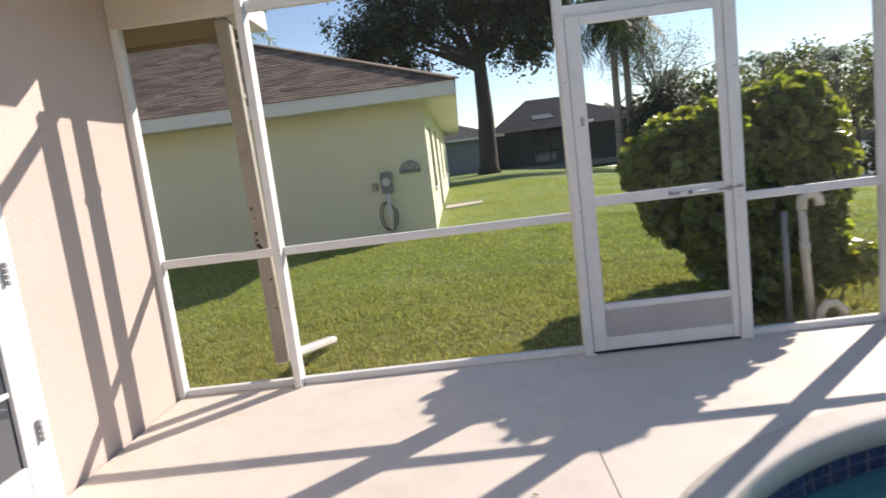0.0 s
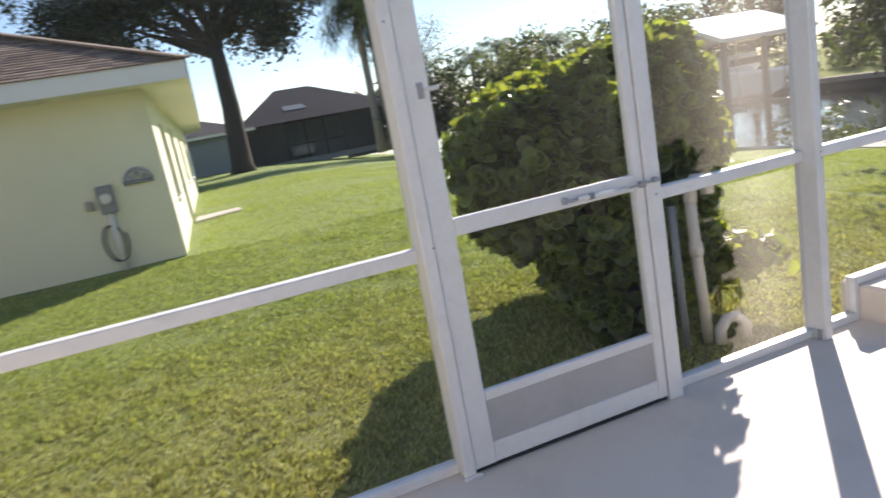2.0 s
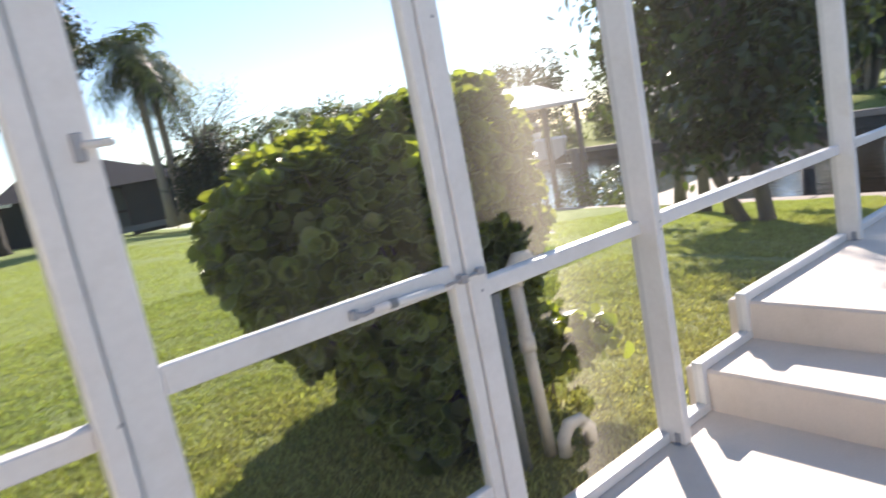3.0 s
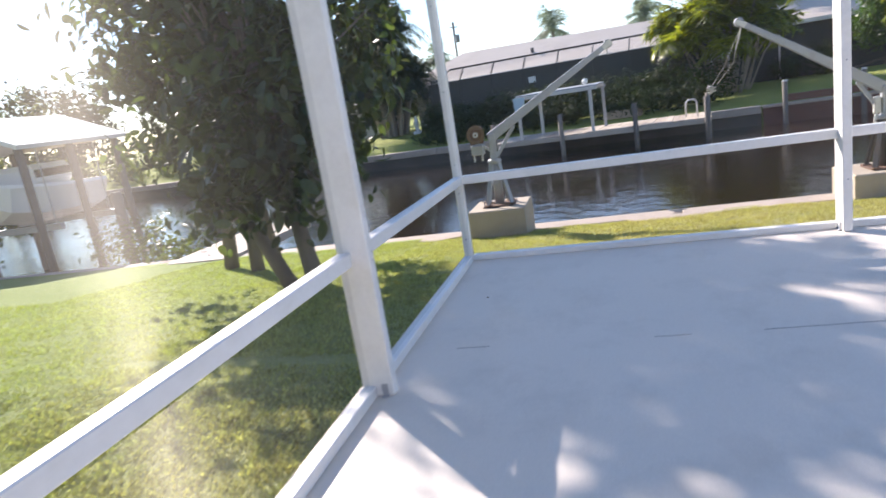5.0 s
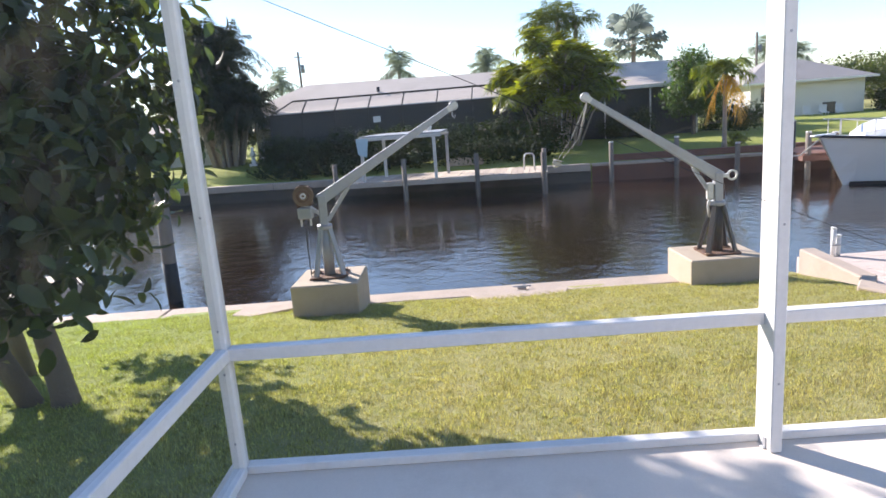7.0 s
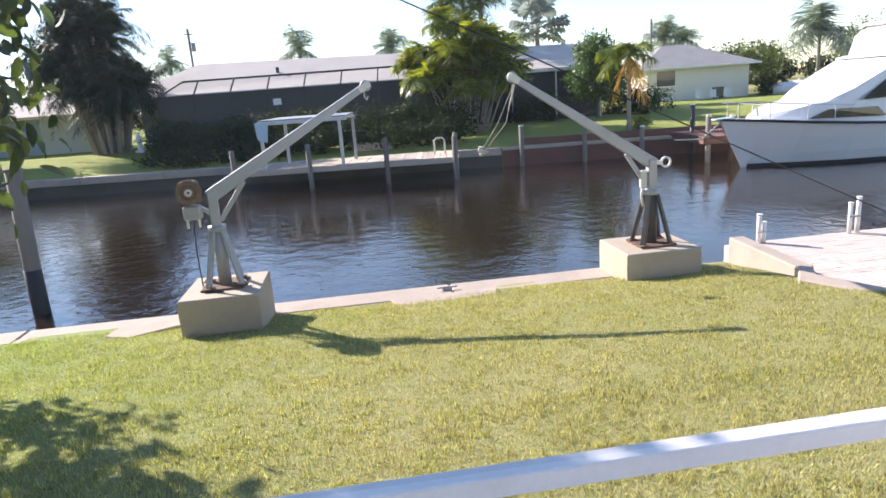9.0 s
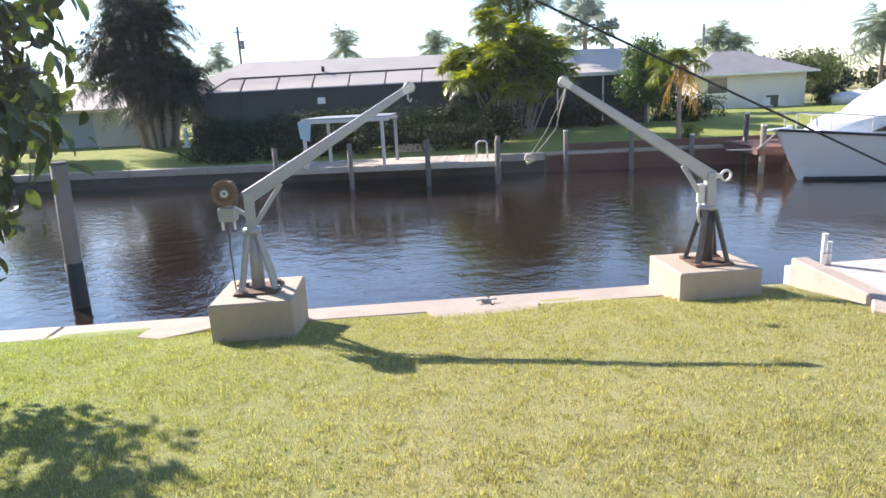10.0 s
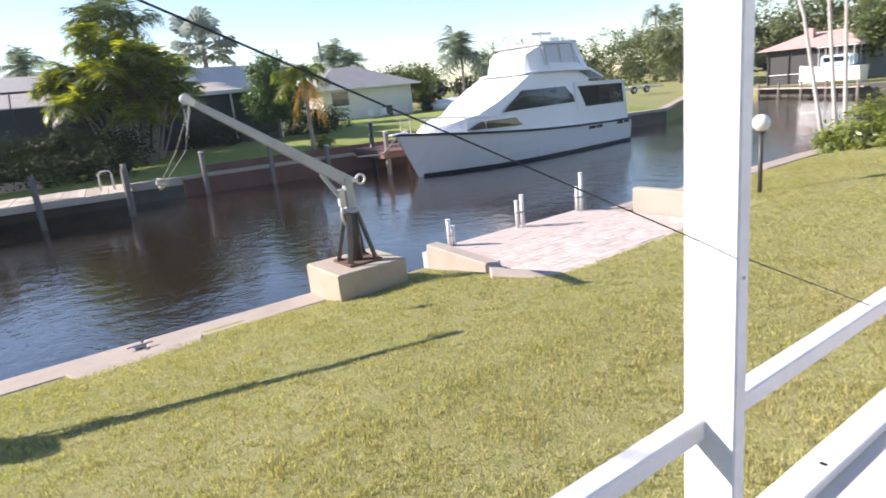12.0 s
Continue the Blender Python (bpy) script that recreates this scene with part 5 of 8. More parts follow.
for py, h, py2, h2 in ((-7.49, 0.50, -7.58, 0.36), (-9.35, 0.63, -9.20, 0.54), (-11.10, 0.80, -10.96, 0.53)):
    p = thing("dock_post", (16.88, py, -1.11), "pair of white plastic dock pipes strapped together", "dock post", "white dock posts on the landing")
    for q, hh, r in ((py, h, 0.040), (py2, h2, 0.036)):
        pipe = tube("pipe", [(16.88, q, -1.11), (16.88, q, -1.11 + hh)], r, "trim", p, seg=12)
        disc("cap", (16.88, q, -1.105 + hh), (0, 0, 1), r + 0.008, 0.03, "trim", pipe, seg=12)
    box("strap", (16.835, min(py, py2) - 0.04, -1.11 + h2 * 0.55), (16.925, max(py, py2) + 0.04, -1.11 + h2 * 0.60), "meter_grey", p, 0.008)

# globe lamp
lamp = thing("lamp_post", (14.0, -13.05, -0.95), "black garden lamp post with a white globe", "lamp post")
tube("post", [(14.0, -13.05, -1.1), (14.0, -13.05, 0.32)], 0.042, "black_steel", lamp, seg=12)
disc("fitter", (14.0, -13.05, 0.34), (0, 0, 1), 0.07, 0.05, "black_steel", lamp, seg=14)
bm = bmesh.new()
bmesh.ops.create_uvsphere(bm, u_segments=20, v_segments=14, radius=0.165, matrix=Matrix.Translation((14.0, -13.05, 0.51)))
part("globe", bm, "globe", lamp, "opal white globe", smooth=True)

# ---- neighbour's yellow house ----
NX, NY, NY2, NXL = 1.53, 7.6, 24.0, -12.6
nh = thing("neighbour_house", (NX, NY, 0), "pale yellow stucco house with brown shingle hip roof", "house")
box("wall", (NXL, NY, -0.3), (NX, NY + 0.2, 2.50), "yellow_wall", nh, 0.0)
WIN = [(9.0, 10.4, 0.85, 2.1), (11.6, 13.2, 0.15, 2.15), (15.2, 16.6, 0.9, 2.1), (18.6, 20.0, 0.9, 2.1)]
edge = NY + 0.2
for y0, y1, z0, z1 in WIN:
    box("wall", (NX - 0.2, edge, -0.3), (NX, y0, 2.50), "yellow_wall", nh, 0.0)
    box("wall", (NX - 0.2, y0, -0.3), (NX, y1, z0), "yellow_wall", nh, 0.0)
    box("wall", (NX - 0.2, y0, z1), (NX, y1, 2.50), "yellow_wall", nh, 0.0)
    win = box("window", (NX - 0.12, y0 + 0.05, z0 + 0.05), (NX - 0.11, y1 - 0.05, z1 - 0.05), "house_glass", nh, 0.0)
    bm = bmesh.new()
    for lo, hi in (((y0, z0), (y0 + 0.06, z1)), ((y1 - 0.06, z0), (y1, z1)), ((y0 + 0.06, z0), (y1 - 0.06, z0 + 0.06)), ((y0 + 0.06, z1 - 0.06), (y1 - 0.06, z1)),
                   ((y0 + 0.06, (z0 + z1) / 2 - 0.02), (y1 - 0.06, (z0 + z1) / 2 + 0.02))):
        box_into(bm, (NX - 0.13, lo[0], lo[1]), (NX - 0.07, hi[0], hi[1]), 0.0)
    part("frame", bm, "trim", win)
    box("sill", (NX - 0.1, y0 - 0.05, z0 - 0.07), (NX + 0.05, y1 + 0.05, z0), "trim", win, 0.005)
    edge = y1
box("wall", (NX - 0.2, edge, -0.3), (NX, NY2, 2.50), "yellow_wall", nh, 0.0)
box("wall", (NXL, NY2 - 0.2, -0.3), (NX - 0.2, NY2, 2.50), "yellow_wall", nh, 0.0)
box("wall", (NXL, NY + 0.2, -0.3), (NXL + 0.2, NY2 - 0.2, 2.50), "yellow_wall", nh, 0.0)
OV = 0.60
ex0, ex1, ey0, ey1 = NXL - OV, NX + OV, NY - OV, NY2 + OV
box("soffit", (ex0, ey0, 2.47), (ex1, ey1, 2.498), "cream_wall", nh, 0.0)
for lo, hi in (((ex0, ey0 - 0.03, 2.46), (ex1 + 0.03, ey0, 2.70)), ((ex1, ey0, 2.46), (ex1 + 0.03, ey1, 2.70)), ((ex0 - 0.03, ey0, 2.46), (ex0, ey1, 2.70)), ((ex0, ey1, 2.46), (ex1, ey1 + 0.03, 2.70))):
    box("fascia", lo, hi, "trim", nh, 0.004)
RUN = (ex1 - ex0 + 0.1) / 2
RXM, RZ, PITCH = (ex0 + ex1) / 2, 2.715, 0.42
bm = bmesh.new()
c = [bm.verts.new(p) for p in ((ex0 - 0.05, ey0 - 0.05, RZ - 0.02), (ex1 + 0.05, ey0 - 0.05, RZ - 0.02), (ex1 + 0.05, ey1 + 0.05, RZ - 0.02), (ex0 - 0.05, ey1 + 0.05, RZ - 0.02),
                              (RXM, ey0 - 0.05 + RUN, RZ - 0.02 + PITCH * RUN), (RXM, ey1 + 0.05 - RUN, RZ - 0.02 + PITCH * RUN))]
for f in ((0, 1, 4), (1, 2, 5, 4), (2, 3, 5), (3, 0, 4, 5), (3, 2, 1, 0)):
    bm.faces.new([c[k] for k in f])
part("roof_deck", bm, "roof_dark", nh)


def shingles():
    """Courses of three-tab shingles on the two slopes that show, each tab a thin wedge of its own."""
    vs, fs = [], []
    n = Vector((0, -PITCH, 1)).normalized()
    course, tab = 0.135, 0.30
    slope = math.sqrt(1 + PITCH ** 2)
    rows = int(RUN * slope / course)
    for r in range(rows):
        d0, d1 = r * course / slope, (r + 1.12) * course / slope
        for side in ("front", "right"):
            left, right = (ex0 - 0.05 + d0, ex1 + 0.05 - d0) if side == "front" else (ey0 - 0.05 + d0, 22.0)
            k = left - rng.uniform(0, tab)
            while k < right:
                w = tab * rng.uniform(0.8, 1.2)
                a, b = max(k + 0.004, left), min(k + w - 0.004, right)
                k += w
                if b - a < 0.03:
                    continue
                lift = 0.012 + rng.uniform(0, 0.006)
                q = []
                for t, d, h in ((a, d0, lift), (b, d0, lift), (b, d1, 0.002), (a, d1, 0.002), (a, d0, -0.004), (b, d0, -0.004)):
                    z = RZ - 0.02 + PITCH * d
                    if side == "front":
                        q.append((t, ey0 - 0.05 + d, z + h))
                    else:
                        q.append((ex1 + 0.05 - d, t, z + h))
                i = len(vs)
                vs.extend(q)
                if side == "front":
                    fs.extend([(i, i + 1, i + 2, i + 3), (i + 4, i + 5, i + 1, i)])
                else:
                    fs.extend([(i, i + 1, i + 2, i + 3), (i + 4, i + 5, i + 1, i)])
    return vs, fs


vs, fs = shingles()
tagged(raw("shingles", vs, fs, "shingle", nh, "weathered brown three-tab shingles"), kind="stuff")
for a, b in (((ex1 + 0.03, ey0 - 0.03), (RXM, ey0 - 0.05 + RUN)), ((ex0 - 0.03, ey0 - 0.03), (RXM, ey0 - 0.05 + RUN)), ((RXM, ey0 - 0.05 + RUN), (RXM, ey1 - RUN))):
    za = RZ + (PITCH * RUN if a[0] == RXM else 0.0)
    bar("ridge_cap", (a[0], a[1], za + 0.01), (b[0], b[1], RZ + PITCH * RUN + 0.01), 0.26, 0.035, "shingle", nh, bevel=0.01)

meter = thing("electric_meter", (0.68, NY, 0.1), "grey electric meter box with a conduit and black hose", "meter box")
box("case", (0.61, NY - 0.11, 0.89), (0.82, NY - 0.001, 1.28), "meter_grey", meter, 0.015)
disc("dial", (0.715, NY - 0.125, 1.10), (0, 1, 0), 0.075, 0.05, "off_white", meter, seg=16)
tube("conduit", [(0.715, NY - 0.05, 0.90), (0.715, NY - 0.05, 0.02)], 0.05, "cream_wall", meter, seg=10)
box("junction_box", (0.43, NY - 0.06, 0.97), (0.53, NY - 0.001, 1.10), "tan_metal", meter, 0.008)
pts = []
for k in range(26):
    a = 2 * math.pi * k / 12
    pts.append((0.625 + 0.13 * math.cos(a) + 0.004 * k, NY - 0.05 - 0.002 * k, 0.47 + 0.26 * math.sin(a)))
tube("hose_loop", pts, 0.011, "black_rubber", meter, "looped black hose", seg=6)
plaque = thing("wall_plaque", (1.17, NY, 1.2), "half-round decorative wall plaque with metal rim", "wall ornament")
pts = [(1.17 + 0.18 * math.cos(a), NY - 0.03, 1.26 + 0.17 * math.sin(a)) for a in np.linspace(0, math.pi, 16)]
tube("rim", pts, 0.022, "steel", plaque, seg=8)
tube("base_bar", [(0.98, NY - 0.03, 1.25), (1.36, NY - 0.03, 1.25)], 0.03, "meter_grey", plaque, seg=8)
for k in range(5):
    a = 0.5 + k * 0.53
    disc("shell", (1.17 + 0.09 * math.cos(a), NY - 0.03, 1.27 + 0.09 * math.sin(a)), (0, 1, 0), 0.04, 0.03, "off_white" if k % 2 else "steel", plaque, seg=10)
hs = prism("stepping_slab", [(1.62, 11.0), (2.55, 11.6), (2.52, 12.2), (1.62, 11.9)], 0.0, 0.24, "coping", None, bevel=0.015)
tagged(hs, "pale concrete utility slab in the grass", "slab")


# ---- plants ----
def crown_points(blobs, n, clump, per=24, shell=0.45):
    """Leaf places in uneven clumps inside a union of ellipsoids (centre, radii); also outward directions and the clump centres."""
    vol = np.array([b[1][0] * b[1][1] * b[1][2] for b in blobs]) ** 0.8
    k = max(1, n // per)
    pick = rng.choice(len(blobs), size=k, p=vol / vol.sum())
    d = rng.normal(size=(k, 3))
    d /= np.linalg.norm(d, axis=1, keepdims=True)
    r = rng.uniform(0, 1, k) ** shell
    cen = np.array([b[0] for b in blobs], float)[pick]
    rad = np.array([b[1] for b in blobs], float)[pick]
    cc = cen + d * rad * r[:, None]
    which = rng.integers(0, k, n)
    p = cc[which] + rng.normal(size=(n, 3)) * clump * rng.uniform(0.6, 1.3, (n, 1))
    out = (p - cen[which]) / rad[which]
    return p, out, cc


def tree(name, base, fork, blobs, n, leaf, size, leaf_mat, trunk_r, label, category, clump=0.35, limbs=12, limb_r=0.42, bark="bark", droop=0.0, shell=0.45, extra_trunks=(), per=24, floor=None):
    """A broadleaf tree: tapered trunk, limbs that reach into the crown, and a crown of many single leaves in clumps."""
    t = thing(name, base, label, category)
    b, f = Vector(base), Vector(fork)
    mid = (b + f) / 2 + Vector((rng.uniform(-0.1, 0.1), rng.uniform(-0.1, 0.1), 0)) * trunk_r * 3
    tube("trunk", [b - Vector((0, 0, 0.25)), b + (mid - b) * 0.12, mid, f], [trunk_r * 1.5, trunk_r * 1.08, trunk_r * 0.85, trunk_r * 0.65], bark, t, seg=12)
    for a, c, r in extra_trunks:
        a, c = Vector(a), Vector(c)
        tube("trunk", [a - Vector((0, 0, 0.2)), (a + c) / 2 + Vector((0.05, -0.04, 0.05)), c], [r * 1.3, r, r * 0.7], bark, t, seg=10)
    p, out, cc = crown_points(blobs, n, clump, per, shell)
    if floor is not None:
        keep = p[:, 2] > floor
        p, out = p[keep], out[keep]
    vs, fs = [], []
    order = rng.permutation(len(cc))[:limbs]
    for q in order:
        e = Vector(cc[q])
        m = f + (e - f) * 0.5 + Vector((0, 0, 0.12 * (e - f).length))
        s = f + (b - f) * rng.uniform(0, 0.15)
        a, g = sweep([s, m, e], [trunk_r * limb_r, trunk_r * limb_r * 0.48, trunk_r * 0.06], 6)
        off = len(vs)
        vs += a
        fs += [tuple(i + off for i in x) for x in g]
    raw("limbs", vs, fs, bark, t)
    nrm = out + rng.normal(size=out.shape) * 0.8 + np.array([0, 0, 0.7])
    ways = None
    if droop:                                    # leaves that hang from their stalks
        ways = rng.normal(size=p.shape) * (1 - droop) + np.array([0, 0, -droop])
    v, fa = scatter(*leaf, p, nrm, size * rng.uniform(0.65, 1.25, len(p)), spin=ways)
    raw_np("crown", v, fa, leaf_mat, t)
    return t


def frond_set(centre, n, length, lift=(0.1, 1.2), droop=1.0, leaflets=26, leaf_len=0.30, width=0.019, hang=0.5, azimuth=None):
    """Feather fronds round a growing point: verts and faces of ribs and leaflets."""
    V, F3, F4 = [], [], []
    c = np.array(centre, float)
    base = 0
    for k in range(n):
        az = (2 * math.pi * (k + rng.uniform(-0.35, 0.35)) / n * 2.618) if azimuth is None else azimuth[k]
        el = rng.uniform(*lift)
        L = length * rng.uniform(0.8, 1.1)
        h = np.array([math.cos(az), math.sin(az), 0.0])
        s = np.linspace(0, 1, leaflets)
        dz = np.sin(el) * s - droop * (0.35 + 0.4 * rng.random()) * s ** 2.2
        dx = np.cos(el) * s * (1 - 0.15 * s)
        pts = c + L * (dx[:, None] * h + dz[:, None] * np.array([0, 0, 1.0]))
        tang = np.gradient(pts, axis=0)
        tang /= np.linalg.norm(tang, axis=1, keepdims=True)
        side = np.array([-h[1], h[0], 0.0])
        # rib
        rw = 0.018 * L * (1 - 0.85 * s)[:, None]
        rib = np.concatenate([pts + side * rw, pts - side * rw])
        V.append(rib)
        i = np.arange(leaflets - 1)
        F4.append(base + np.stack([i, i + 1, leaflets + i + 1, leaflets + i], 1))
        base += 2 * leaflets
        prof = np.sin(np.pi * np.clip(s * 0.92 + 0.08, 0, 1)) ** 0.6
        for sg in (-1, 1):
            jit = rng.normal(size=(leaflets, 3)) * 0.20
            tip = pts + (sg * side * 0.85 + tang * 0.45 + jit) * (leaf_len * L * prof)[:, None] + np.array([0, 0, -1.0]) * (hang * leaf_len * L * prof * rng.uniform(0.6, 1.4, leaflets))[:, None]
            a, b = pts - tang * width * L * 0.5, pts + tang * width * L * 0.5
            midp = (pts + tip) / 2 + np.array([0, 0, 0.03 * L])
            V.append(np.stack([a, midp - tang * width * L * 0.45, tip, midp + tang * width * L * 0.45, b], 1).reshape(-1, 3))
            j = base + 5 * np.arange(leaflets)
            F4.append(np.stack([j, j + 1, j + 3, j + 4], 1))
            F3.append(np.stack([j + 1, j + 2, j + 3], 1))
            base += 5 * leaflets
    return np.concatenate(V), [np.concatenate(F4), np.concatenate(F3)]


def join_sets(sets):
    V, A, B, off = [], [], [], 0
    for v, (f4, f3) in sets:
        V.append(v)
        A.append(f4 + off)
        B.append(f3 + off)
        off += len(v)
    return np.concatenate(V), [np.concatenate(A), np.concatenate(B)]


def palm(base, height, trunk_r, n, length, label, leaf_mat="leaf_palm", bark="palm_bark", lean=(0, 0), droop=1.0, lift=(-0.1, 1.2), dead=0, dead_mat="leaf_yellow", hang=0.6, name="palm_tree", leaflets=26, group="", leaf_len=0.30, width=0.019):
    t = thing(name, base, label, "palm tree", group)
    b = Vector(base)
    top = b + Vector((lean[0], lean[1], height))
    tube("trunk", [b - Vector((0, 0, 0.3)), b + (top - b) * 0.1, b + (top - b) * 0.55 + Vector((-lean[0], -lean[1], 0)) * 0.12, top],
         [trunk_r * 1.5, trunk_r * 1.1, trunk_r * 0.9, trunk_r * 0.8], bark, t, seg=10)
    v, f = frond_set(top, n, length, lift, droop, leaflets, leaf_len=leaf_len, width=width, hang=hang)
    raw_np("crown", v, f, leaf_mat, t)
    if dead:
        v, f = frond_set(top - Vector((0, 0, 0.1)), dead, length * 0.85, (-0.9, -0.2), 1.0, leaflets, leaf_len=leaf_len, width=width, hang=0.9)
        raw_np("old_fronds", v, f, dead_mat, t, "drooping old fronds")
    return t


def clump_palm(base, spread, heights, n_stems, length, label, leaf_mat, category="palm clump", stem_r=0.05, fronds=8, leaflets=18, leaf_len=0.34, width=0.055, hang=0.5, lift=(0.1, 1.3), droop=1.0, tuck=0.25, name="palm_clump"):
    """Many thin stems from one root, leaning outward, each with a small crown of fronds."""
    t = thing(name, base, label, category)
    b = Vector(base)
    sets = []
    vs, fs = [], []
    for k in range(n_stems):
        az = 2.4 * k + rng.uniform(-0.3, 0.3)
        r = spread * math.sqrt((k + 0.5) / n_stems)
        h = rng.uniform(*heights) * (1 - tuck * (r / spread) ** 2)
        foot = b + Vector((math.cos(az), math.sin(az), 0)) * r * 0.42
        top = b + Vector((math.cos(az) * r, math.sin(az) * r, h))
        a, g = sweep([foot - Vector((0, 0, 0.2)), foot + (top - foot) * 0.5 + Vector((0, 0, 0.12 * h)), top], [stem_r * 1.2, stem_r, stem_r * 0.8], 7)
        off = len(vs)
        vs += a
        fs += [tuple(i + off for i in x) for x in g]
        sets.append(frond_set(top, fronds, length, lift, droop, leaflets, leaf_len=leaf_len, width=width, hang=hang))
    raw("stems", vs, fs, "palm_bark", t)
    v, f = join_sets(sets)
    raw_np("fronds", v, f, leaf_mat, t)
    return t


def bush(base, blobs, n, leaf, size, leaf_mat, label, category="shrub", clump=0.16, name="shrub", per=14, shell=0.4, twigs=10, floor=None, twig_r=0.02):
    t = thing(name, base, label, category)
    p, out, cc = crown_points(blobs, n, clump, per, shell)
    if floor is not None:
        keep = p[:, 2] > floor
        p, out = p[keep], out[keep]
    nrm = out / np.maximum(np.linalg.norm(out, axis=1, keepdims=True), 0.2) + rng.normal(size=out.shape) * 0.55 + np.array([0, 0, 0.75])
    v, fa = scatter(*leaf, p, nrm, size * rng.uniform(0.6, 1.25, len(p)))
    raw_np("leaves", v, fa, leaf_mat, t)
    vs, fs = [], []
    b = Vector(base)
    for q in rng.permutation(len(cc))[:twigs]:
        e = Vector(cc[q])
        a, g = sweep([b + Vector((rng.uniform(-0.15, 0.15), rng.uniform(-0.1, 0.1), -0.1)), b + (e - b) * 0.5 + Vector((0, 0, 0.1)), e], [twig_r, twig_r * 0.7, twig_r * 0.3], 5)
        off = len(vs)
        vs += a
        fs += [tuple(i + off for i in x) for x in g]
    raw("stems", vs, fs, "bark", t)
    return t


def rosettes(tips, ways, per, size):
    """Leaf places at shoot tips: a whorl of cupped leaves round each way, as places, normals, lengthwise ways and sizes."""
    n = len(tips)
    a = ways / np.linalg.norm(ways, axis=1, keepdims=True)
    ref = rng.normal(size=(n, 3))
    s = np.cross(ref, a)
    s /= np.linalg.norm(s, axis=1, keepdims=True)
    u = np.cross(a, s)
    P, N, D, Z = [], [], [], []
    start = rng.uniform(0, 2 * math.pi, n)
    for k in range(per):
        az = start + 2.4 * k + rng.uniform(-0.25, 0.25, n)
        el = np.clip(1.10 - 1.15 * (per - 1 - k) / per + rng.normal(size=n) * 0.18, -0.5, 1.35)
        rad = s * np.cos(az)[:, None] + u * np.sin(az)[:, None]
        d = rad * np.cos(el)[:, None] + a * np.sin(el)[:, None]
        nn = a * np.cos(el)[:, None] - rad * np.sin(el)[:, None]
        z = size * rng.uniform(0.75, 1.2, n) * (0.62 + 0.38 * (per - k) / per)
        back = a * (0.05 * k / per - 0.05)
        P.append(tips + back + d * (z * 0.55)[:, None])
        N.append(nn + rng.normal(size=(n, 3)) * 0.12)
        D.append(d)
        Z.append(z)
    return np.concatenate(P), np.concatenate(N), np.concatenate(D), np.concatenate(Z)


def rosette_shrub(base, blobs, shoots, size, filler, label, name, floor):
    """A shrub of leaf whorls on an uneven shell of ellipsoids, over a thinner inner leafage and forked stems."""
    t = thing(name, base, label, "shrub")
    cen, rad = np.array([b[0] for b in blobs], float), np.array([b[1] for b in blobs], float)
    area = (rad[:, 0] * rad[:, 1] * rad[:, 2]) ** (2 / 3)
    pick = rng.choice(len(blobs), size=shoots, p=area / area.sum())
    d = rng.normal(size=(shoots, 3))
    d /= np.linalg.norm(d, axis=1, keepdims=True)
    tips = cen[pick] + d * rad[pick] * rng.uniform(0.90, 1.05, (shoots, 1))
    deep = np.min([(((tips - c) / r) ** 2).sum(1) for c, r in zip(cen, rad)], axis=0)
    keep = (deep > 0.62) & (tips[:, 2] > floor)
    tips, out = tips[keep], (d / rad[pick])[keep]
    out /= np.linalg.norm(out, axis=1, keepdims=True)
    P, N, D, Z = rosettes(tips, out + np.array([0, 0, 0.45]) + rng.normal(size=out.shape) * 0.28, 9, size)
    ok = P[:, 2] > floor
    v, fa = scatter(*ROUND_LEAF, P[ok], N[ok], Z[ok], spin=D[ok])
    raw_np("leaves", v, fa, "leaf_round", t)
    v, fa = scatter(*LEAF_RIM, P[ok] + N[ok] * 0.002, N[ok], Z[ok], spin=D[ok])
    raw_np("leaf_rims", v, fa, "leaf_rim", t, "leaf edges coloured as if backlit")
    pick = rng.choice(len(blobs), size=filler, p=area / area.sum())
    d = rng.normal(size=(filler, 3))
    d /= np.linalg.norm(d, axis=1, keepdims=True)
    q = cen[pick] + d * rad[pick] * rng.uniform(0.35, 0.78, (filler, 1))
    q = q[q[:, 2] > floor]
    v, fa = scatter(*ROUND_LEAF, q, rng.normal(size=q.shape) + np.array([0, 0, 0.4]), size * rng.uniform(0.8, 1.25, len(q)))
    raw_np("inner_leaves", v, fa, "leaf_round", t)
    vs, fs = [], []
    b = Vector(base)
    for k in range(40):
        e = Vector(tips[rng.integers(0, len(tips))])
        foot = b + Vector((rng.uniform(-0.25, 0.25), rng.uniform(-0.15, 0.15), -0.08))
        a, g = sweep([foot, foot + (e - foot) * 0.45 + Vector((0, 0, 0.12)), e], [0.022, 0.014, 0.005], 5)
        off = len(vs)
        vs += a
        fs += [tuple(i + off for i in x) for x in g]
    raw("stems", vs, fs, "bark", t)
    return t


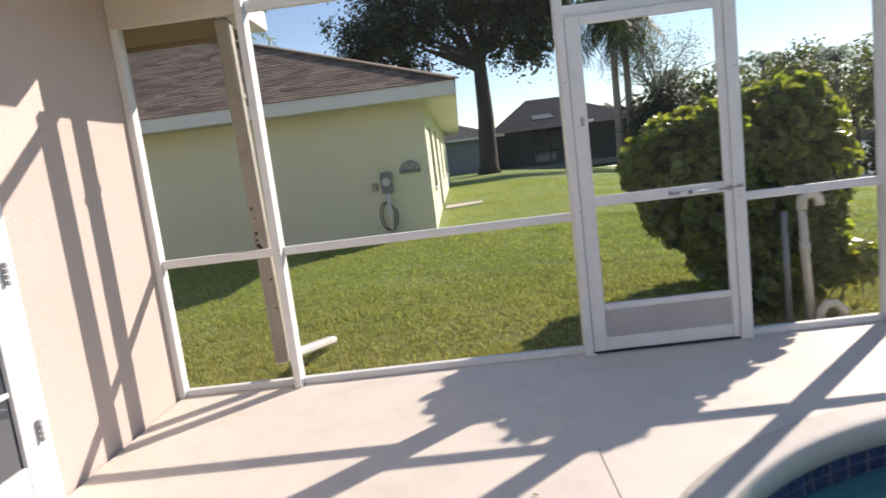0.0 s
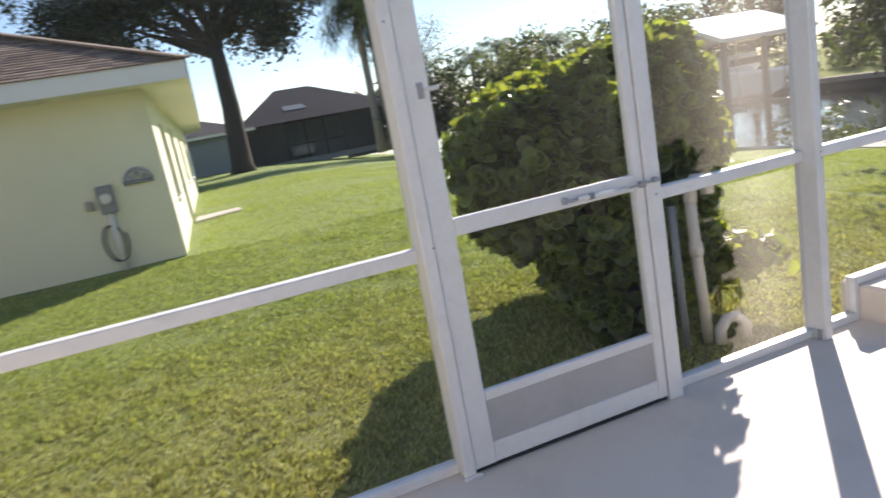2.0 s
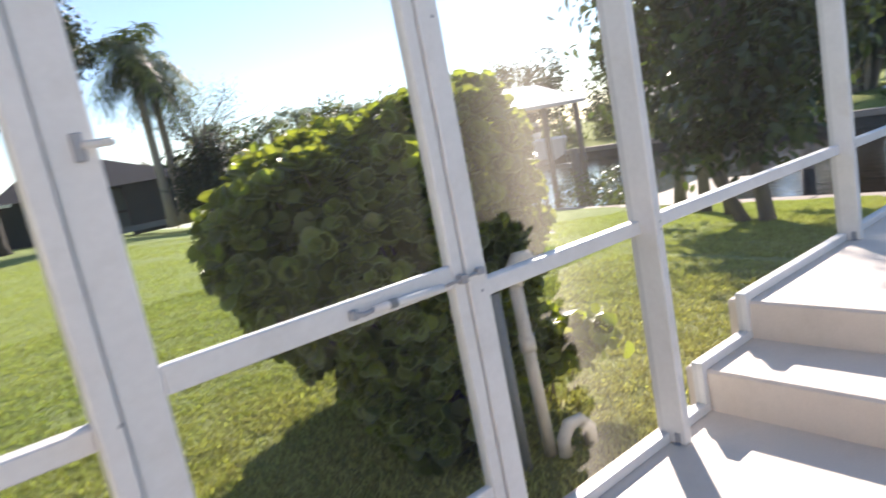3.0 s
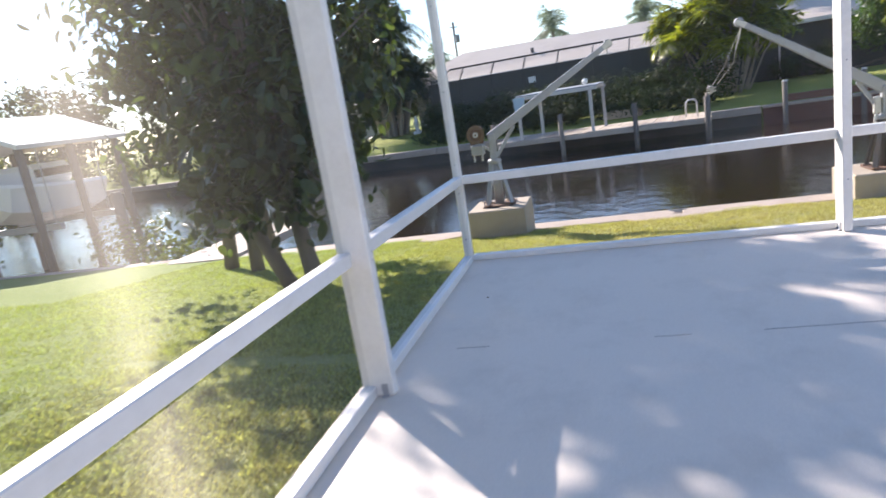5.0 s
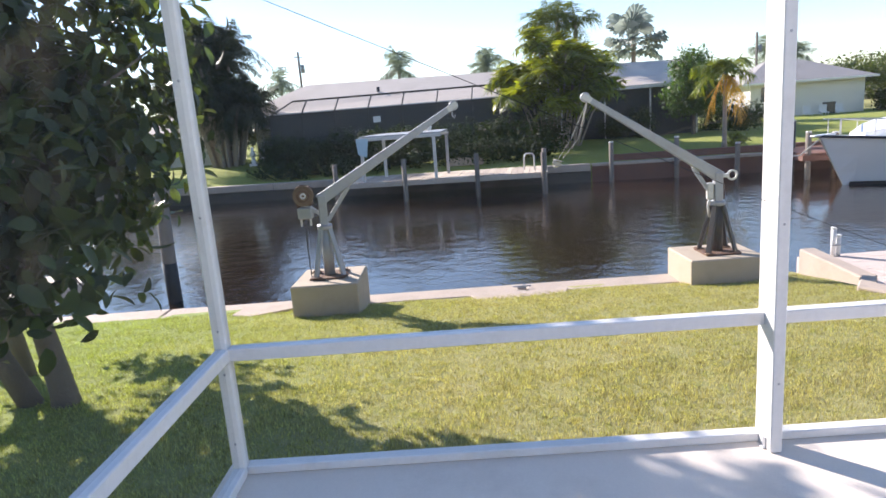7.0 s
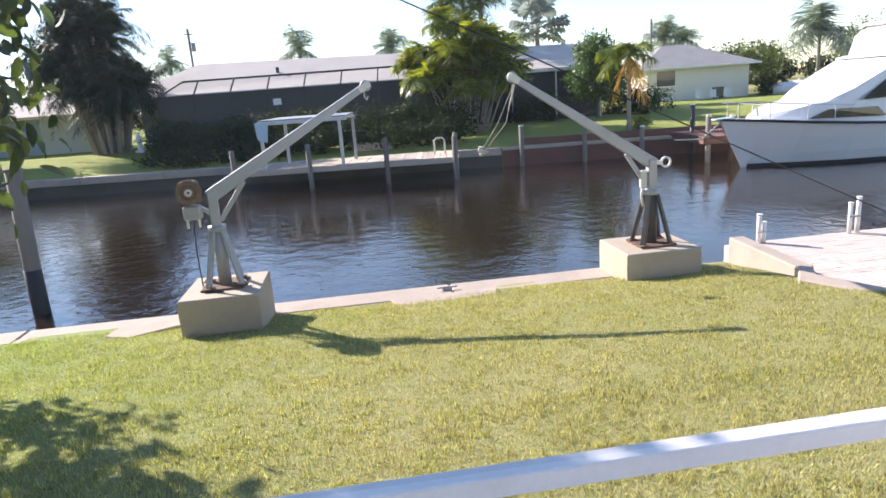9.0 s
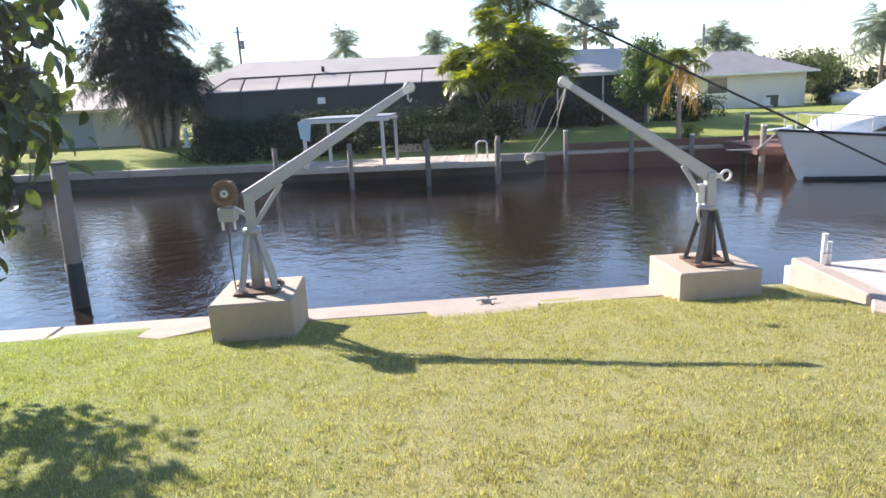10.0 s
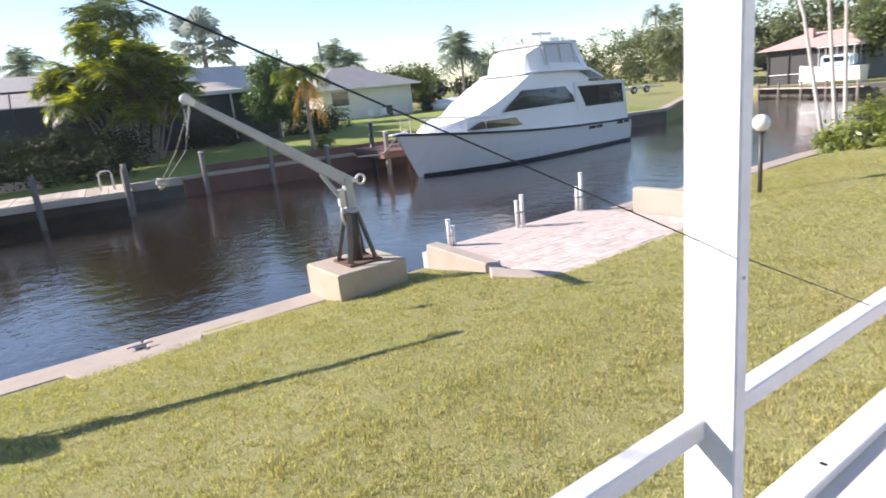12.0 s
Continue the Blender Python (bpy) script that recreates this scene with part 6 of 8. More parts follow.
# the big round-leaved bush behind the screen door
rosette_shrub((4.45, 1.2, -0.12), [((4.32, 1.20, 0.90), (0.74, 0.55, 0.62)), ((4.70, 1.22, 0.98), (0.46, 0.55, 0.66)), ((3.86, 1.18, 1.10), (0.42, 0.40, 0.40)),
                          ((4.42, 1.15, 0.30), (0.50, 0.40, 0.40)), ((4.72, 1.15, 0.40), (0.40, 0.40, 0.42)), ((4.45, 1.45, 0.9), (0.75, 0.55, 0.68)), ((4.85, 1.70, 0.95), (0.46, 0.45, 0.62)), ((4.18, 1.95, 0.72), (0.40, 0.40, 0.46)), ((4.58, 2.2, 0.70), (0.45, 0.42, 0.50)),
                          ((4.60, 0.80, 1.28), (0.28, 0.24, 0.38)), ((4.42, 0.90, 1.24), (0.36, 0.28, 0.36)), ((4.0, 1.25, 1.14), (0.40, 0.40, 0.36)), ((4.6, 1.3, 1.22), (0.5, 0.4, 0.36)),
                          ((4.34, 0.90, 0.12), (0.36, 0.24, 0.28)), ((4.22, 1.0, 0.42), (0.26, 0.26, 0.30)), ((4.70, 0.98, 0.80), (0.24, 0.26, 0.36)), ((4.80, 1.0, 0.14), (0.18, 0.20, 0.24))],
              3000, 0.098, 3000, "dense shrub of round leathery leaves, tips lit yellow", "round_leaf_shrub", -0.08)
# low sprig beside it
bush((4.95, 0.95, -0.12), [((4.95, 0.78, 0.14), (0.14, 0.10, 0.18)), ((5.14, 0.74, 0.25), (0.18, 0.10, 0.10))], 230, ROUND_LEAF, 0.085, "leaf_areca",
     "small leafy sprig beside the pipes", "shrub", clump=0.05, name="sprig", per=8, twigs=6, twig_r=0.007, floor=-0.08)
pipes = thing("pump_pipes", (4.5, 0.55, -0.12), "dirty white and grey plastic pump pipes with bends", "pipes")
tube("riser", [(4.50, 0.50, -0.15), (4.475, 0.50, 0.35), (4.462, 0.50, 0.72)], 0.030, "pvc", pipes, seg=12)
tube("bend", [(4.462, 0.50, 0.70), (4.468, 0.50, 0.775), (4.50, 0.50, 0.81), (4.555, 0.505, 0.805), (4.585, 0.505, 0.765), (4.587, 0.505, 0.72)], 0.036, "pvc", pipes, "white elbow", seg=12)
tube("grey_riser", [(4.345, 0.50, -0.15), (4.338, 0.50, 0.70)], 0.022, "meter_grey", pipes, "grey conduit", seg=10)
tube("floor_bend", [(4.53, 0.44, -0.14), (4.53, 0.44, -0.04), (4.57, 0.43, 0.02), (4.63, 0.42, 0.02), (4.675, 0.41, -0.03), (4.68, 0.41, -0.14)], 0.032, "pvc", pipes, "dirty white sweep bend", seg=12)
tube("coupling", [(4.473, 0.50, 0.40), (4.471, 0.50, 0.47)], 0.037, "pvc", pipes, seg=12)

# the tree by the canal that shades the raised deck
tree("canal_tree", (11.45, 2.72, -0.52), (11.42, 2.92, 1.0),
     [((12.36, 3.62, 3.00), (1.9, 1.7, 1.6)), ((13.2, 4.95, 2.70), (1.6, 1.5, 1.8)), ((11.76, 2.62, 2.00), (1.3, 1.0, 1.2)), ((12.66, 4.32, 4.60), (1.5, 1.4, 1.1)),
      # The blob at x 15.4 is unseen, added to shade the lawn.
      ((12.60, 3.20, 1.10), (0.9, 0.8, 0.5)), ((12.90, 2.95, 2.35), (0.6, 0.5, 0.6)), ((11.36, 3.42, 1.40), (0.9, 0.9, 0.9)), ((11.2, 0.75, 2.35), (0.26, 0.20, 0.24)), ((15.4, 5.1, 2.0), (0.6, 0.6, 0.75)), ((12.50, 1.60, 2.80), (0.32, 0.22, 0.26)), ((12.85, 2.05, 2.55), (0.28, 0.2, 0.22)),
      ((12.20, 2.35, 1.70), (0.9, 0.7, 0.9)), ((10.70, 2.10, 1.50), (0.65, 0.5, 0.75)), ((10.55, 1.75, 0.70), (0.36, 0.30, 0.45)), ((10.9, 2.5, 0.75), (0.5, 0.5, 0.5)), ((11.0, 3.35, 0.55), (0.42, 0.42, 0.45)), ((10.9, 2.0, 0.5), (0.22, 0.2, 0.36)), ((10.50, 2.70, 1.30), (0.6, 0.6, 0.6))],
     11500, BROAD_LEAF, 0.19, "leaf_mango", 0.105, "leafy dark green tree with several grey trunks by the canal", "tree", clump=0.19, limbs=46, shell=0.5, droop=0.6,
     extra_trunks=(((11.50, 3.02, -0.52), (11.75, 4.1, 0.7), 0.085), ((12.6, 3.85, -0.7), (12.1, 3.9, 1.3), 0.07), ((13.3, 4.7, -0.75), (13.4, 4.8, 1.4), 0.09), ((13.9, 5.6, -0.8), (13.9, 5.4, 1.5), 0.10)),
     per=32, floor=0.0)

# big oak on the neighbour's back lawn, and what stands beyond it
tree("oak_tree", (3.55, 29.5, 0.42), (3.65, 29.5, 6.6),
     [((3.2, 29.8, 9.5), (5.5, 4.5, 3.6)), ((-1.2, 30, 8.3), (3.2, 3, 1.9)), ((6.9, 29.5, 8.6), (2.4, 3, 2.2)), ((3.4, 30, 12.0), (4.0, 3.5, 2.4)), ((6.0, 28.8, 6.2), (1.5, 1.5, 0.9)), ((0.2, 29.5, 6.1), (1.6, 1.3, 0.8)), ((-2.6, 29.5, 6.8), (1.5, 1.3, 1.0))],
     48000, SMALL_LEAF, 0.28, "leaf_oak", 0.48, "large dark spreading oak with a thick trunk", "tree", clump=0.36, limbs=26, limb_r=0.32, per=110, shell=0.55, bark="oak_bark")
palm((10.9, 31, 0.3), 8.2, 0.2, 26, 3.2, "tall palm with a skirt of hanging fronds", "leaf_palm", droop=1.3, dead=22, dead_mat="leaf_hedge", lift=(-0.4, 1.2))
palm((11.7, 31.6, 0.3), 7.6, 0.2, 16, 3.0, "tall palm with a skirt of hanging fronds", "leaf_fan", droop=1.3, dead=12, dead_mat="leaf_hedge", lift=(-0.2, 1.2))
for x, y, h in ((-14.0, 31.0, 10.2), (-9.0, 30.5, 9.9), (-12.0, 34.0, 9.0)):
    palm((x, y, 0.4), h, 0.18, 24, 2.8, "tall palm behind the neighbour's roof", "leaf_palm", droop=1.0, lift=(-0.3, 1.3), hang=0.35)
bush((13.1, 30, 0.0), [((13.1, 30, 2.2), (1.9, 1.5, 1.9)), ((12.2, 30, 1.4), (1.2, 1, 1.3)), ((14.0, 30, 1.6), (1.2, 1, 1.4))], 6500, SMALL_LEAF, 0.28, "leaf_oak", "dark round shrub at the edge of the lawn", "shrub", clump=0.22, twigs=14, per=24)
tw = thing("bare_tree", (13.5, 32, 0.0), "thin half-bare tree with fine twigs", "tree")
vs, fs = [], []
for k in range(26):
    d = rng.normal(size=3)
    d /= np.linalg.norm(d)
    e = Vector((13.5, 32, 5.2)) + Vector((d[0] * 2.6, d[1] * 2.6, d[2] * 1.7)) * rng.uniform(0.55, 1.0)
    s = Vector((13.5, 32, rng.uniform(2.0, 3.4)))
    m = (s + e) / 2 + Vector((rng.uniform(-0.4, 0.4), rng.uniform(-0.4, 0.4), 0.4))
    lines = [([s, m, e], [0.05, 0.03, 0.012])]
    for j in range(9):                           # fine forked twigs along each limb
        f = rng.uniform(0.3, 1.0)
        o = m + (e - m) * f if f > 0.5 else s + (m - s) * (f * 2)
        w = Vector(rng.normal(size=3)) * 0.45 + (e - s).normalized() * 0.35 + Vector((0, 0, 0.15))
        lines.append(([o, o + w * 0.6 + Vector(rng.normal(size=3)) * 0.08, o + w], [0.016, 0.012, 0.007]))
    for pts, rad in lines:
        a, g = sweep(pts, rad, 4)
        off = len(vs)
        vs += a
        fs += [tuple(i + off for i in x) for x in g]
raw("twigs", vs, fs, "twig", tw)
tube("trunk", [(13.5, 32, -0.2), (13.55, 32, 1.6), (13.5, 32, 3.4)], [0.2, 0.16, 0.1], "twig", tw)
p, out, cc = crown_points([((13.5, 32, 5.4), (3.2, 3.2, 1.8))], 2600, 0.25, 8)
v, fa = scatter(*SMALL_LEAF, p, rng.normal(size=p.shape), 0.13 * rng.uniform(0.6, 1.2, len(p)))
raw_np("leaves", v, fa, "leaf_fan", tw)

# grey house with a dark screened lanai, far over the lawn
h3 = thing("grey_house", (4, 36, 0.4), "dark grey house with a screened pool lanai", "house")
box("wall", (-3.0, 35.2, 0.2), (4.3, 44, 2.55), "grey_wall", h3, 0.0)
box("wall", (4.3, 40.5, 0.2), (13.4, 44, 2.6), "grey_wall", h3, 0.0)
for pts in (((-3.6, 34.6, 2.55), (4.9, 34.6, 2.55), (4.9, 45, 2.55), (-3.6, 45, 2.55), (0.5, 39.6, 3.7), (2.0, 39.6, 3.7)),
            ((3.9, 35.9, 2.6), (14.0, 35.9, 2.6), (14.0, 45, 2.6), (3.9, 45, 2.6), (7.0, 40.2, 4.75), (9.2, 40.2, 4.75))):
    bm = bmesh.new()
    c = [bm.verts.new(p) for p in pts]
    for f in ((0, 1, 5, 4), (1, 2, 5), (2, 3, 4, 5), (3, 0, 4), (3, 2, 1, 0)):
        bm.faces.new([c[k] for k in f])
    part("roof", bm, "roof_dark", h3)
box("fascia", (-3.6, 34.52, 2.42), (4.9, 34.6, 2.56), "trim", h3, 0.0)
plate("skylight", [(7.0, 37.2, 3.27), (8.4, 37.2, 3.27), (8.2, 37.8, 3.56), (7.0, 37.8, 3.56)], 0.03, "meter_grey", h3)
for k in range(9):
    x = 4.4 + k * 1.15
    box("lanai_post", (x - 0.04, 36.4, -0.2), (x + 0.04, 36.5, 2.7), "bronze", h3, 0.0)
    if k < 8:
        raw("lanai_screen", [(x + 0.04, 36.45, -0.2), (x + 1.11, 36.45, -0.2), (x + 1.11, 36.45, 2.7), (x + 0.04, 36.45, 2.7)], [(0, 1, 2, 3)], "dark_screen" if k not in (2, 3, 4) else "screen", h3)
box("kick_plate", (4.4, 36.36, 0.0), (13.6, 36.39, 0.32), "meter_grey", h3, 0.0)
box("lanai_rail", (4.4, 36.38, 1.15), (13.6, 36.46, 1.23), "bronze", h3, 0.0)
box("lanai_rail", (4.4, 36.38, 2.62), (13.6, 36.50, 2.70), "bronze", h3, 0.0)
box("pool_slide", (7.0, 37.5, 0.5), (8.4, 38.3, 1.1), "canvas", h3, 0.15, "pale cover on the lanai")

# boathouse beyond the tree, on its own dock
bh = thing("boathouse", (22.0, 15.0, -1.5), "white roofed boathouse on timber piles with a boat", "boathouse")
plate("roof", [(19.5, 14.0, 1.72), (23.6, 14.0, 1.72), (23.6, 16.4, 2.65), (19.5, 16.4, 2.65)], 0.12, "canvas", bh)
plate("roof", [(19.5, 18.8, 1.72), (19.5, 16.4, 2.65), (23.6, 16.4, 2.65), (23.6, 18.8, 1.72)], 0.12, "canvas", bh)
raw("gable", [(23.5, 14.1, 1.68), (23.5, 18.7, 1.68), (23.5, 16.4, 2.58)], [(0, 1, 2)], "wood_pale", bh)
for x in (19.8, 21.5, 23.3):
    for y in (14.3, 18.5):
        tube("pile", [(x, y, -4.3), (x, y, 1.7)], 0.11, "wood_grey", bh, seg=8)
bm = bmesh.new()
rings = []
for x, w, zk, zs in ((23.3, 1.15, -0.50, 0.55), (22.2, 1.25, -0.52, 0.58), (21.0, 1.2, -0.48, 0.66), (20.1, 0.8, -0.30, 0.78), (19.5, 0.12, 0.10, 0.90)):
    rings.append([bm.verts.new((x, 16.1 + q * w, z)) for q, z in ((0, zk), (-0.75, zk + 0.30), (-1, zs - 0.10), (-0.96, zs), (0.96, zs), (1, zs - 0.10), (0.75, zk + 0.30))])
for r0, r1 in zip(rings, rings[1:]):
    for q in range(7):
        bm.faces.new((r0[q], r1[q], r1[(q + 1) % 7], r0[(q + 1) % 7]))
bm.faces.new(rings[0])
bm.faces.new(rings[-1][::-1])
part("boat_hull", bm, "gelcoat", bh, "white boat on the lift")
bm = bmesh.new()
box_into(bm, (20.9, 15.35, 0.58), (22.5, 16.85, 1.25), 0.15)
part("boat_cabin", bm, "canvas", bh, "white cabin of the boat")
box("cabin_window", (21.05, 15.33, 0.85), (22.35, 15.36, 1.08), "dark_glass", bh, 0.0)
for x in (20.6, 22.7):
    bar("lift_beam", (x, 14.4, -0.60), (x, 18.4, -0.60), 0.14, 0.18, "steel", bh, bevel=0.0)
    for y in (14.6, 18.2):
        tube("lift_cable", [(x, y, -0.52), (x, y, 1.72)], 0.02, "steel", bh, seg=6)
for ob in bh.children:
    ob.matrix_basis = pose(-1.5, 0, 0.3) @ ob.matrix_basis
dk = box("side_dock", (15.9, 7.0, -1.25), (19.8, 8.6, -1.05), "wood_pale", None, 0.01)
tagged(dk, "sun-bleached timber dock at the neighbour's seawall", "dock")
tp = thing("mooring_pile", (20.5, 13.6, WATER_Z), "round timber mooring pile", "pile")
tube("shaft", [(20.5, 13.6, -4.2), (20.5, 13.6, 0.35)], 0.16, "wood_grey", tp, seg=12)
bush((18.3, 10.5, -1.6), [((17.4, 9.6, -0.9), (0.9, 0.9, 0.5)), ((18.4, 11.4, -0.8), (1.0, 1.2, 0.6))], 900, SMALL_LEAF, 0.2, "leaf_palm", "straggly mangrove shrubs at the water's edge", "shrub", clump=0.16)
bush((22, 23, -1.4), [((19.5, 22.5, -0.2), (1.8, 1.2, 1.3)), ((22.5, 23.0, -0.1), (2.0, 1.2, 1.5)), ((25.5, 23.5, 0.0), (2.0, 1.2, 1.4))], 2400, SMALL_LEAF, 0.3, "leaf_hedge", "dark waterside shrubs behind the boathouse", "shrub", clump=0.25, per=24)
for k, (x, y, h, r) in enumerate(((24, 27, 5.2, 3.0), (30, 34, 6.0, 3.6), (21, 36, 5.6, 3.2), (36, 30, 6.4, 3.4), (17, 40, 5.2, 3.0), (27, 44, 6.6, 3.6), (42, 40, 7.5, 4.0), (48, 30, 7.0, 4.0), (34, 48, 7.0, 4.2))):
    tree("shore_tree", (x, y, -1.4), (x, y, 2.0), [((x, y, h * 0.55), (r, r, h * 0.42)), ((x + 1.5, y - 1, h * 0.7), (r * 0.6, r * 0.6, h * 0.3)), ((x - 1.4, y, h * 0.4), (r * 0.6, r * 0.6, h * 0.3))],
         2600, SMALL_LEAF, 0.42, "leaf_oak" if k % 2 else "leaf_far", 0.2, "dense green tree on the far shore", "tree", clump=0.35, limbs=8)
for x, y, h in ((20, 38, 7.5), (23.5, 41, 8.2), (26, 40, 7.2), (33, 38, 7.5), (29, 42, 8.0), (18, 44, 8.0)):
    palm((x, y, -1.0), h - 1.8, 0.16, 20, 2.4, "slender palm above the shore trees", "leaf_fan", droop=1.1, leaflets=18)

# ---- grass blades where the camera stands close ----
def grass(name, regions, density, label):
    P = []                                       # the neighbour's side is mown a little higher
    for x0, x1, y0, y1, k in regions:
        n = int((x1 - x0) * (y1 - y0) * density * k)
        P.append(np.stack([rng.uniform(x0, x1, n), rng.uniform(y0, y1, n)], 1))
    P = np.concatenate(P)
    z = np.array([ground_z(x, y) for x, y in P])
    keep = np.array([noise.noise((x * 1.6, y * 1.6, 9)) > -0.8 for x, y in P])
    P, z = P[keep], z[keep]
    n = len(P)
    V = []
    tall = np.array([0.72 + 1.0 * max(0.0, 0.45 + 0.7 * noise.noise((x * 2.6, y * 2.6, 4)) + 0.8 * noise.noise((x * 8.5, y * 8.5, 6))) for x, y in P])
    coarse = np.where((P[:, 1] > 0) & (P[:, 0] < 8) & (P[:, 1] < 7.4), 1.0, 0.0)      # broad runners on the side lawn
    for b in range(4):
        az = rng.uniform(0, 2 * math.pi, n)
        h = rng.uniform(0.012, 0.032, n) * tall
        w = rng.uniform(0.0025, 0.005, n) * (1 + 0.9 * coarse)
        lean = rng.uniform(0.2, 1.1, n) * h + coarse * rng.uniform(0.0, 0.035, n)
        o = P + rng.normal(size=(n, 2)) * 0.02
        d = np.stack([np.cos(az), np.sin(az)], 1)
        s = np.stack([-np.sin(az), np.cos(az)], 1)
        q = np.zeros((n, 3, 3))
        q[:, 0, :2], q[:, 1, :2], q[:, 2, :2] = o + s * w[:, None], o - s * w[:, None], o + d * lean[:, None]
        q[:, 0, 2] = q[:, 1, 2] = z - 0.008
        q[:, 2, 2] = z + h
        V.append(q.reshape(-1, 3))
    V = np.concatenate(V)
    f = np.arange(len(V)).reshape(-1, 3)
    tagged(raw_np(name, V, [f], "blade"), label, "grass", kind="stuff")


grass("grass", [(-0.6, 4.6, 0.12, 3.2, 1.3), (-4.5, -0.6, 0.12, 3.2, 0.7), (-4.5, 5.8, 3.2, 7.4, 0.7), (4.6, 8.4, 0.12, 3.0, 1.0), (8.62, 11.5, -8.0, 3.0, 1.2), (11.5, 15.9, -6.3, 4.0, 0.8), (11.5, 13.6, -20, -6.3, 0.7), (8.62, 11.5, -20, -8.0, 0.7), (13.6, 15.9, -20, -11.8, 0.7), (1.7, 7.0, 7.4, 12, 0.35), (1.7, 9.0, 12, 21, 0.2), (7.0, 11.5, 7.4, 12, 0.25), (5.8, 11.5, 3.0, 7.4, 0.45), (11.5, 15.9, 4.0, 7.0, 0.5)],
      1150, "short mown grass blades, green and straw coloured")


# ---- far bank: houses, hedge, dock, palms ----
def wall_far(name, u0, u1, v, z0, z1, material, parent, thick=0.2):
    return far_box(name, u0, u1, v, v + thick, z0, z1, material, parent)


lh = thing("long_house", far(-2, 11, -0.8), "long pale-roofed house behind a dark screened lanai", "house")
wall_far("wall", -15.6, 16.4, 12.0, -1.0, 2.6, "trim", lh)
far_box("end_wall", -15.6, -15.4, 12.2, 20.0, -1.0, 2.6, "trim", lh)
bm = bmesh.new()
EAV, RDG = 2.62, 4.75
c = [bm.verts.new(far(u, v, z)) for u, v, z in ((-16.9, 10.9, EAV), (17.0, 10.9, EAV), (17.0, 21.5, EAV), (-16.9, 21.5, EAV), (-12.6, 16.2, RDG + 0.15), (16.2, 16.2, RDG - 0.35))]
for f in ((0, 1, 5, 4), (1, 2, 5), (2, 3, 4, 5), (3, 0, 4), (3, 2, 1, 0)):
    bm.faces.new([c[k] for k in f])
part("roof", bm, "roof_pale", lh)
far_box("fascia", -16.95, 17.05, 10.84, 10.92, EAV - 0.2, EAV + 0.02, "trim", lh)
tube("roof_vent", [far(-6.2, 14.0, 3.75), far(-6.2, 14.0, 4.15)], 0.12, "roof_dark", lh, seg=8)
# Dark sheet in place of the shade under the porch eave.
far_box("porch_screen", 7.4, 16.3, 11.2, 11.24, -0.9, 2.4, "dark_screen", lh, "dark porch front")
for u in (7.4, 10.3, 13.3, 16.3):
    bar("porch_post", far(u, 11.16, -0.9), far(u, 11.16, 2.42), 0.1, 0.1, "trim", lh, bevel=0.0, upward=FB)
# mansard lanai: upright dark screens, a sloped upper band of framed panels
L0, L1, LF, LZ, LT = -12.6, 6.2, 8.0, 2.42, 3.38
lan = thing("lanai_enclosure", far(-3, LF, -0.8), "bronze-framed dark screened lanai with a mansard top", "screen enclosure")
n = 8
for k in range(n + 1):
    u = L0 + (L1 - L0) * k / n
    bar("lanai_post", far(u, LF, -0.9), far(u, LF, LZ), 0.07, 0.07, "bronze", lan, bevel=0.0, upward=FB)
    inner = far(u, LF + 1.3, LT) if 0 < k < n else far(u + (1.3 if k == 0 else -1.3), LF + 1.3, LT)
    bar("lanai_rafter", far(u, LF, LZ), inner, 0.07, 0.09, "bronze", lan, bevel=0.0)
    if k < n:
        u2 = L0 + (L1 - L0) * (k + 1) / n
        a, b2 = far(u + 0.04, LF + 0.01, -0.9), far(u2 - 0.04, LF + 0.01, -0.9)
        raw("lanai_screen", [a, b2, (b2.x, b2.y, LZ + FAR_UP), (a.x, a.y, LZ + FAR_UP)], [(0, 1, 2, 3)], "dark_screen", lan)
        i0 = far(u + (1.3 if k == 0 else 0.04), LF + 1.3, LT)
        i1 = far(u2 - (1.3 if k == n - 1 else 0.04), LF + 1.3, LT)
        raw("mansard_screen", [far(u + 0.04, LF, LZ), far(u2 - 0.04, LF, LZ), i1, i0], [(0, 1, 2, 3)], "screen", lan)
bar("lanai_beam", far(L0, LF, LZ), far(L1, LF, LZ), 0.09, 0.14, "bronze", lan, bevel=0.0)
bar("lanai_beam", far(L0 + 1.3, LF + 1.3, LT), far(L1 - 1.3, LF + 1.3, LT), 0.09, 0.12, "bronze", lan, bevel=0.0)
bar("lanai_beam", far(L0, LF - 0.02, 0.2), far(L1, LF - 0.02, 0.2), 0.05, 0.07, "bronze", lan, bevel=0.0)
far_box("lanai_side", L0 - 0.02, L0 + 0.02, LF, 11.8, -0.9, LZ, "dark_screen", lan)
far_box("lanai_side", L1 - 0.02, L1 + 0.02, LF, 11.8, -0.9, LZ, "dark_screen", lan)
far_box("lanai_sign", -5.2, -4.7, LF - 0.03, LF - 0.01, 1.5, 1.9, "trim", lan)
# clipped hedge in front of it
blobs = [(tuple(far(u, 3.6 + 0.3 * math.sin(u), 0.05)), (0.85, 0.75, 1.15 + 0.12 * math.sin(u * 1.7))) for u in np.arange(-10.9, 7.4, 0.75)]
# Low front rows darken the strip where the lawn lies in shade.
blobs += [(tuple(far(u, 1.35 + 0.3 * math.sin(1.7 * u), -0.95)), (0.75, 0.7, 0.55 + 0.12 * math.sin(u * 2.3))) for u in np.arange(-10.6, -4.6, 0.8)]
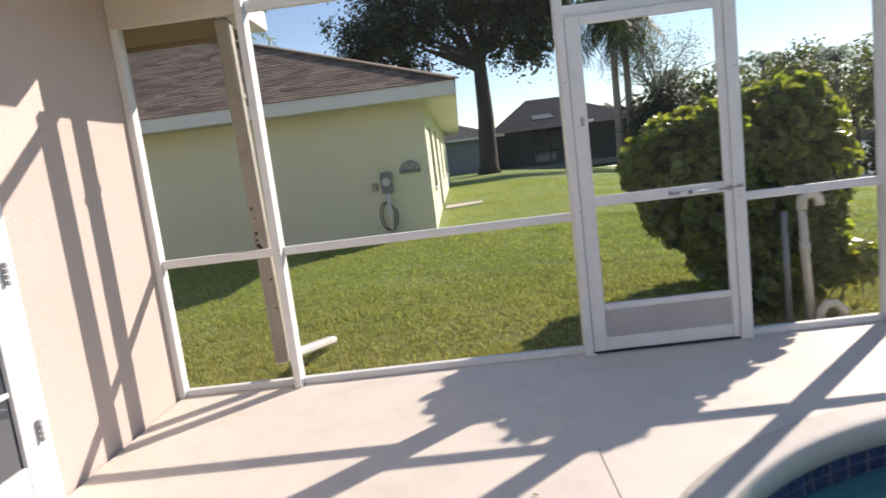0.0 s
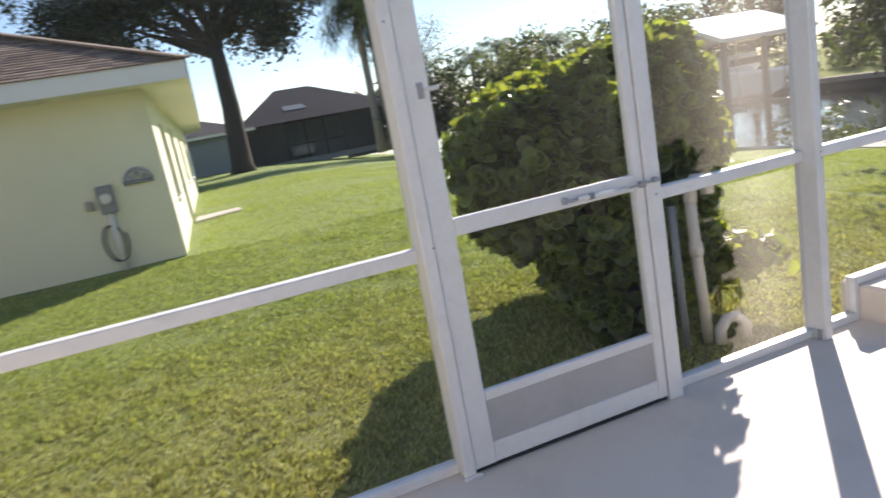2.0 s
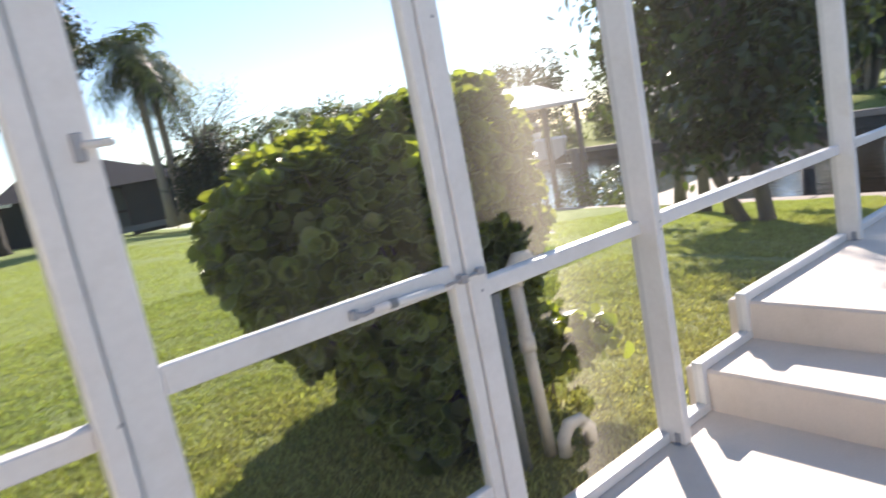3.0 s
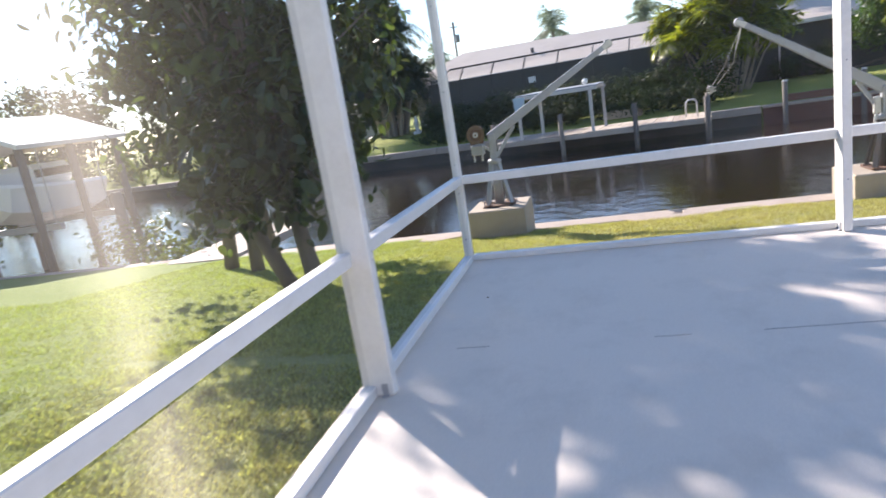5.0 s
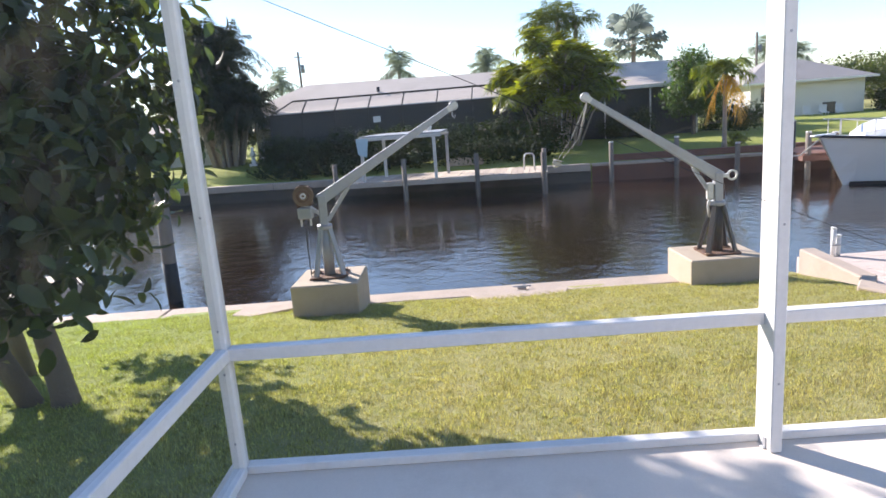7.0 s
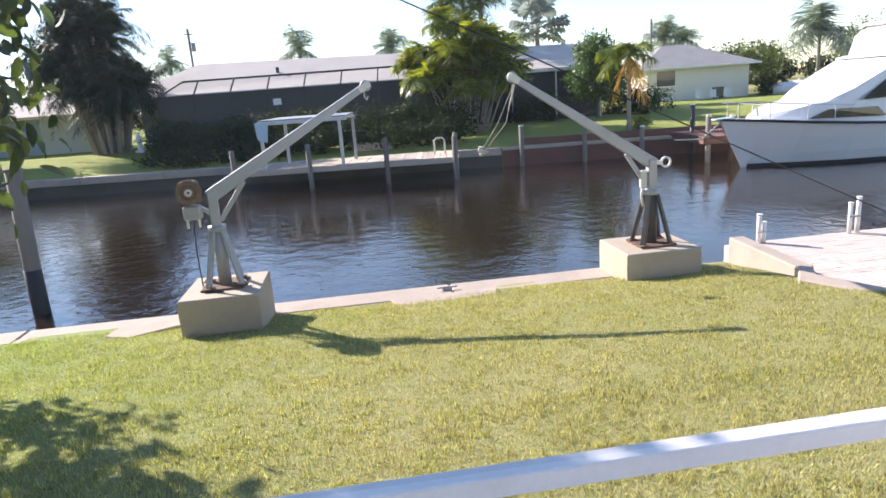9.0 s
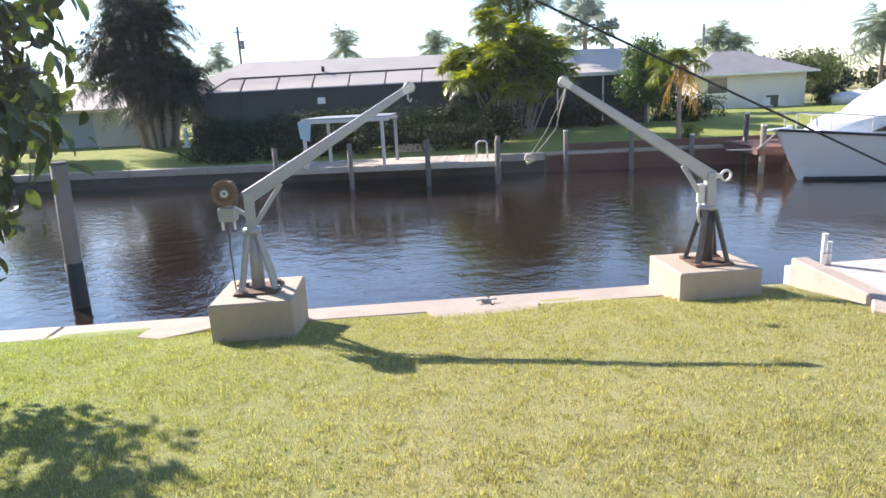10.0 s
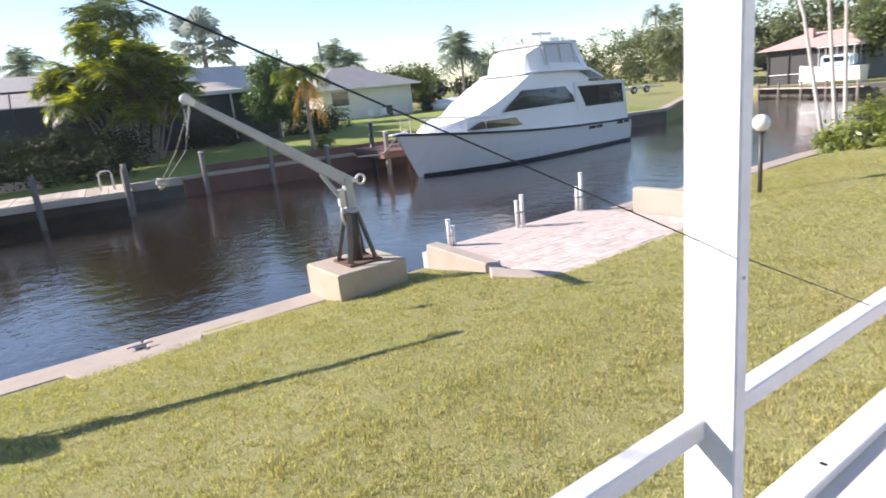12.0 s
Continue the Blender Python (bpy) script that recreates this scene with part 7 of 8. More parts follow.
blobs += [(tuple(far(-8.0, 2.6, -0.3)), (1.2, 0.9, 0.95)), (tuple(far(-10.6, 3.2, 0.1)), (1.1, 0.9, 1.15)), (tuple(far(-5.5, 2.6, -0.4)), (1.0, 0.8, 0.8))]
# A second low row, likewise in place of shaded lawn.
blobs += [(tuple(far(u, 2.0 + 0.25 * math.sin(2.1 * u), -0.55)), (0.8, 0.75, 0.62 + 0.12 * math.sin(u * 3.1))) for u in np.arange(-4.4, 6.6, 0.8)]
bush(tuple(far(-3, 3.6, -1.1)), blobs, 31000, SMALL_LEAF, 0.22, "leaf_hedge", "dark clipped hedge in front of the lanai, low rows for shaded lawn", "hedge", clump=0.2, name="hedge", shell=0.4, twigs=40, per=26)
bench = far_box("garden_bench", 0.6, 2.6, 1.6, 2.1, -1.3, -0.85, "concrete", None, bevel=0.03)
tagged(bench, "low pale concrete garden bench on the far lawn", "bench")
st = thing("garden_statue", far(-13.2, 6.0, -0.7), "small white garden ornament on a round base", "garden ornament")
bm = bmesh.new()
prof = ((-0.75, 0.32), (-0.6, 0.32), (-0.55, 0.17), (-0.2, 0.13), (-0.08, 0.22), (0.12, 0.17), (0.28, 0.09), (0.42, 0.12), (0.52, 0.02))
ctr = far(-13.2, 6.0)
rg = [[bm.verts.new((ctr.x + r * math.cos(a), ctr.y + r * math.sin(a), z + FAR_UP)) for a in np.linspace(0, 2 * math.pi, 12, endpoint=False)] for z, r in prof]
for a, b2 in zip(rg, rg[1:]):
    for k in range(12):
        bm.faces.new((a[k], a[(k + 1) % 12], b2[(k + 1) % 12], b2[k]))
part("figure", bm, "off_white", st, smooth=True)

# cream hip-roofed house
h2 = thing("cream_house", far(30, 28, -1.0), "cream house with a grey hip roof and patio", "house")
wall_far("wall", 24.8, 34.3, 28.0, -1.3, 2.35, "cream_wall", h2)
far_box("end_wall", 24.8, 25.0, 28.2, 37, -1.3, 2.35, "cream_wall", h2)
far_box("end_wall", 34.1, 34.3, 28.2, 37, -1.3, 2.35, "cream_wall", h2)
bm = bmesh.new()
c = [bm.verts.new(far(u, v, z)) for u, v, z in ((23.9, 27.2, 2.36), (35.0, 27.2, 2.36), (35.0, 37.8, 2.36), (23.9, 37.8, 2.36), (27.6, 32.5, 4.55), (30.0, 32.5, 4.55))]
for f in ((0, 1, 5, 4), (1, 2, 5), (2, 3, 4, 5), (3, 0, 4), (3, 2, 1, 0)):
    bm.faces.new([c[k] for k in f])
part("roof", bm, "roof_grey", h2)
far_box("fascia", 23.85, 35.05, 27.12, 27.2, 2.2, 2.38, "trim", h2)
w = far_box("window", 25.7, 27.4, 27.96, 27.99, 0.7, 2.0, "house_glass", h2)
far_box("frame", 25.6, 27.5, 27.93, 27.97, 0.6, 0.7, "trim", w)
far_box("sliding_door", 30.9, 32.0, 27.96, 27.99, -0.9, 0.3, "house_glass", h2)
for k in range(3):
    u = 28.6 + k * 1.3
    ch = thing("patio_chair", far(u, 25.5, -0.95), "white slung patio chair on the lawn", "chair", "patio chairs by the cream house")
    for du, dv in ((0, 0), (0.5, 0), (0, 0.5), (0.5, 0.5)):
        bar("leg", far(u + du, 25.5 + dv, -1.05), far(u + du, 25.5 + dv, -0.5), 0.05, 0.05, "trim", ch, bevel=0.0, upward=FB)
    far_box("seat", u - 0.05, u + 0.55, 25.4, 26.05, -0.55, -0.48, "canvas", ch)
    far_box("backrest", u - 0.05, u + 0.55, 26.0, 26.08, -0.48, 0.15, "canvas", ch)
# low blue and white house behind the clump palm
h4 = thing("blue_house", far(-24, 14, -0.6), "low house with pale blue and white walls", "house")
far_box("wall", -40, -23.2, 12.5, 12.7, -0.9, 1.75, "blue_wall", h4)
far_box("wall", -23.2, -19.6, 12.4, 12.6, -0.9, 1.75, "cream_wall", h4)
far_box("wall", -40, -19.6, 18.0, 18.2, -0.9, 1.75, "cream_wall", h4)
plate("roof", [far(-41, 11.6, 1.85), far(-19.1, 11.6, 1.85), far(-20.2, 15.3, 3.3), far(-41, 15.3, 3.3)], 0.12, "roof_pale", h4)
plate("roof", [far(-41, 19, 1.85), far(-41, 15.3, 3.3), far(-20.2, 15.3, 3.3), far(-19.1, 19, 1.85)], 0.12, "roof_pale", h4)

# dock with piles, boat lift frame
dock = thing("far_dock", far(1, -2, -1.4), "weathered timber dock on round piles", "dock")
u = -4.3
k = 0
while u < 6.1:
    far_box("plank", u, u + 0.275, -4.0, -0.3, -1.47, -1.42 + 0.006 * (k % 3), "wood_pale", dock)
    u += 0.29
    k += 1
bar("stringer", far(-4.3, -4.02, -1.57), far(6.1, -4.02, -1.57), 0.08, 0.2, "wood_pale", dock, bevel=0.01)
bar("stringer", far(-4.3, -0.6, -1.57), far(6.1, -0.6, -1.57), 0.08, 0.2, "wood_grey", dock, bevel=0.01)
for u, z in ((-4.2, -0.42), (-0.72, -0.36), (2.82, -0.33), (5.95, -0.48)):
    tube("pile", [far(u, -4.15, -4.2), far(u, -4.15, z)], 0.115, "wood_grey", dock, seg=10)
tube("pile", [far(6.0, -3.4, -4.2), far(6.0, -3.4, -0.35)], 0.11, "wood_grey", dock, seg=10)
tube("ladder_rail", [far(5.0, -2.2, -1.45), far(5.0, -2.2, -0.75), far(5.12, -2.2, -0.62), far(5.4, -2.2, -0.62), far(5.5, -2.2, -0.75), far(5.5, -2.2, -1.45)], 0.04, "off_white", dock, "white ladder hoop", seg=8)
lift = thing("boat_lift", far(-1, -2.6, -1.4), "white framed boat lift with a pale canopy", "boat lift")
for u, v in ((-2.9, -3.6), (-2.3, -1.4), (0.75, -3.6), (1.05, -1.4)):
    bar("post", far(u, v, -1.45), far(u, v, 0.62), 0.14, 0.14, "off_white" if v < -2 or u < 0 else "steel", lift, bevel=0.01, upward=FB)
bar("beam", far(-3.0, -3.6, 0.66), far(1.1, -3.6, 0.66), 0.12, 0.16, "off_white", lift, bevel=0.01)
bar("beam", far(-2.5, -1.4, 0.66), far(1.2, -1.4, 0.66), 0.12, 0.16, "steel", lift, bevel=0.01)
bar("beam", far(-2.95, -3.6, 0.72), far(-2.35, -1.4, 0.72), 0.1, 0.12, "off_white", lift, bevel=0.01)
bar("beam", far(0.85, -3.6, 0.72), far(1.1, -1.4, 0.72), 0.1, 0.12, "off_white", lift, bevel=0.01)
plate("canopy", [far(-3.0, -3.6, 0.78), far(1.1, -3.6, 0.78), far(1.15, -1.4, 0.84), far(-2.4, -1.4, 0.84)], 0.06, "steel", lift)
plate("tarp", [far(-3.12, -3.72, 0.72), far(-2.5, -3.72, 0.70), far(-2.62, -3.72, -0.2), far(-3.05, -3.72, -0.05)], 0.04, "tarp", lift, "pale blue hanging tarp")
gb = thing("dock_lamp", far(0.5, -2.5, 0.8), "round white lamp globe on the lift", "lamp")
bm = bmesh.new()
bmesh.ops.create_uvsphere(bm, u_segments=14, v_segments=10, radius=0.15, matrix=Matrix.Translation(far(0.35, -2.4, 1.02)))
part("globe", bm, "globe", gb, smooth=True)
tube("stem", [far(0.35, -2.4, 0.8), far(0.35, -2.4, 0.92)], 0.03, "steel", gb)
# mooring piles along the red bulkhead
for u, v, z, m in ((9.4, -0.7, -0.45, "wood_grey"), (12.6, -0.7, -0.4, "wood_grey"), (18.0, -0.8, 0.0, "black_steel"), (17.4, -4.2, -0.4, "wood_grey"), (18.6, -3.9, -0.5, "rust"), (15.5, -0.7, -0.9, "wood_grey")):
    p = thing("mooring_pile", far(u, v, WATER_Z), "weathered round mooring pile with a pale cap", "pile", "mooring piles along the bulkhead")
    tube("shaft", [far(u, v, -4.2), far(u, v, z)], 0.12, m, p, seg=10)
    disc("cap", far(u, v, z + 0.03), (0, 0, 1), 0.125, 0.08, "off_white", p, seg=10)
fd = thing("finger_dock", far(19, -2, -1.3), "rust-red timber finger dock beside the yacht", "dock")
for k in range(11):
    far_box("plank", 17.2, 20.4, -4.3 + 0.38 * k, -4.3 + 0.38 * k + 0.36, -1.36, -1.30, "red_wall", fd)
bar("stringer", far(17.2, -4.3, -1.5), far(20.4, -4.3, -1.5), 0.1, 0.25, "red_wall", fd, bevel=0.0)
bar("stringer", far(17.2, -4.3, -1.5), far(17.2, 0, -1.5), 0.1, 0.25, "red_wall", fd, bevel=0.0)

# palms and trees of the far bank
clump_palm(tuple(far(-16.5, 9.0, -0.8)), 2.6, (3.4, 9.0), 22, 3.2, "large dark palm clump with drooping fronds", "leaf_oak", stem_r=0.12, fronds=26, leaflets=34, leaf_len=0.26, width=0.017, hang=0.6, lift=(-0.2, 1.35), droop=0.95)
clump_palm(tuple(far(7.0, 6.5, -0.8)), 3.2, (3.0, 6.5), 40, 1.9, "yellow-green areca palm clump with many pale stems", "leaf_clump", stem_r=0.05, fronds=12, leaflets=18, leaf_len=0.50, width=0.050, hang=0.40, lift=(0.2, 1.4), droop=0.95, tuck=0.34)
palm(tuple(far(15.3, 0.9, -1.15)), 3.85, 0.11, 11, 2.1, "young coconut palm with yellow lower fronds", "leaf_coconut", droop=1.0, lift=(0.1, 1.3), dead=4, dead_mat="leaf_yellow", leaflets=34, hang=0.6, leaf_len=0.46, width=0.034)
tree("garden_tree", tuple(far(15.6, 9, -0.8)), tuple(far(15.6, 9, 1.2)), [(tuple(far(15.5, 9, 2.9)), (1.4, 1.4, 1.7)), (tuple(far(16.4, 9, 1.6)), (1.2, 1.2, 1.3)), (tuple(far(14.8, 9.2, 1.6)), (1.1, 1.1, 1.3))],
     13000, SMALL_LEAF, 0.22, "leaf_garden", 0.12, "bright green bushy garden tree", "tree", clump=0.2, limbs=10)
tree("garden_tree", tuple(far(-23.5, 6, -0.8)), tuple(far(-23.5, 6, 1.6)), [(tuple(far(-23.5, 6, 3.4)), (2.0, 2.2, 1.8)), (tuple(far(-25.2, 6.5, 2.6)), (1.6, 1.6, 1.4)), (tuple(far(-22.0, 6, 2.4)), (1.3, 1.3, 1.2))],
     9000, SMALL_LEAF, 0.26, "leaf_garden", 0.14, "bright green garden tree beside the palm clump", "tree", clump=0.24, limbs=10)
bush(tuple(far(13.0, 9.5, -0.8)), [(tuple(far(12.4, 9.6, 0.1)), (1.5, 1.0, 1.1)), (tuple(far(10.6, 9.4, 0.0)), (1.3, 1.0, 1.0)), (tuple(far(18.6, 9.5, 0.0)), (1.6, 1.0, 1.0))], 3600, SMALL_LEAF, 0.22, "leaf_hedge", "dark shrubs along the house front", "shrub", clump=0.2)
# Dark shrubs added where a house wing lies in shade.
bush(tuple(far(19.5, 14, -0.8)), [(tuple(far(19.0, 14, 0.3)), (1.9, 1.4, 1.4)), (tuple(far(21.4, 15, 0.0)), (1.6, 1.2, 1.1)), (tuple(far(17.4, 12.5, 0.0)), (1.2, 1.0, 1.1))], 3400, SMALL_LEAF, 0.24, "leaf_hedge", "dark shrubs standing in for shade between the houses", "shrub", clump=0.2)
bush(tuple(far(16.0, 1.7, -1.2)), [(tuple(far(16.2, 1.8, -0.9)), (0.6, 0.5, 0.3))], 350, LONG_LEAF, 0.32, "leaf_areca", "low yellow-green planting round the palm", "shrub", clump=0.12)
def fan_palm(base, height, n, stalk, radius):
    """A fan palm: stout trunk, stalks in all directions and on each a pleated round fan."""
    t = thing("fan_palm", base, "grey-green fan palm with a round head", "palm tree")
    b = Vector(base)
    top = b + Vector((0, 0, height))
    tube("trunk", [b - Vector((0, 0, 0.3)), b + Vector((0.05, 0, height * 0.5)), top], [0.3, 0.22, 0.2], "palm_bark", t, seg=10)
    vs, fs = [], []
    for k in range(n):
        el = math.asin(rng.uniform(-0.75, 1.0))
        az = 2.4 * k
        d = Vector((math.cos(az) * math.cos(el), math.sin(az) * math.cos(el), math.sin(el)))
        c = top + d * stalk * rng.uniform(0.75, 1.1) + Vector((0, 0, -0.25 * math.cos(el)))
        s = d.cross(Vector((0.1, 0.05, 1))).normalized()
        u = s.cross(d)
        a, g = sweep([top, c], [0.035, 0.02], 4)
        off = len(vs)
        vs += a
        fs += [tuple(i + off for i in x) for x in g]
        i0 = len(vs)
        vs.append(c)
        m = 22
        for j in range(m + 1):
            w = -2.3 + 4.6 * j / m
            r = radius * (0.80 if j % 2 else rng.uniform(0.92, 1.06))
            vs.append(c + (d * math.cos(w) + s * math.sin(w)) * r + u * (0.14 * radius * (1 if j % 2 else -1) - 0.25 * radius * abs(math.sin(w / 2))))
        fs += [(i0, i0 + 1 + j, i0 + 2 + j) for j in range(m)]
    raw("crown", vs, fs, "leaf_silver", t)


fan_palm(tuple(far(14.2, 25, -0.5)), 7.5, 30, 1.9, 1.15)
for u, v, h, l in ((6.3, 19, 8.5, 2.5), (7.6, 20, 9.2, 2.7), (9.0, 19.5, 8.5, 2.5)):
    palm(tuple(far(u, v, -0.5)), h, 0.18, 17, l * 1.1, "tall dark palm behind the pale roof", "leaf_palm", droop=0.9, lift=(-0.4, 1.3), leaflets=20, leaf_len=0.42, width=0.024)
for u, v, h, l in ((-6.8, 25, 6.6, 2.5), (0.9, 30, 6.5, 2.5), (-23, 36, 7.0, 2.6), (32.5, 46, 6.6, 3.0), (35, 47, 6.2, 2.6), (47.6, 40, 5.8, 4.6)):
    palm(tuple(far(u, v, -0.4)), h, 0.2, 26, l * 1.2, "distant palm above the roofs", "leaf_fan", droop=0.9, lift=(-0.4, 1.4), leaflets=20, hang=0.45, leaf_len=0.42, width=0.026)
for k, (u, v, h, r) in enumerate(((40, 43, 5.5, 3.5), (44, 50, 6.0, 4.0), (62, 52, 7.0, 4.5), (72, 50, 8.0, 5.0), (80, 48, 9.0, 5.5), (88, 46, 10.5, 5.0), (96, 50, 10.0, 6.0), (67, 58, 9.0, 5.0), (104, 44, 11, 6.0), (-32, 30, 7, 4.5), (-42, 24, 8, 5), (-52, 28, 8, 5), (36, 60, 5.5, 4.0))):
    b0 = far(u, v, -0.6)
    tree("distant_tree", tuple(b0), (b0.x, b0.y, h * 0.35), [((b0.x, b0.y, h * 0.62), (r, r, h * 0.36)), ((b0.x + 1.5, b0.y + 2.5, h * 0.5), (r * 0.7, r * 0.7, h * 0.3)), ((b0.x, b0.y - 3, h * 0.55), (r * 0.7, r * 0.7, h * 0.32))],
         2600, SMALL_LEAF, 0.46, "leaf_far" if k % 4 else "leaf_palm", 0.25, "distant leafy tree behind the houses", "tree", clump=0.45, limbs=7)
rows = [(tuple(far(u, 37 + 2.0 * math.sin(u * 0.7), 1.0 + 0.5 * math.sin(u * 1.3))), (2.2, 2.2, 2.2 + 0.6 * math.sin(u * 0.9))) for u in np.arange(60, 122, 2.6)]
bush(tuple(far(90, 37, -0.4)), rows, 15000, SMALL_LEAF, 0.4, "leaf_far", "sunlit thicket of tall shrubs behind the far lawn", "thicket", clump=0.35, per=30, name="thicket")
for u in (86, 90, 93):
    palm(tuple(far(u, 44, -0.6)), 10.0, 0.2, 16, 3.0, "tall distant palm over the trees", "leaf_palm", leaflets=18)
for u, v, h in ((-18.3, 30, 9.2), (29.0, 40, 7.9)):
    q = thing("utility_pole", far(u, v, -0.5), "wooden utility pole with a transformer", "utility pole")
    tube("pole", [far(u, v, -1), far(u, v, h)], 0.12, "wood_grey", q, seg=8)
    tube("transformer", [far(u + 0.35, v, h - 2.1), far(u + 0.35, v, h - 1.3)], 0.2, "meter_grey", q, seg=8)
    bar("crossarm", far(u - 0.3, v - 0.4, h - 0.5), far(u + 0.3, v + 0.4, h - 0.5), 0.08, 0.10, "wood_grey", q, bevel=0.0)

# a belt of far woods that closes the horizon behind the houses
P, N = [], []
for k in range(230):
    a = rng.uniform(-math.pi, math.pi)
    if k < 120:
        c0 = far(rng.uniform(-160, 190), rng.uniform(72, 130), 0)
    elif k < 180:
        c0 = Vector((rng.uniform(-60, 60), rng.uniform(62, 110), 0))
    else:
        c0 = Vector((rng.uniform(-30, 70), rng.uniform(-150, -95), 0))
    r, h = rng.uniform(3, 5.5), rng.uniform(3.5, 6.5)
    q = rng.normal(size=(150, 3))
    q /= np.linalg.norm(q, axis=1, keepdims=True)
    q *= rng.uniform(0.6, 1.0, (150, 1))
    P.append(np.array([c0.x, c0.y, h * 0.42]) + q * np.array([r, r, h * 0.58]))
    N.append(q)
v, fa = scatter(*SMALL_LEAF, np.concatenate(P), np.concatenate(N) + rng.normal(size=(230 * 150, 3)) * 0.5, rng.uniform(1.0, 2.0, 230 * 150))
tagged(raw_np("far_woods", v, fa, "leaf_oak"), "hazy belt of far trees behind the houses", "woods", kind="stuff")

# ---- down the canal: shore palms, houses and a boat ----
for x, y, lean, h in ((17.6, -24.2, (1.9, 0.0), 7.4), (17.6, -25.2, (1.1, 0.0), 8.2), (17.6, -25.9, (0.45, 0), 7.6), (16.9, -28.4, (-0.6, -0.2), 7.8), (16.2, -27.6, (-0.3, 0.3), 7.2)):
    palm((x, y, -1.1), h, 0.062, 16, 2.4, "slender pale-trunked palm on the near bank", "leaf_coconut", bark="pale_trunk", lean=lean, droop=1.1, leaflets=24, group="palms on the near bank", leaf_len=0.45, width=0.03)
bush((15.2, -20.6, -1.1), [((15.7, -20.5, -0.75), (0.6, 0.6, 0.5)), ((14.8, -20.7, -0.35), (0.9, 0.9, 0.8)), ((13.8, -21, -0.1), (1.1, 1.1, 1.0)), ((12.9, -21.4, -0.1), (1.0, 1.1, 1.0))], 6000, LONG_LEAF, 0.2, "leaf_areca", "bright green shrub at the bend of the seawall", "shrub", clump=0.12, per=18, floor=-1.1)
fh = thing("terracotta_house", (38, -72, -1.0), "distant house with a faded pink tiled roof and dark porch", "house")
box("wall", (34.2, -77, -1.3), (42.6, -71.5, 2.15), "grey_wall", fh, 0.0)
bm = bmesh.new()
c = [bm.verts.new(p) for p in ((33.6, -68.6, 2.2), (43.6, -68.6, 2.2), (43.6, -78, 2.2), (33.6, -78, 2.2), (36.6, -73, 3.7), (40.4, -73, 3.7))]
for f in ((0, 1, 5, 4), (1, 2, 5), (2, 3, 4, 5), (3, 0, 4), (3, 2, 1, 0)):
    bm.faces.new([c[k] for k in f])
part("roof", bm, "roof_pink", fh)
box("chimney", (39.0, -71.8, 3.0), (39.6, -71.2, 4.1), "roof_pink", fh, 0.0)
# dark insect screen of the far porch
box("porch_screen", (34.2, -69.45, -1.3), (42.6, -69.40, 2.15), "dark_screen", fh, 0.0, "dark porch front")
for k in range(5):
    box("porch_post", (34.2 + 2.08 * k - 0.06, -69.38, -1.3), (34.2 + 2.08 * k + 0.06, -69.26, 2.2), "bronze", fh, 0.0)
box("porch_rail", (34.2, -69.37, -0.3), (42.6, -69.30, -0.22), "trim", fh, 0.0)
edk = thing("end_dock", (36, -62, -1.3), "weathered dock along the end of the canal", "dock")
for k in range(26):
    x = 29.5 + 0.5 * k
    y = -59.3 - max(0.0, x - 31) * 0.58
    box("plank", (x, y - 1.6, -1.36), (x + 0.47, y + 0.4, -1.28), "wood_pale", edk, 0.0)
for k in range(5):
    x = 29.9 + 2.8 * k
    y = -58.9 - max(0.0, x - 31) * 0.58
    tube("pile", [(x, y, -4.2), (x, y, -0.75)], 0.12, "wood_grey", edk, seg=8)
end_bank = prism("ground_end_bank", [(8, -60.2), (31, -60.2), (42, -66.6), (60, -70), (60, -95), (8, -95)], -4, -1.25, "lawn")
tagged(end_bank, "grassy bank closing the far end of the canal", "bank", kind="structure")
ewall = prism("far_end_seawall", [(8, -59.9), (31, -59.9), (42, -66.3), (42, -66.9), (31, -60.4), (8, -60.4)], -4, -1.15, "wet_wall")
tagged(ewall, "dark seawall at the end of the canal", "seawall", kind="structure")
mb = thing("cabin_boat", (34.0, -61.9, -1.2), "white cabin boat with a blue side stored behind the dock", "boat")
bm = bmesh.new()
rings = []
for x, w, zs in ((30.2, 1.0, -0.72), (32.0, 1.1, -0.70), (33.6, 1.0, -0.62), (34.8, 0.6, -0.50), (35.6, 0.05, -0.38)):
    rings.append([bm.verts.new((x, -57.2 + q, z)) for q, z in ((0.0, -2.3), (-0.8 * w, -1.9), (-w, zs), (w, zs), (0.8 * w, -1.9))])
for r0, r1 in zip(rings, rings[1:]):
    for q in range(5):
        bm.faces.new((r0[q], r0[(q + 1) % 5], r1[(q + 1) % 5], r1[q]))
bm.faces.new(rings[0])
bm.faces.new(rings[-1][::-1])
part("hull", bm, "gelcoat", mb)
bm = bmesh.new()
box_into(bm, (30.9, -57.9, -0.7), (33.6, -56.5, 0.35), 0.2)
part("cabin", bm, "tarp", mb, "pale blue cabin")
box("window", (31.2, -56.49, -0.25), (33.3, -56.46, 0.15), "dark_glass", mb, 0.0)
for x in (30.8, 32.2, 33.7):
    for y in (-57.9, -56.5):
        tube("hardtop_post", [(x, y, -0.7), (x, y, 1.05)], 0.035, "off_white", mb, seg=6)
bm = bmesh.new()
box_into(bm, (30.5, -58.0, 1.02), (33.9, -56.4, 1.14), 0.05)
part("hardtop", bm, "canvas", mb, "white hardtop")
for ob in mb.children:                           # on blocks on the bank
    ob.matrix_basis = pose(1.4, -7.2, 0.98) @ ob.matrix_basis
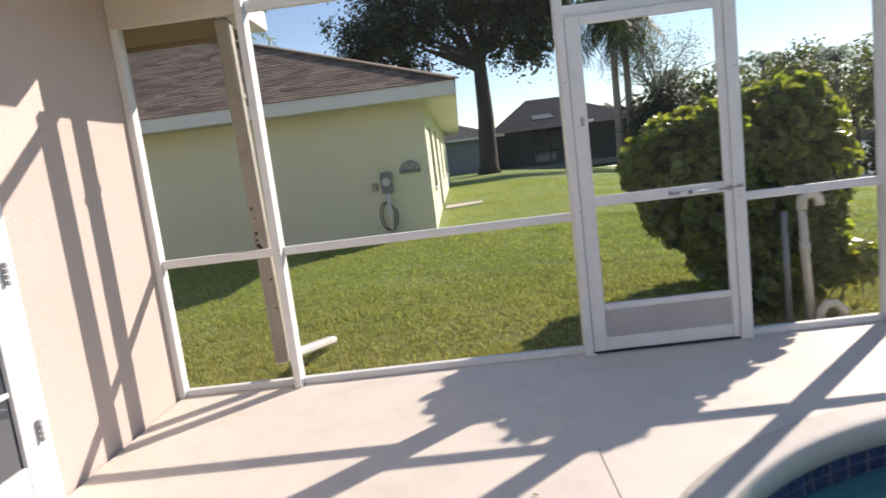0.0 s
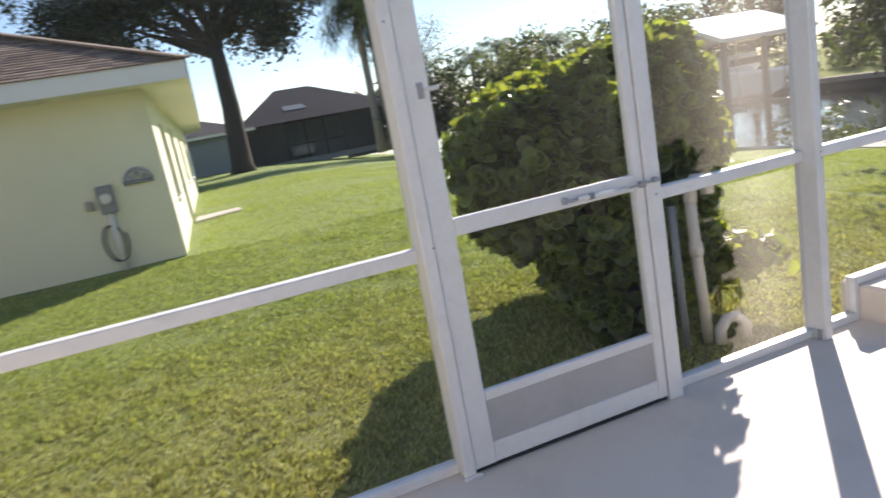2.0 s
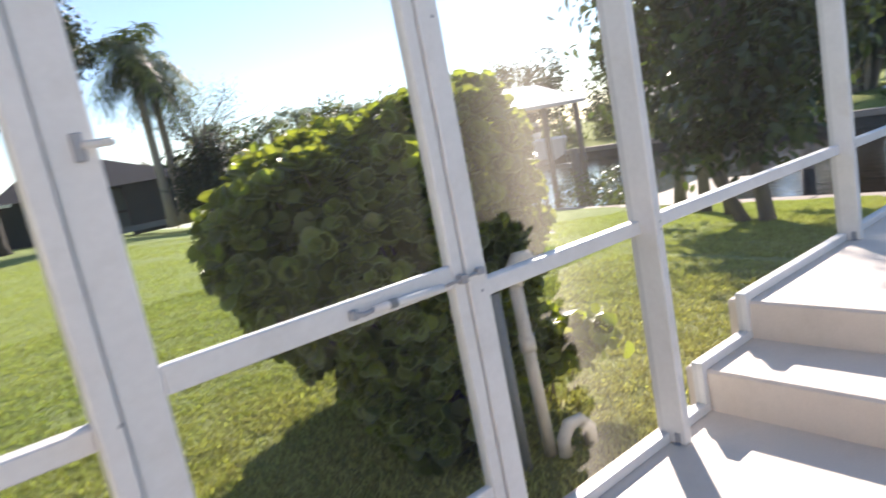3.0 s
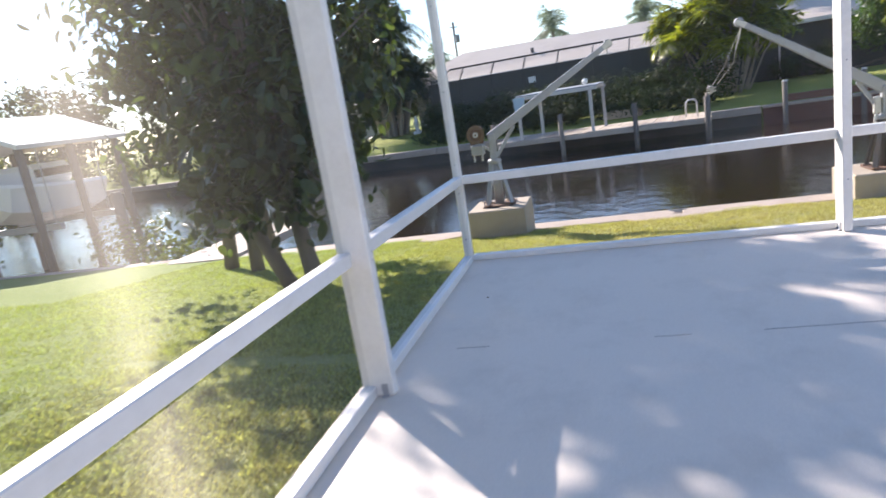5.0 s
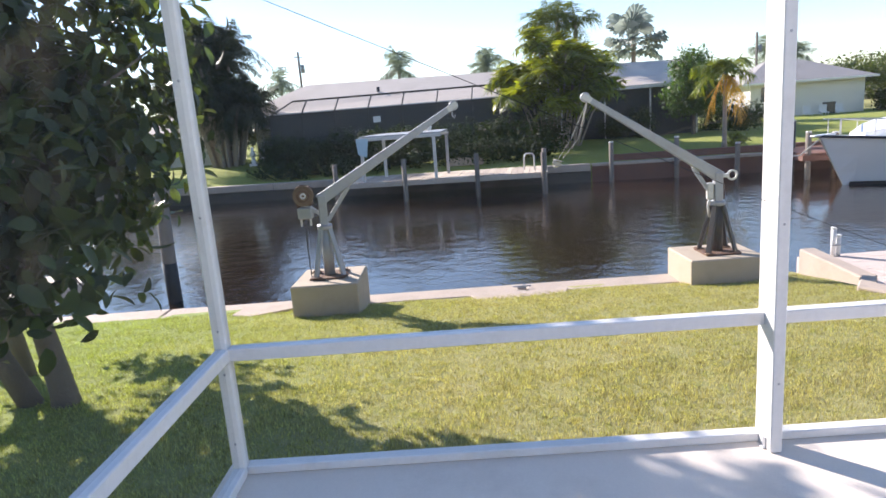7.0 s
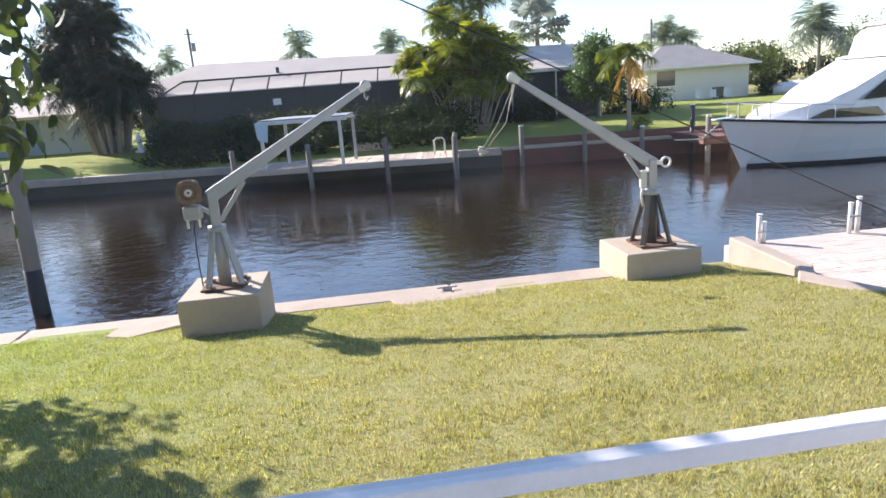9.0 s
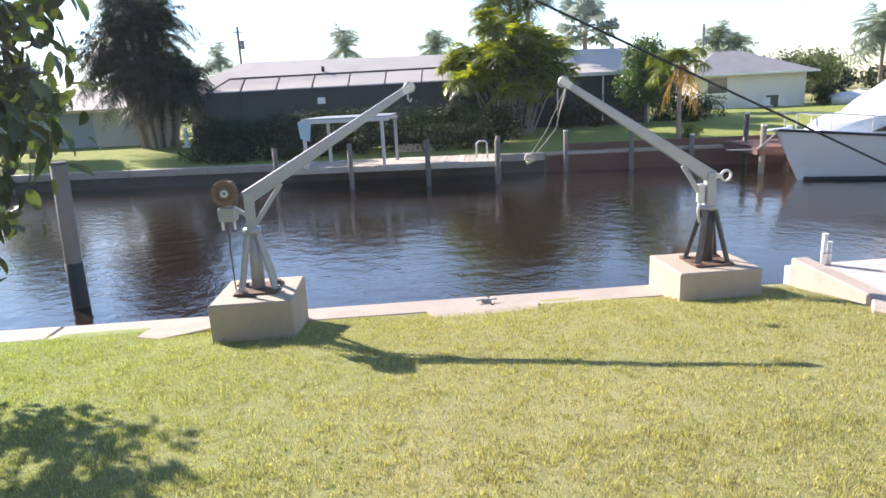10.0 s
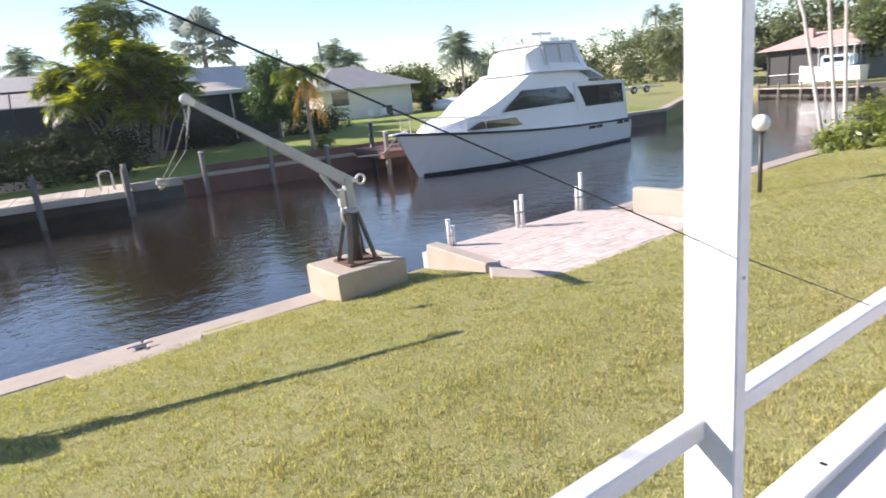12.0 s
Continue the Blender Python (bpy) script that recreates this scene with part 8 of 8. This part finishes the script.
for k, (x, y, h, r) in enumerate(((28, -78, 8, 5), (34, -80, 9, 6), (40, -82, 10, 6), (31, -72, 6, 3.5), (48, -82, 9, 6), (56, -74, 8, 5), (22, -76, 8, 5), (16, -70, 7, 4), (12, -60, 7, 4), (8, -48, 7, 4))):
    tree("distant_tree", (x, y, -1), (x, y, h * 0.35), [((x, y, h * 0.6), (r, r, h * 0.38)), ((x + 3, y, h * 0.5), (r * 0.7, r * 0.7, h * 0.3)), ((x - 3, y, h * 0.5), (r * 0.7, r * 0.7, h * 0.3))],
         3600, SMALL_LEAF, 0.55, "leaf_palm" if k % 3 == 0 else "leaf_far", 0.25, "distant leafy tree behind the houses", "tree", clump=0.45, limbs=7)


# ---- motor yacht ----
def yacht():
    """A flybridge motor yacht: lofted hull, deckhouse, flybridge with vinyl enclosure, radar arch, windows, rails."""
    bow, ax = Vector((31.57, -16.82, 0)), Vector((0.0775, -0.983, 0))
    sd = Vector((-0.9969, -0.0786, 0))            # towards the near bank

    def at(s, b, z):
        p = bow + ax * s + sd * b
        return Vector((p.x, p.y, z))

    y = thing("motor_yacht", at(6, 0, WATER_Z), "large white flybridge motor yacht moored bow to the dock", "yacht")
    # hull stations: s, half beam at waterline, at chine, at sheer; sheer height
    st = [(-1.25, 0.02, 0.03, 0.06, 0.02), (0.0, 0.05, 0.25, 0.85, -0.08), (1.5, 0.75, 1.05, 1.65, -0.22), (3.5, 1.5, 1.75, 2.1, -0.38), (6.0, 1.95, 2.1, 2.3, -0.55), (9.0, 2.1, 2.2, 2.35, -0.68), (12.0, 2.1, 2.2, 2.3, -0.76), (13.9, 2.05, 2.15, 2.2, -0.78)]
    levels = []
    for s, w0, w1, w2, zs in st:
        rake = lambda z: s if s > 0.5 else s + max(0.0, (zs - z)) * (0.55 if s < -0.5 else 0.15)  # noqa: E731
        rowp = []
        for b, z in ((w0 * 0.6, -2.9), (w0, -2.2), (w1, -1.55), ((w1 + w2) / 2, (-1.55 + zs) / 2), (w2, zs)):
            rowp.append((rake(z), b, z))
        levels.append(rowp)
    vs, fs = [], []
    m = len(levels[0])
    for rowp in levels:
        vs += [at(s, b, z) for s, b, z in rowp] + [at(s, -b, z) for s, b, z in rowp]
    for i in range(len(levels) - 1):
        for j in range(m - 1):
            a, b = i * 2 * m + j, (i + 1) * 2 * m + j
            fs.append((a, b, b + 1, a + 1))
            fs.append((a + m, a + m + 1, b + m + 1, b + m))
        fs.append((i * 2 * m + m - 1, (i + 1) * 2 * m + m - 1, (i + 1) * 2 * m + 2 * m - 1, i * 2 * m + 2 * m - 1))
    last = (len(levels) - 1) * 2 * m
    fs.append(tuple(last + j for j in range(m)) + tuple(last + m + j for j in reversed(range(m))))
    raw("hull", vs, fs, "gelcoat", y, "tall flared white hull", smooth=False)
    # rub rail and boot stripe follow the hull sides
    for sg in (1, -1):
        tube("rub_rail", [at(s, sg * (w2 + 0.02), zs - 0.06) for s, w0, w1, w2, zs in st], 0.055, "navy", y, "dark rub rail", seg=6)
        pts = [(max(s, 0.05), sg * (w0 + 0.03)) for s, w0, w1, w2, zs in st[1:]]
        v2 = [at(s, b, -2.19) for s, b in pts] + [at(max(s, 0.05), sg * (w0 + (w1 - w0) * 0.45 + 0.04), -1.92) for s, w0, w1, w2, zs in st[1:]]
        q = len(pts)
        raw("boot_stripe", v2, [(i, i + 1, q + i + 1, q + i) for i in range(q - 1)], "navy", y, "dark boot stripe")

    def loft(name, rows, material, label="", bevel=0.06):
        """rows: s, half width low, half width high, z low, z high."""
        bm = bmesh.new()
        R = [[bm.verts.new(at(s, b, z)) for b, z in ((w0, z0), (w1, z1), (-w1, z1), (-w0, z0))] for s, w0, w1, z0, z1 in rows]
        for a, b in zip(R, R[1:]):
            for k in range(4):
                bm.faces.new((a[k], a[(k + 1) % 4], b[(k + 1) % 4], b[k]))
        bm.faces.new(R[0]), bm.faces.new(R[-1][::-1])
        if bevel:
            bmesh.ops.bevel(bm, geom=[e for e in bm.edges if len(e.link_faces) == 2 and e.calc_face_angle(0) > 0.5], offset=bevel, segments=2, affect="EDGES")
        return part(name, bm, material, y, label)

    loft("trunk_cabin", [(0.4, 0.6, 0.4, -0.25, 0.0), (1.5, 1.45, 1.2, -0.3, 0.25), (2.2, 1.65, 1.4, -0.35, 0.38), (4.2, 1.95, 1.7, -0.5, 0.62)], "gelcoat", "low forward trunk cabin")
    loft("deckhouse", [(2.4, 1.4, 1.2, -0.4, 0.30), (3.6, 1.85, 1.7, -0.5, 0.87), (4.9, 2.05, 1.8, -0.6, 1.50), (6.1, 2.05, 1.7, -0.65, 2.08), (6.6, 2.05, 1.7, -0.65, 2.16), (9.4, 2.1, 1.75, -0.75, 2.12), (10.6, 2.1, 1.75, -0.78, 1.62)], "gelcoat", "white raked deckhouse")
    loft("aft_cabin", [(9.2, 2.08, 1.9, -0.8, 1.42), (13.2, 2.1, 1.92, -0.8, 1.32), (13.8, 2.05, 1.85, -0.8, 1.2)], "gelcoat", "white aft cabin")
    loft("flybridge", [(6.1, 1.2, 1.0, 2.08, 2.4), (6.35, 1.5, 1.2, 2.1, 2.95), (6.8, 1.65, 1.35, 2.1, 3.2), (7.3, 1.72, 1.4, 2.1, 3.32), (7.45, 1.85, 1.7, 2.1, 2.5), (9.6, 1.85, 1.75, 2.05, 2.42), (10.3, 1.8, 1.75, 2.0, 2.25)], "gelcoat", "white flybridge coaming")
    loft("brow", [(5.8, 1.6, 1.6, 2.04, 2.10), (6.6, 1.95, 1.92, 2.08, 2.18), (10.3, 2.1, 2.08, 1.98, 2.10), (11.6, 2.05, 2.0, 1.50, 1.60)], "gelcoat", "overhanging brow", 0.03)
    loft("enclosure", [(7.25, 1.7, 1.5, 2.4, 3.42), (9.9, 1.72, 1.5, 2.35, 3.40)], "clear_vinyl", "clear vinyl bridge enclosure", 0.05)
    loft("bimini_top", [(7.1, 1.62, 1.45, 3.40, 3.52), (10.0, 1.62, 1.48, 3.38, 3.52)], "canvas", "white bimini top", 0.04)
    for s0, s1 in ((7.4, 7.5), (8.5, 8.5), (9.6, 9.6)):
        for sg in (1, -1):
            bar("bimini_bow", at(s0, sg * 1.74, 2.38), at(s1, sg * 1.53, 3.42), 0.05, 0.05, "canvas", y, bevel=0.0, upward=ax)
    for sg in (1, -1):
        plate("radar_arch", [at(9.9, sg * 1.75, 2.3), at(11.0, sg * 1.75, 1.62), at(10.5, sg * 1.6, 2.35), at(9.9, sg * 1.5, 3.4), at(9.5, sg * 1.5, 3.4)], 0.1, "gelcoat", y)
    loft("arch_top", [(9.4, 1.55, 1.5, 3.42, 3.54), (9.95, 1.55, 1.5, 3.42, 3.54)], "gelcoat", "", 0.03)
    tube("mast", [at(9.0, 0, 3.4), at(9.0, 0, 4.15)], 0.05, "off_white", y, seg=8)
    bm = bmesh.new()
    a = at(9.0, 0, 3.95)
    box_into(bm, (a.x - 0.12, a.y - 0.75, a.z), (a.x + 0.12, a.y + 0.75, a.z + 0.12), 0.05)
    part("radar_bar", bm, "off_white", y, "open array radar")
    disc("radar_dome", at(9.6, 0.4, 3.68), (0, 0, 1), 0.28, 0.2, "gelcoat", y, seg=14)
    # windows, both sides: outline in (s, height share between low and high line of the side)
    def pane(name, pts, wl, wh, zl, zh, label):
        for sg in (1, -1):
            cs = []
            for s, z in pts:
                f = (z - zl) / (zh - zl)
                cs.append(at(s, sg * (wl + (wh - wl) * f + 0.02), z))
            plate(name, cs, 0.03, "dark_glass", y, label)
    pane("side_window", [(3.75, 0.42), (5.2, 1.30), (8.5, 1.28), (9.4, 0.45)], 2.05, 1.70, -0.65, 2.2, "dark raked side window")
    pane("aft_window", [(9.45, 1.20), (13.4, 1.12), (13.4, 0.10), (10.0, 0.14)], 2.08, 1.9, -0.8, 1.38, "wide dark aft window")
    for sg in (1, -1):
        plate("trunk_window", [at(1.6, sg * 1.64, -0.18), at(2.4, sg * 1.76, 0.14), at(4.4, sg * 2.06, 0.12), at(4.8, sg * 2.14, -0.26)], 0.05, "dark_glass", y, "low dark forward window")
    for s in (9.75, 10.4, 12.35, 12.95):
        for sg in (1, -1):
            plate("portlight", [at(s, sg * 2.335, -1.02), at(s + 0.5, sg * 2.335, -1.03), at(s + 0.5, sg * 2.345, -0.88), at(s, sg * 2.345, -0.87)], 0.02, "dark_glass", y, "small dark hull port")
    # windscreen
    plate("windscreen", [at(3.8, 1.5, 0.985), at(3.8, -1.5, 0.985), at(5.8, -1.45, 1.955), at(5.8, 1.45, 1.955)], 0.03, "canvas", y, "white windscreen cover")
    # bow rail and pulpit
    for sg in (1, -1):
        tube("bow_rail", [at(-1.0, sg * 0.1, 0.62), at(0.2, sg * 0.85, 0.55), at(1.6, sg * 1.6, 0.40), at(3.4, sg * 2.05, 0.25)], 0.022, "off_white", y, seg=6)
        for s, b, z0, z1 in ((-0.6, 0.35, 0.0, 0.6), (0.4, 0.95, -0.1, 0.54), (1.6, 1.6, -0.22, 0.40), (2.6, 1.88, -0.3, 0.32)):
            tube("stanchion", [at(s, sg * b, z0), at(s, sg * b, z1)], 0.02, "off_white", y, seg=6)
    bar("pulpit", at(-1.5, 0, -0.02), at(-0.6, 0, 0.02), 0.32, 0.06, "gelcoat", y, bevel=0.02)
    tube("mooring_line", [at(-1.2, 0.1, -0.1), at(-2.0, 0.0, -0.75), at(-2.9, -0.6, -0.75)], 0.03, "rope", y, seg=6)


yacht()
# a long boat trailer on the lawn beyond the yacht
tr = thing("boat_trailer", far(50, 12, -0.75), "pale boat trailer parked on the far lawn", "trailer")
far_box("frame", 46.4, 53.2, 12.0, 12.12, -0.42, -0.24, "off_white", tr)
far_box("frame", 46.4, 53.2, 13.5, 13.62, -0.42, -0.24, "off_white", tr)
for u in (46.8, 49.4, 52.6):
    far_box("crossbar", u, u + 0.12, 12.12, 13.5, -0.40, -0.28, "off_white", tr)
for u in (49.3, 50.9):
    wheel = disc("wheel", far(u, 11.86, -0.47), FB, 0.33, 0.22, "black_rubber", tr, seg=16)
    disc("rim", far(u, 11.74, -0.47), FB, 0.18, 0.03, "off_white", wheel, seg=12)
    far_box("mudguard", u - 0.45, u + 0.45, 11.75, 12.0, -0.10, -0.05, "off_white", tr)

# ---- pool tiles and paving, piece by piece ----
tile_bm = bmesh.new()
box_into(tile_bm, (-0.0245, -0.004, -0.0245), (0.0245, 0.004, 0.0245), 0.003)
tile_me = bpy.data.meshes.new("tile")
tile_bm.to_mesh(tile_me)
tile_bm.free()
tile_me.materials.append(M["pool_tile"])

# a covered boat by the road beyond the cream house, a white fence, and a shrub at the corner of the house
cb = thing("covered_boat", (62.0, -41.6, -0.75), "small boat under a white cover on the far lawn", "boat")
bm = bmesh.new()
rings = []
for y, w, zk in ((-44.4, 0.75, 0.45), (-43.4, 0.95, 0.62), (-42.0, 1.0, 0.78), (-40.4, 0.8, 0.66), (-39.3, 0.25, 0.50)):
    rings.append([bm.verts.new((62.0 + w * q, y, z)) for q, z in ((-0.6, -0.45), (-1.0, 0.1), (-0.85, 0.3), (0, zk), (0.85, 0.3), (1.0, 0.1), (0.6, -0.45))])
for r0, r1 in zip(rings, rings[1:]):
    for q in range(7):
        bm.faces.new((r0[q], r0[(q + 1) % 7], r1[(q + 1) % 7], r1[q]))
bm.faces.new(rings[0])
bm.faces.new(rings[-1][::-1])
part("cover", bm, "canvas", cb, "white boat cover", smooth=True)
for y in (-43.2, -40.6):
    box("bunk", (61.3, y - 0.1, -0.8), (62.7, y + 0.1, -0.42), "wood_grey", cb, 0.0)
fence = thing("garden_fence", (66, -47, -0.7), "low white panel fence beside the far lawn", "fence")
for k in range(7):
    y = -45.2 - 1.7 * k
    box("panel", (66.0, y - 1.55, -0.7), (66.05, y, 0.75), "trim", fence, 0.0)
    box("post", (65.98, y, -0.75), (66.1, y + 0.12, 0.9), "trim", fence, 0.0)
bush(tuple(far(35.4, 27.0, -0.8)), [(tuple(far(35.4, 27.0, 0.1)), (0.9, 0.9, 1.0)), (tuple(far(36.2, 27.4, -0.2)), (0.7, 0.7, 0.7))], 1500, SMALL_LEAF, 0.24, "leaf_hedge", "dark round shrub at the corner of the cream house", "shrub", clump=0.18)
for k in range(6):
    u = -27.0 - 5.5 * k
    c0 = far(u, 3.0 + (k % 2), 0)
    bush((c0.x, c0.y, -1.3), [((c0.x, c0.y, 0.1), (1.4, 2.6, 1.7)), ((c0.x + 1.0, c0.y - 2.2, -0.2), (1.2, 1.8, 1.3)), ((c0.x + 0.5, c0.y + 2.0, 0.4), (1.3, 1.6, 1.6))],
         1500, SMALL_LEAF, 0.36, "leaf_hedge" if k % 2 else "leaf_palm", "dense waterside shrubs on the far bank", "shrub", clump=0.3, per=24)


def tile_ring():
    """Two rows of small glazed tiles round the pool under the coping; those of the stretch nearest the screen are parts of their own."""
    ring = oval(0.006, 720)
    step, run, k = 0.0535, 0.0, 0
    joined = bmesh.new()
    count = 0
    for i in range(720):
        a, b = ring[i], ring[(i + 1) % 720]
        run += math.hypot(b[0] - a[0], b[1] - a[1])
        if run < step:
            continue
        run -= step
        ang = math.atan2(b[1] - a[1], b[0] - a[0])
        for row in range(2):
            place = pose(b[0], b[1], -0.142 - 0.0535 * row, 0, 0, math.degrees(ang))
            if 100 < i * 0.5 < 205 and b[0] < 4.6:
                ob = put(new("tile", tile_me), pool)
                ob.matrix_basis = place
                count += 1
            else:
                bmesh.ops.create_cube(joined, size=0.048, matrix=place @ Matrix.Diagonal((1, 0.17, 1, 1)))
    tagged(part("tile_band", joined, "pool_tile", pool, "navy waterline tiles"), kind="stuff")


tile_ring()


def inside(px, py, poly):
    hit = False
    for (x0, y0), (x1, y1) in zip(poly, poly[1:] + poly[:1]):
        if (y0 > py) != (y1 > py) and px < (x1 - x0) * (py - y0) / (y1 - y0) + x0:
            hit = not hit
    return hit


def pavers():
    """Small uneven pale setts on the landing in staggered courses; those nearest the lawn are parts of their own."""
    shapes = []
    for w in (0.13, 0.19, 0.25):
        bm = bmesh.new()
        box_into(bm, (-0.0735, -w / 2 + 0.0015, -0.02), (0.0735, w / 2 - 0.0015, 0.008), 0.003)
        me = bpy.data.meshes.new("paver")
        bm.to_mesh(me)
        bm.free()
        me.materials.append(M["paver"])
        shapes.append((w, me))
    n = row = 0
    rest = bmesh.new()
    x = 13.62
    while x < 16.98:
        y = -11.44 + 0.11 * (row % 2)
        while y < -6.7:
            w, me = shapes[rng.integers(0, 3)]
            cx, cy = x, y + w / 2
            y += w
            if not all(inside(cx + dx, cy + dy, LAND) for dx in (-0.07, 0.07) for dy in (-w / 2, w / 2)):
                continue
            place = pose(cx, cy, -1.112 + rng.uniform(-0.002, 0.003), rng.uniform(-0.4, 0.4), rng.uniform(-0.4, 0.4), rng.uniform(-1.5, 1.5))
            if n < 296:
                ob = put(new("paver", me), landing)
                ob.matrix_basis = place
                n += 1
            else:
                bmesh.ops.create_cube(rest, size=1.0, matrix=place @ Matrix.Translation((0, 0, -0.006)) @ Matrix.Diagonal((0.147, w - 0.003, 0.028, 1)))
        x += 0.15
        row += 1
    tagged(part("paver_field", rest, "paver", landing), kind="stuff")


pavers()


# ---- a few dry leaves blown onto the deck ----
for x, y, z, a in ((2.254, -1.66, 0.002, 70), (7.95, -2.215, 0.372, 20), (7.69, -0.24, 0.372, 130)):
    bm = bmesh.new()
    v = [bm.verts.new((px * 0.026, py * 0.026, 0.003 + 0.008 * abs(px))) for px, py in ((0, -0.5), (0.2, -0.2), (0.24, 0.1), (0.1, 0.38), (0, 0.55), (-0.1, 0.38), (-0.24, 0.1), (-0.2, -0.2))]
    bm.faces.new((v[0], v[1], v[2], v[3], v[4]))
    bm.faces.new((v[0], v[4], v[5], v[6], v[7]))
    bmesh.ops.solidify(bm, geom=list(bm.faces), thickness=0.0012)
    leaf = part("fallen_leaf", bm, "dead_leaf")
    leaf.matrix_world = pose(x, y, z, 0, 0, a)
    tagged(leaf, "small curled dry leaf lying on the deck", "leaf", "dry leaves on the deck")
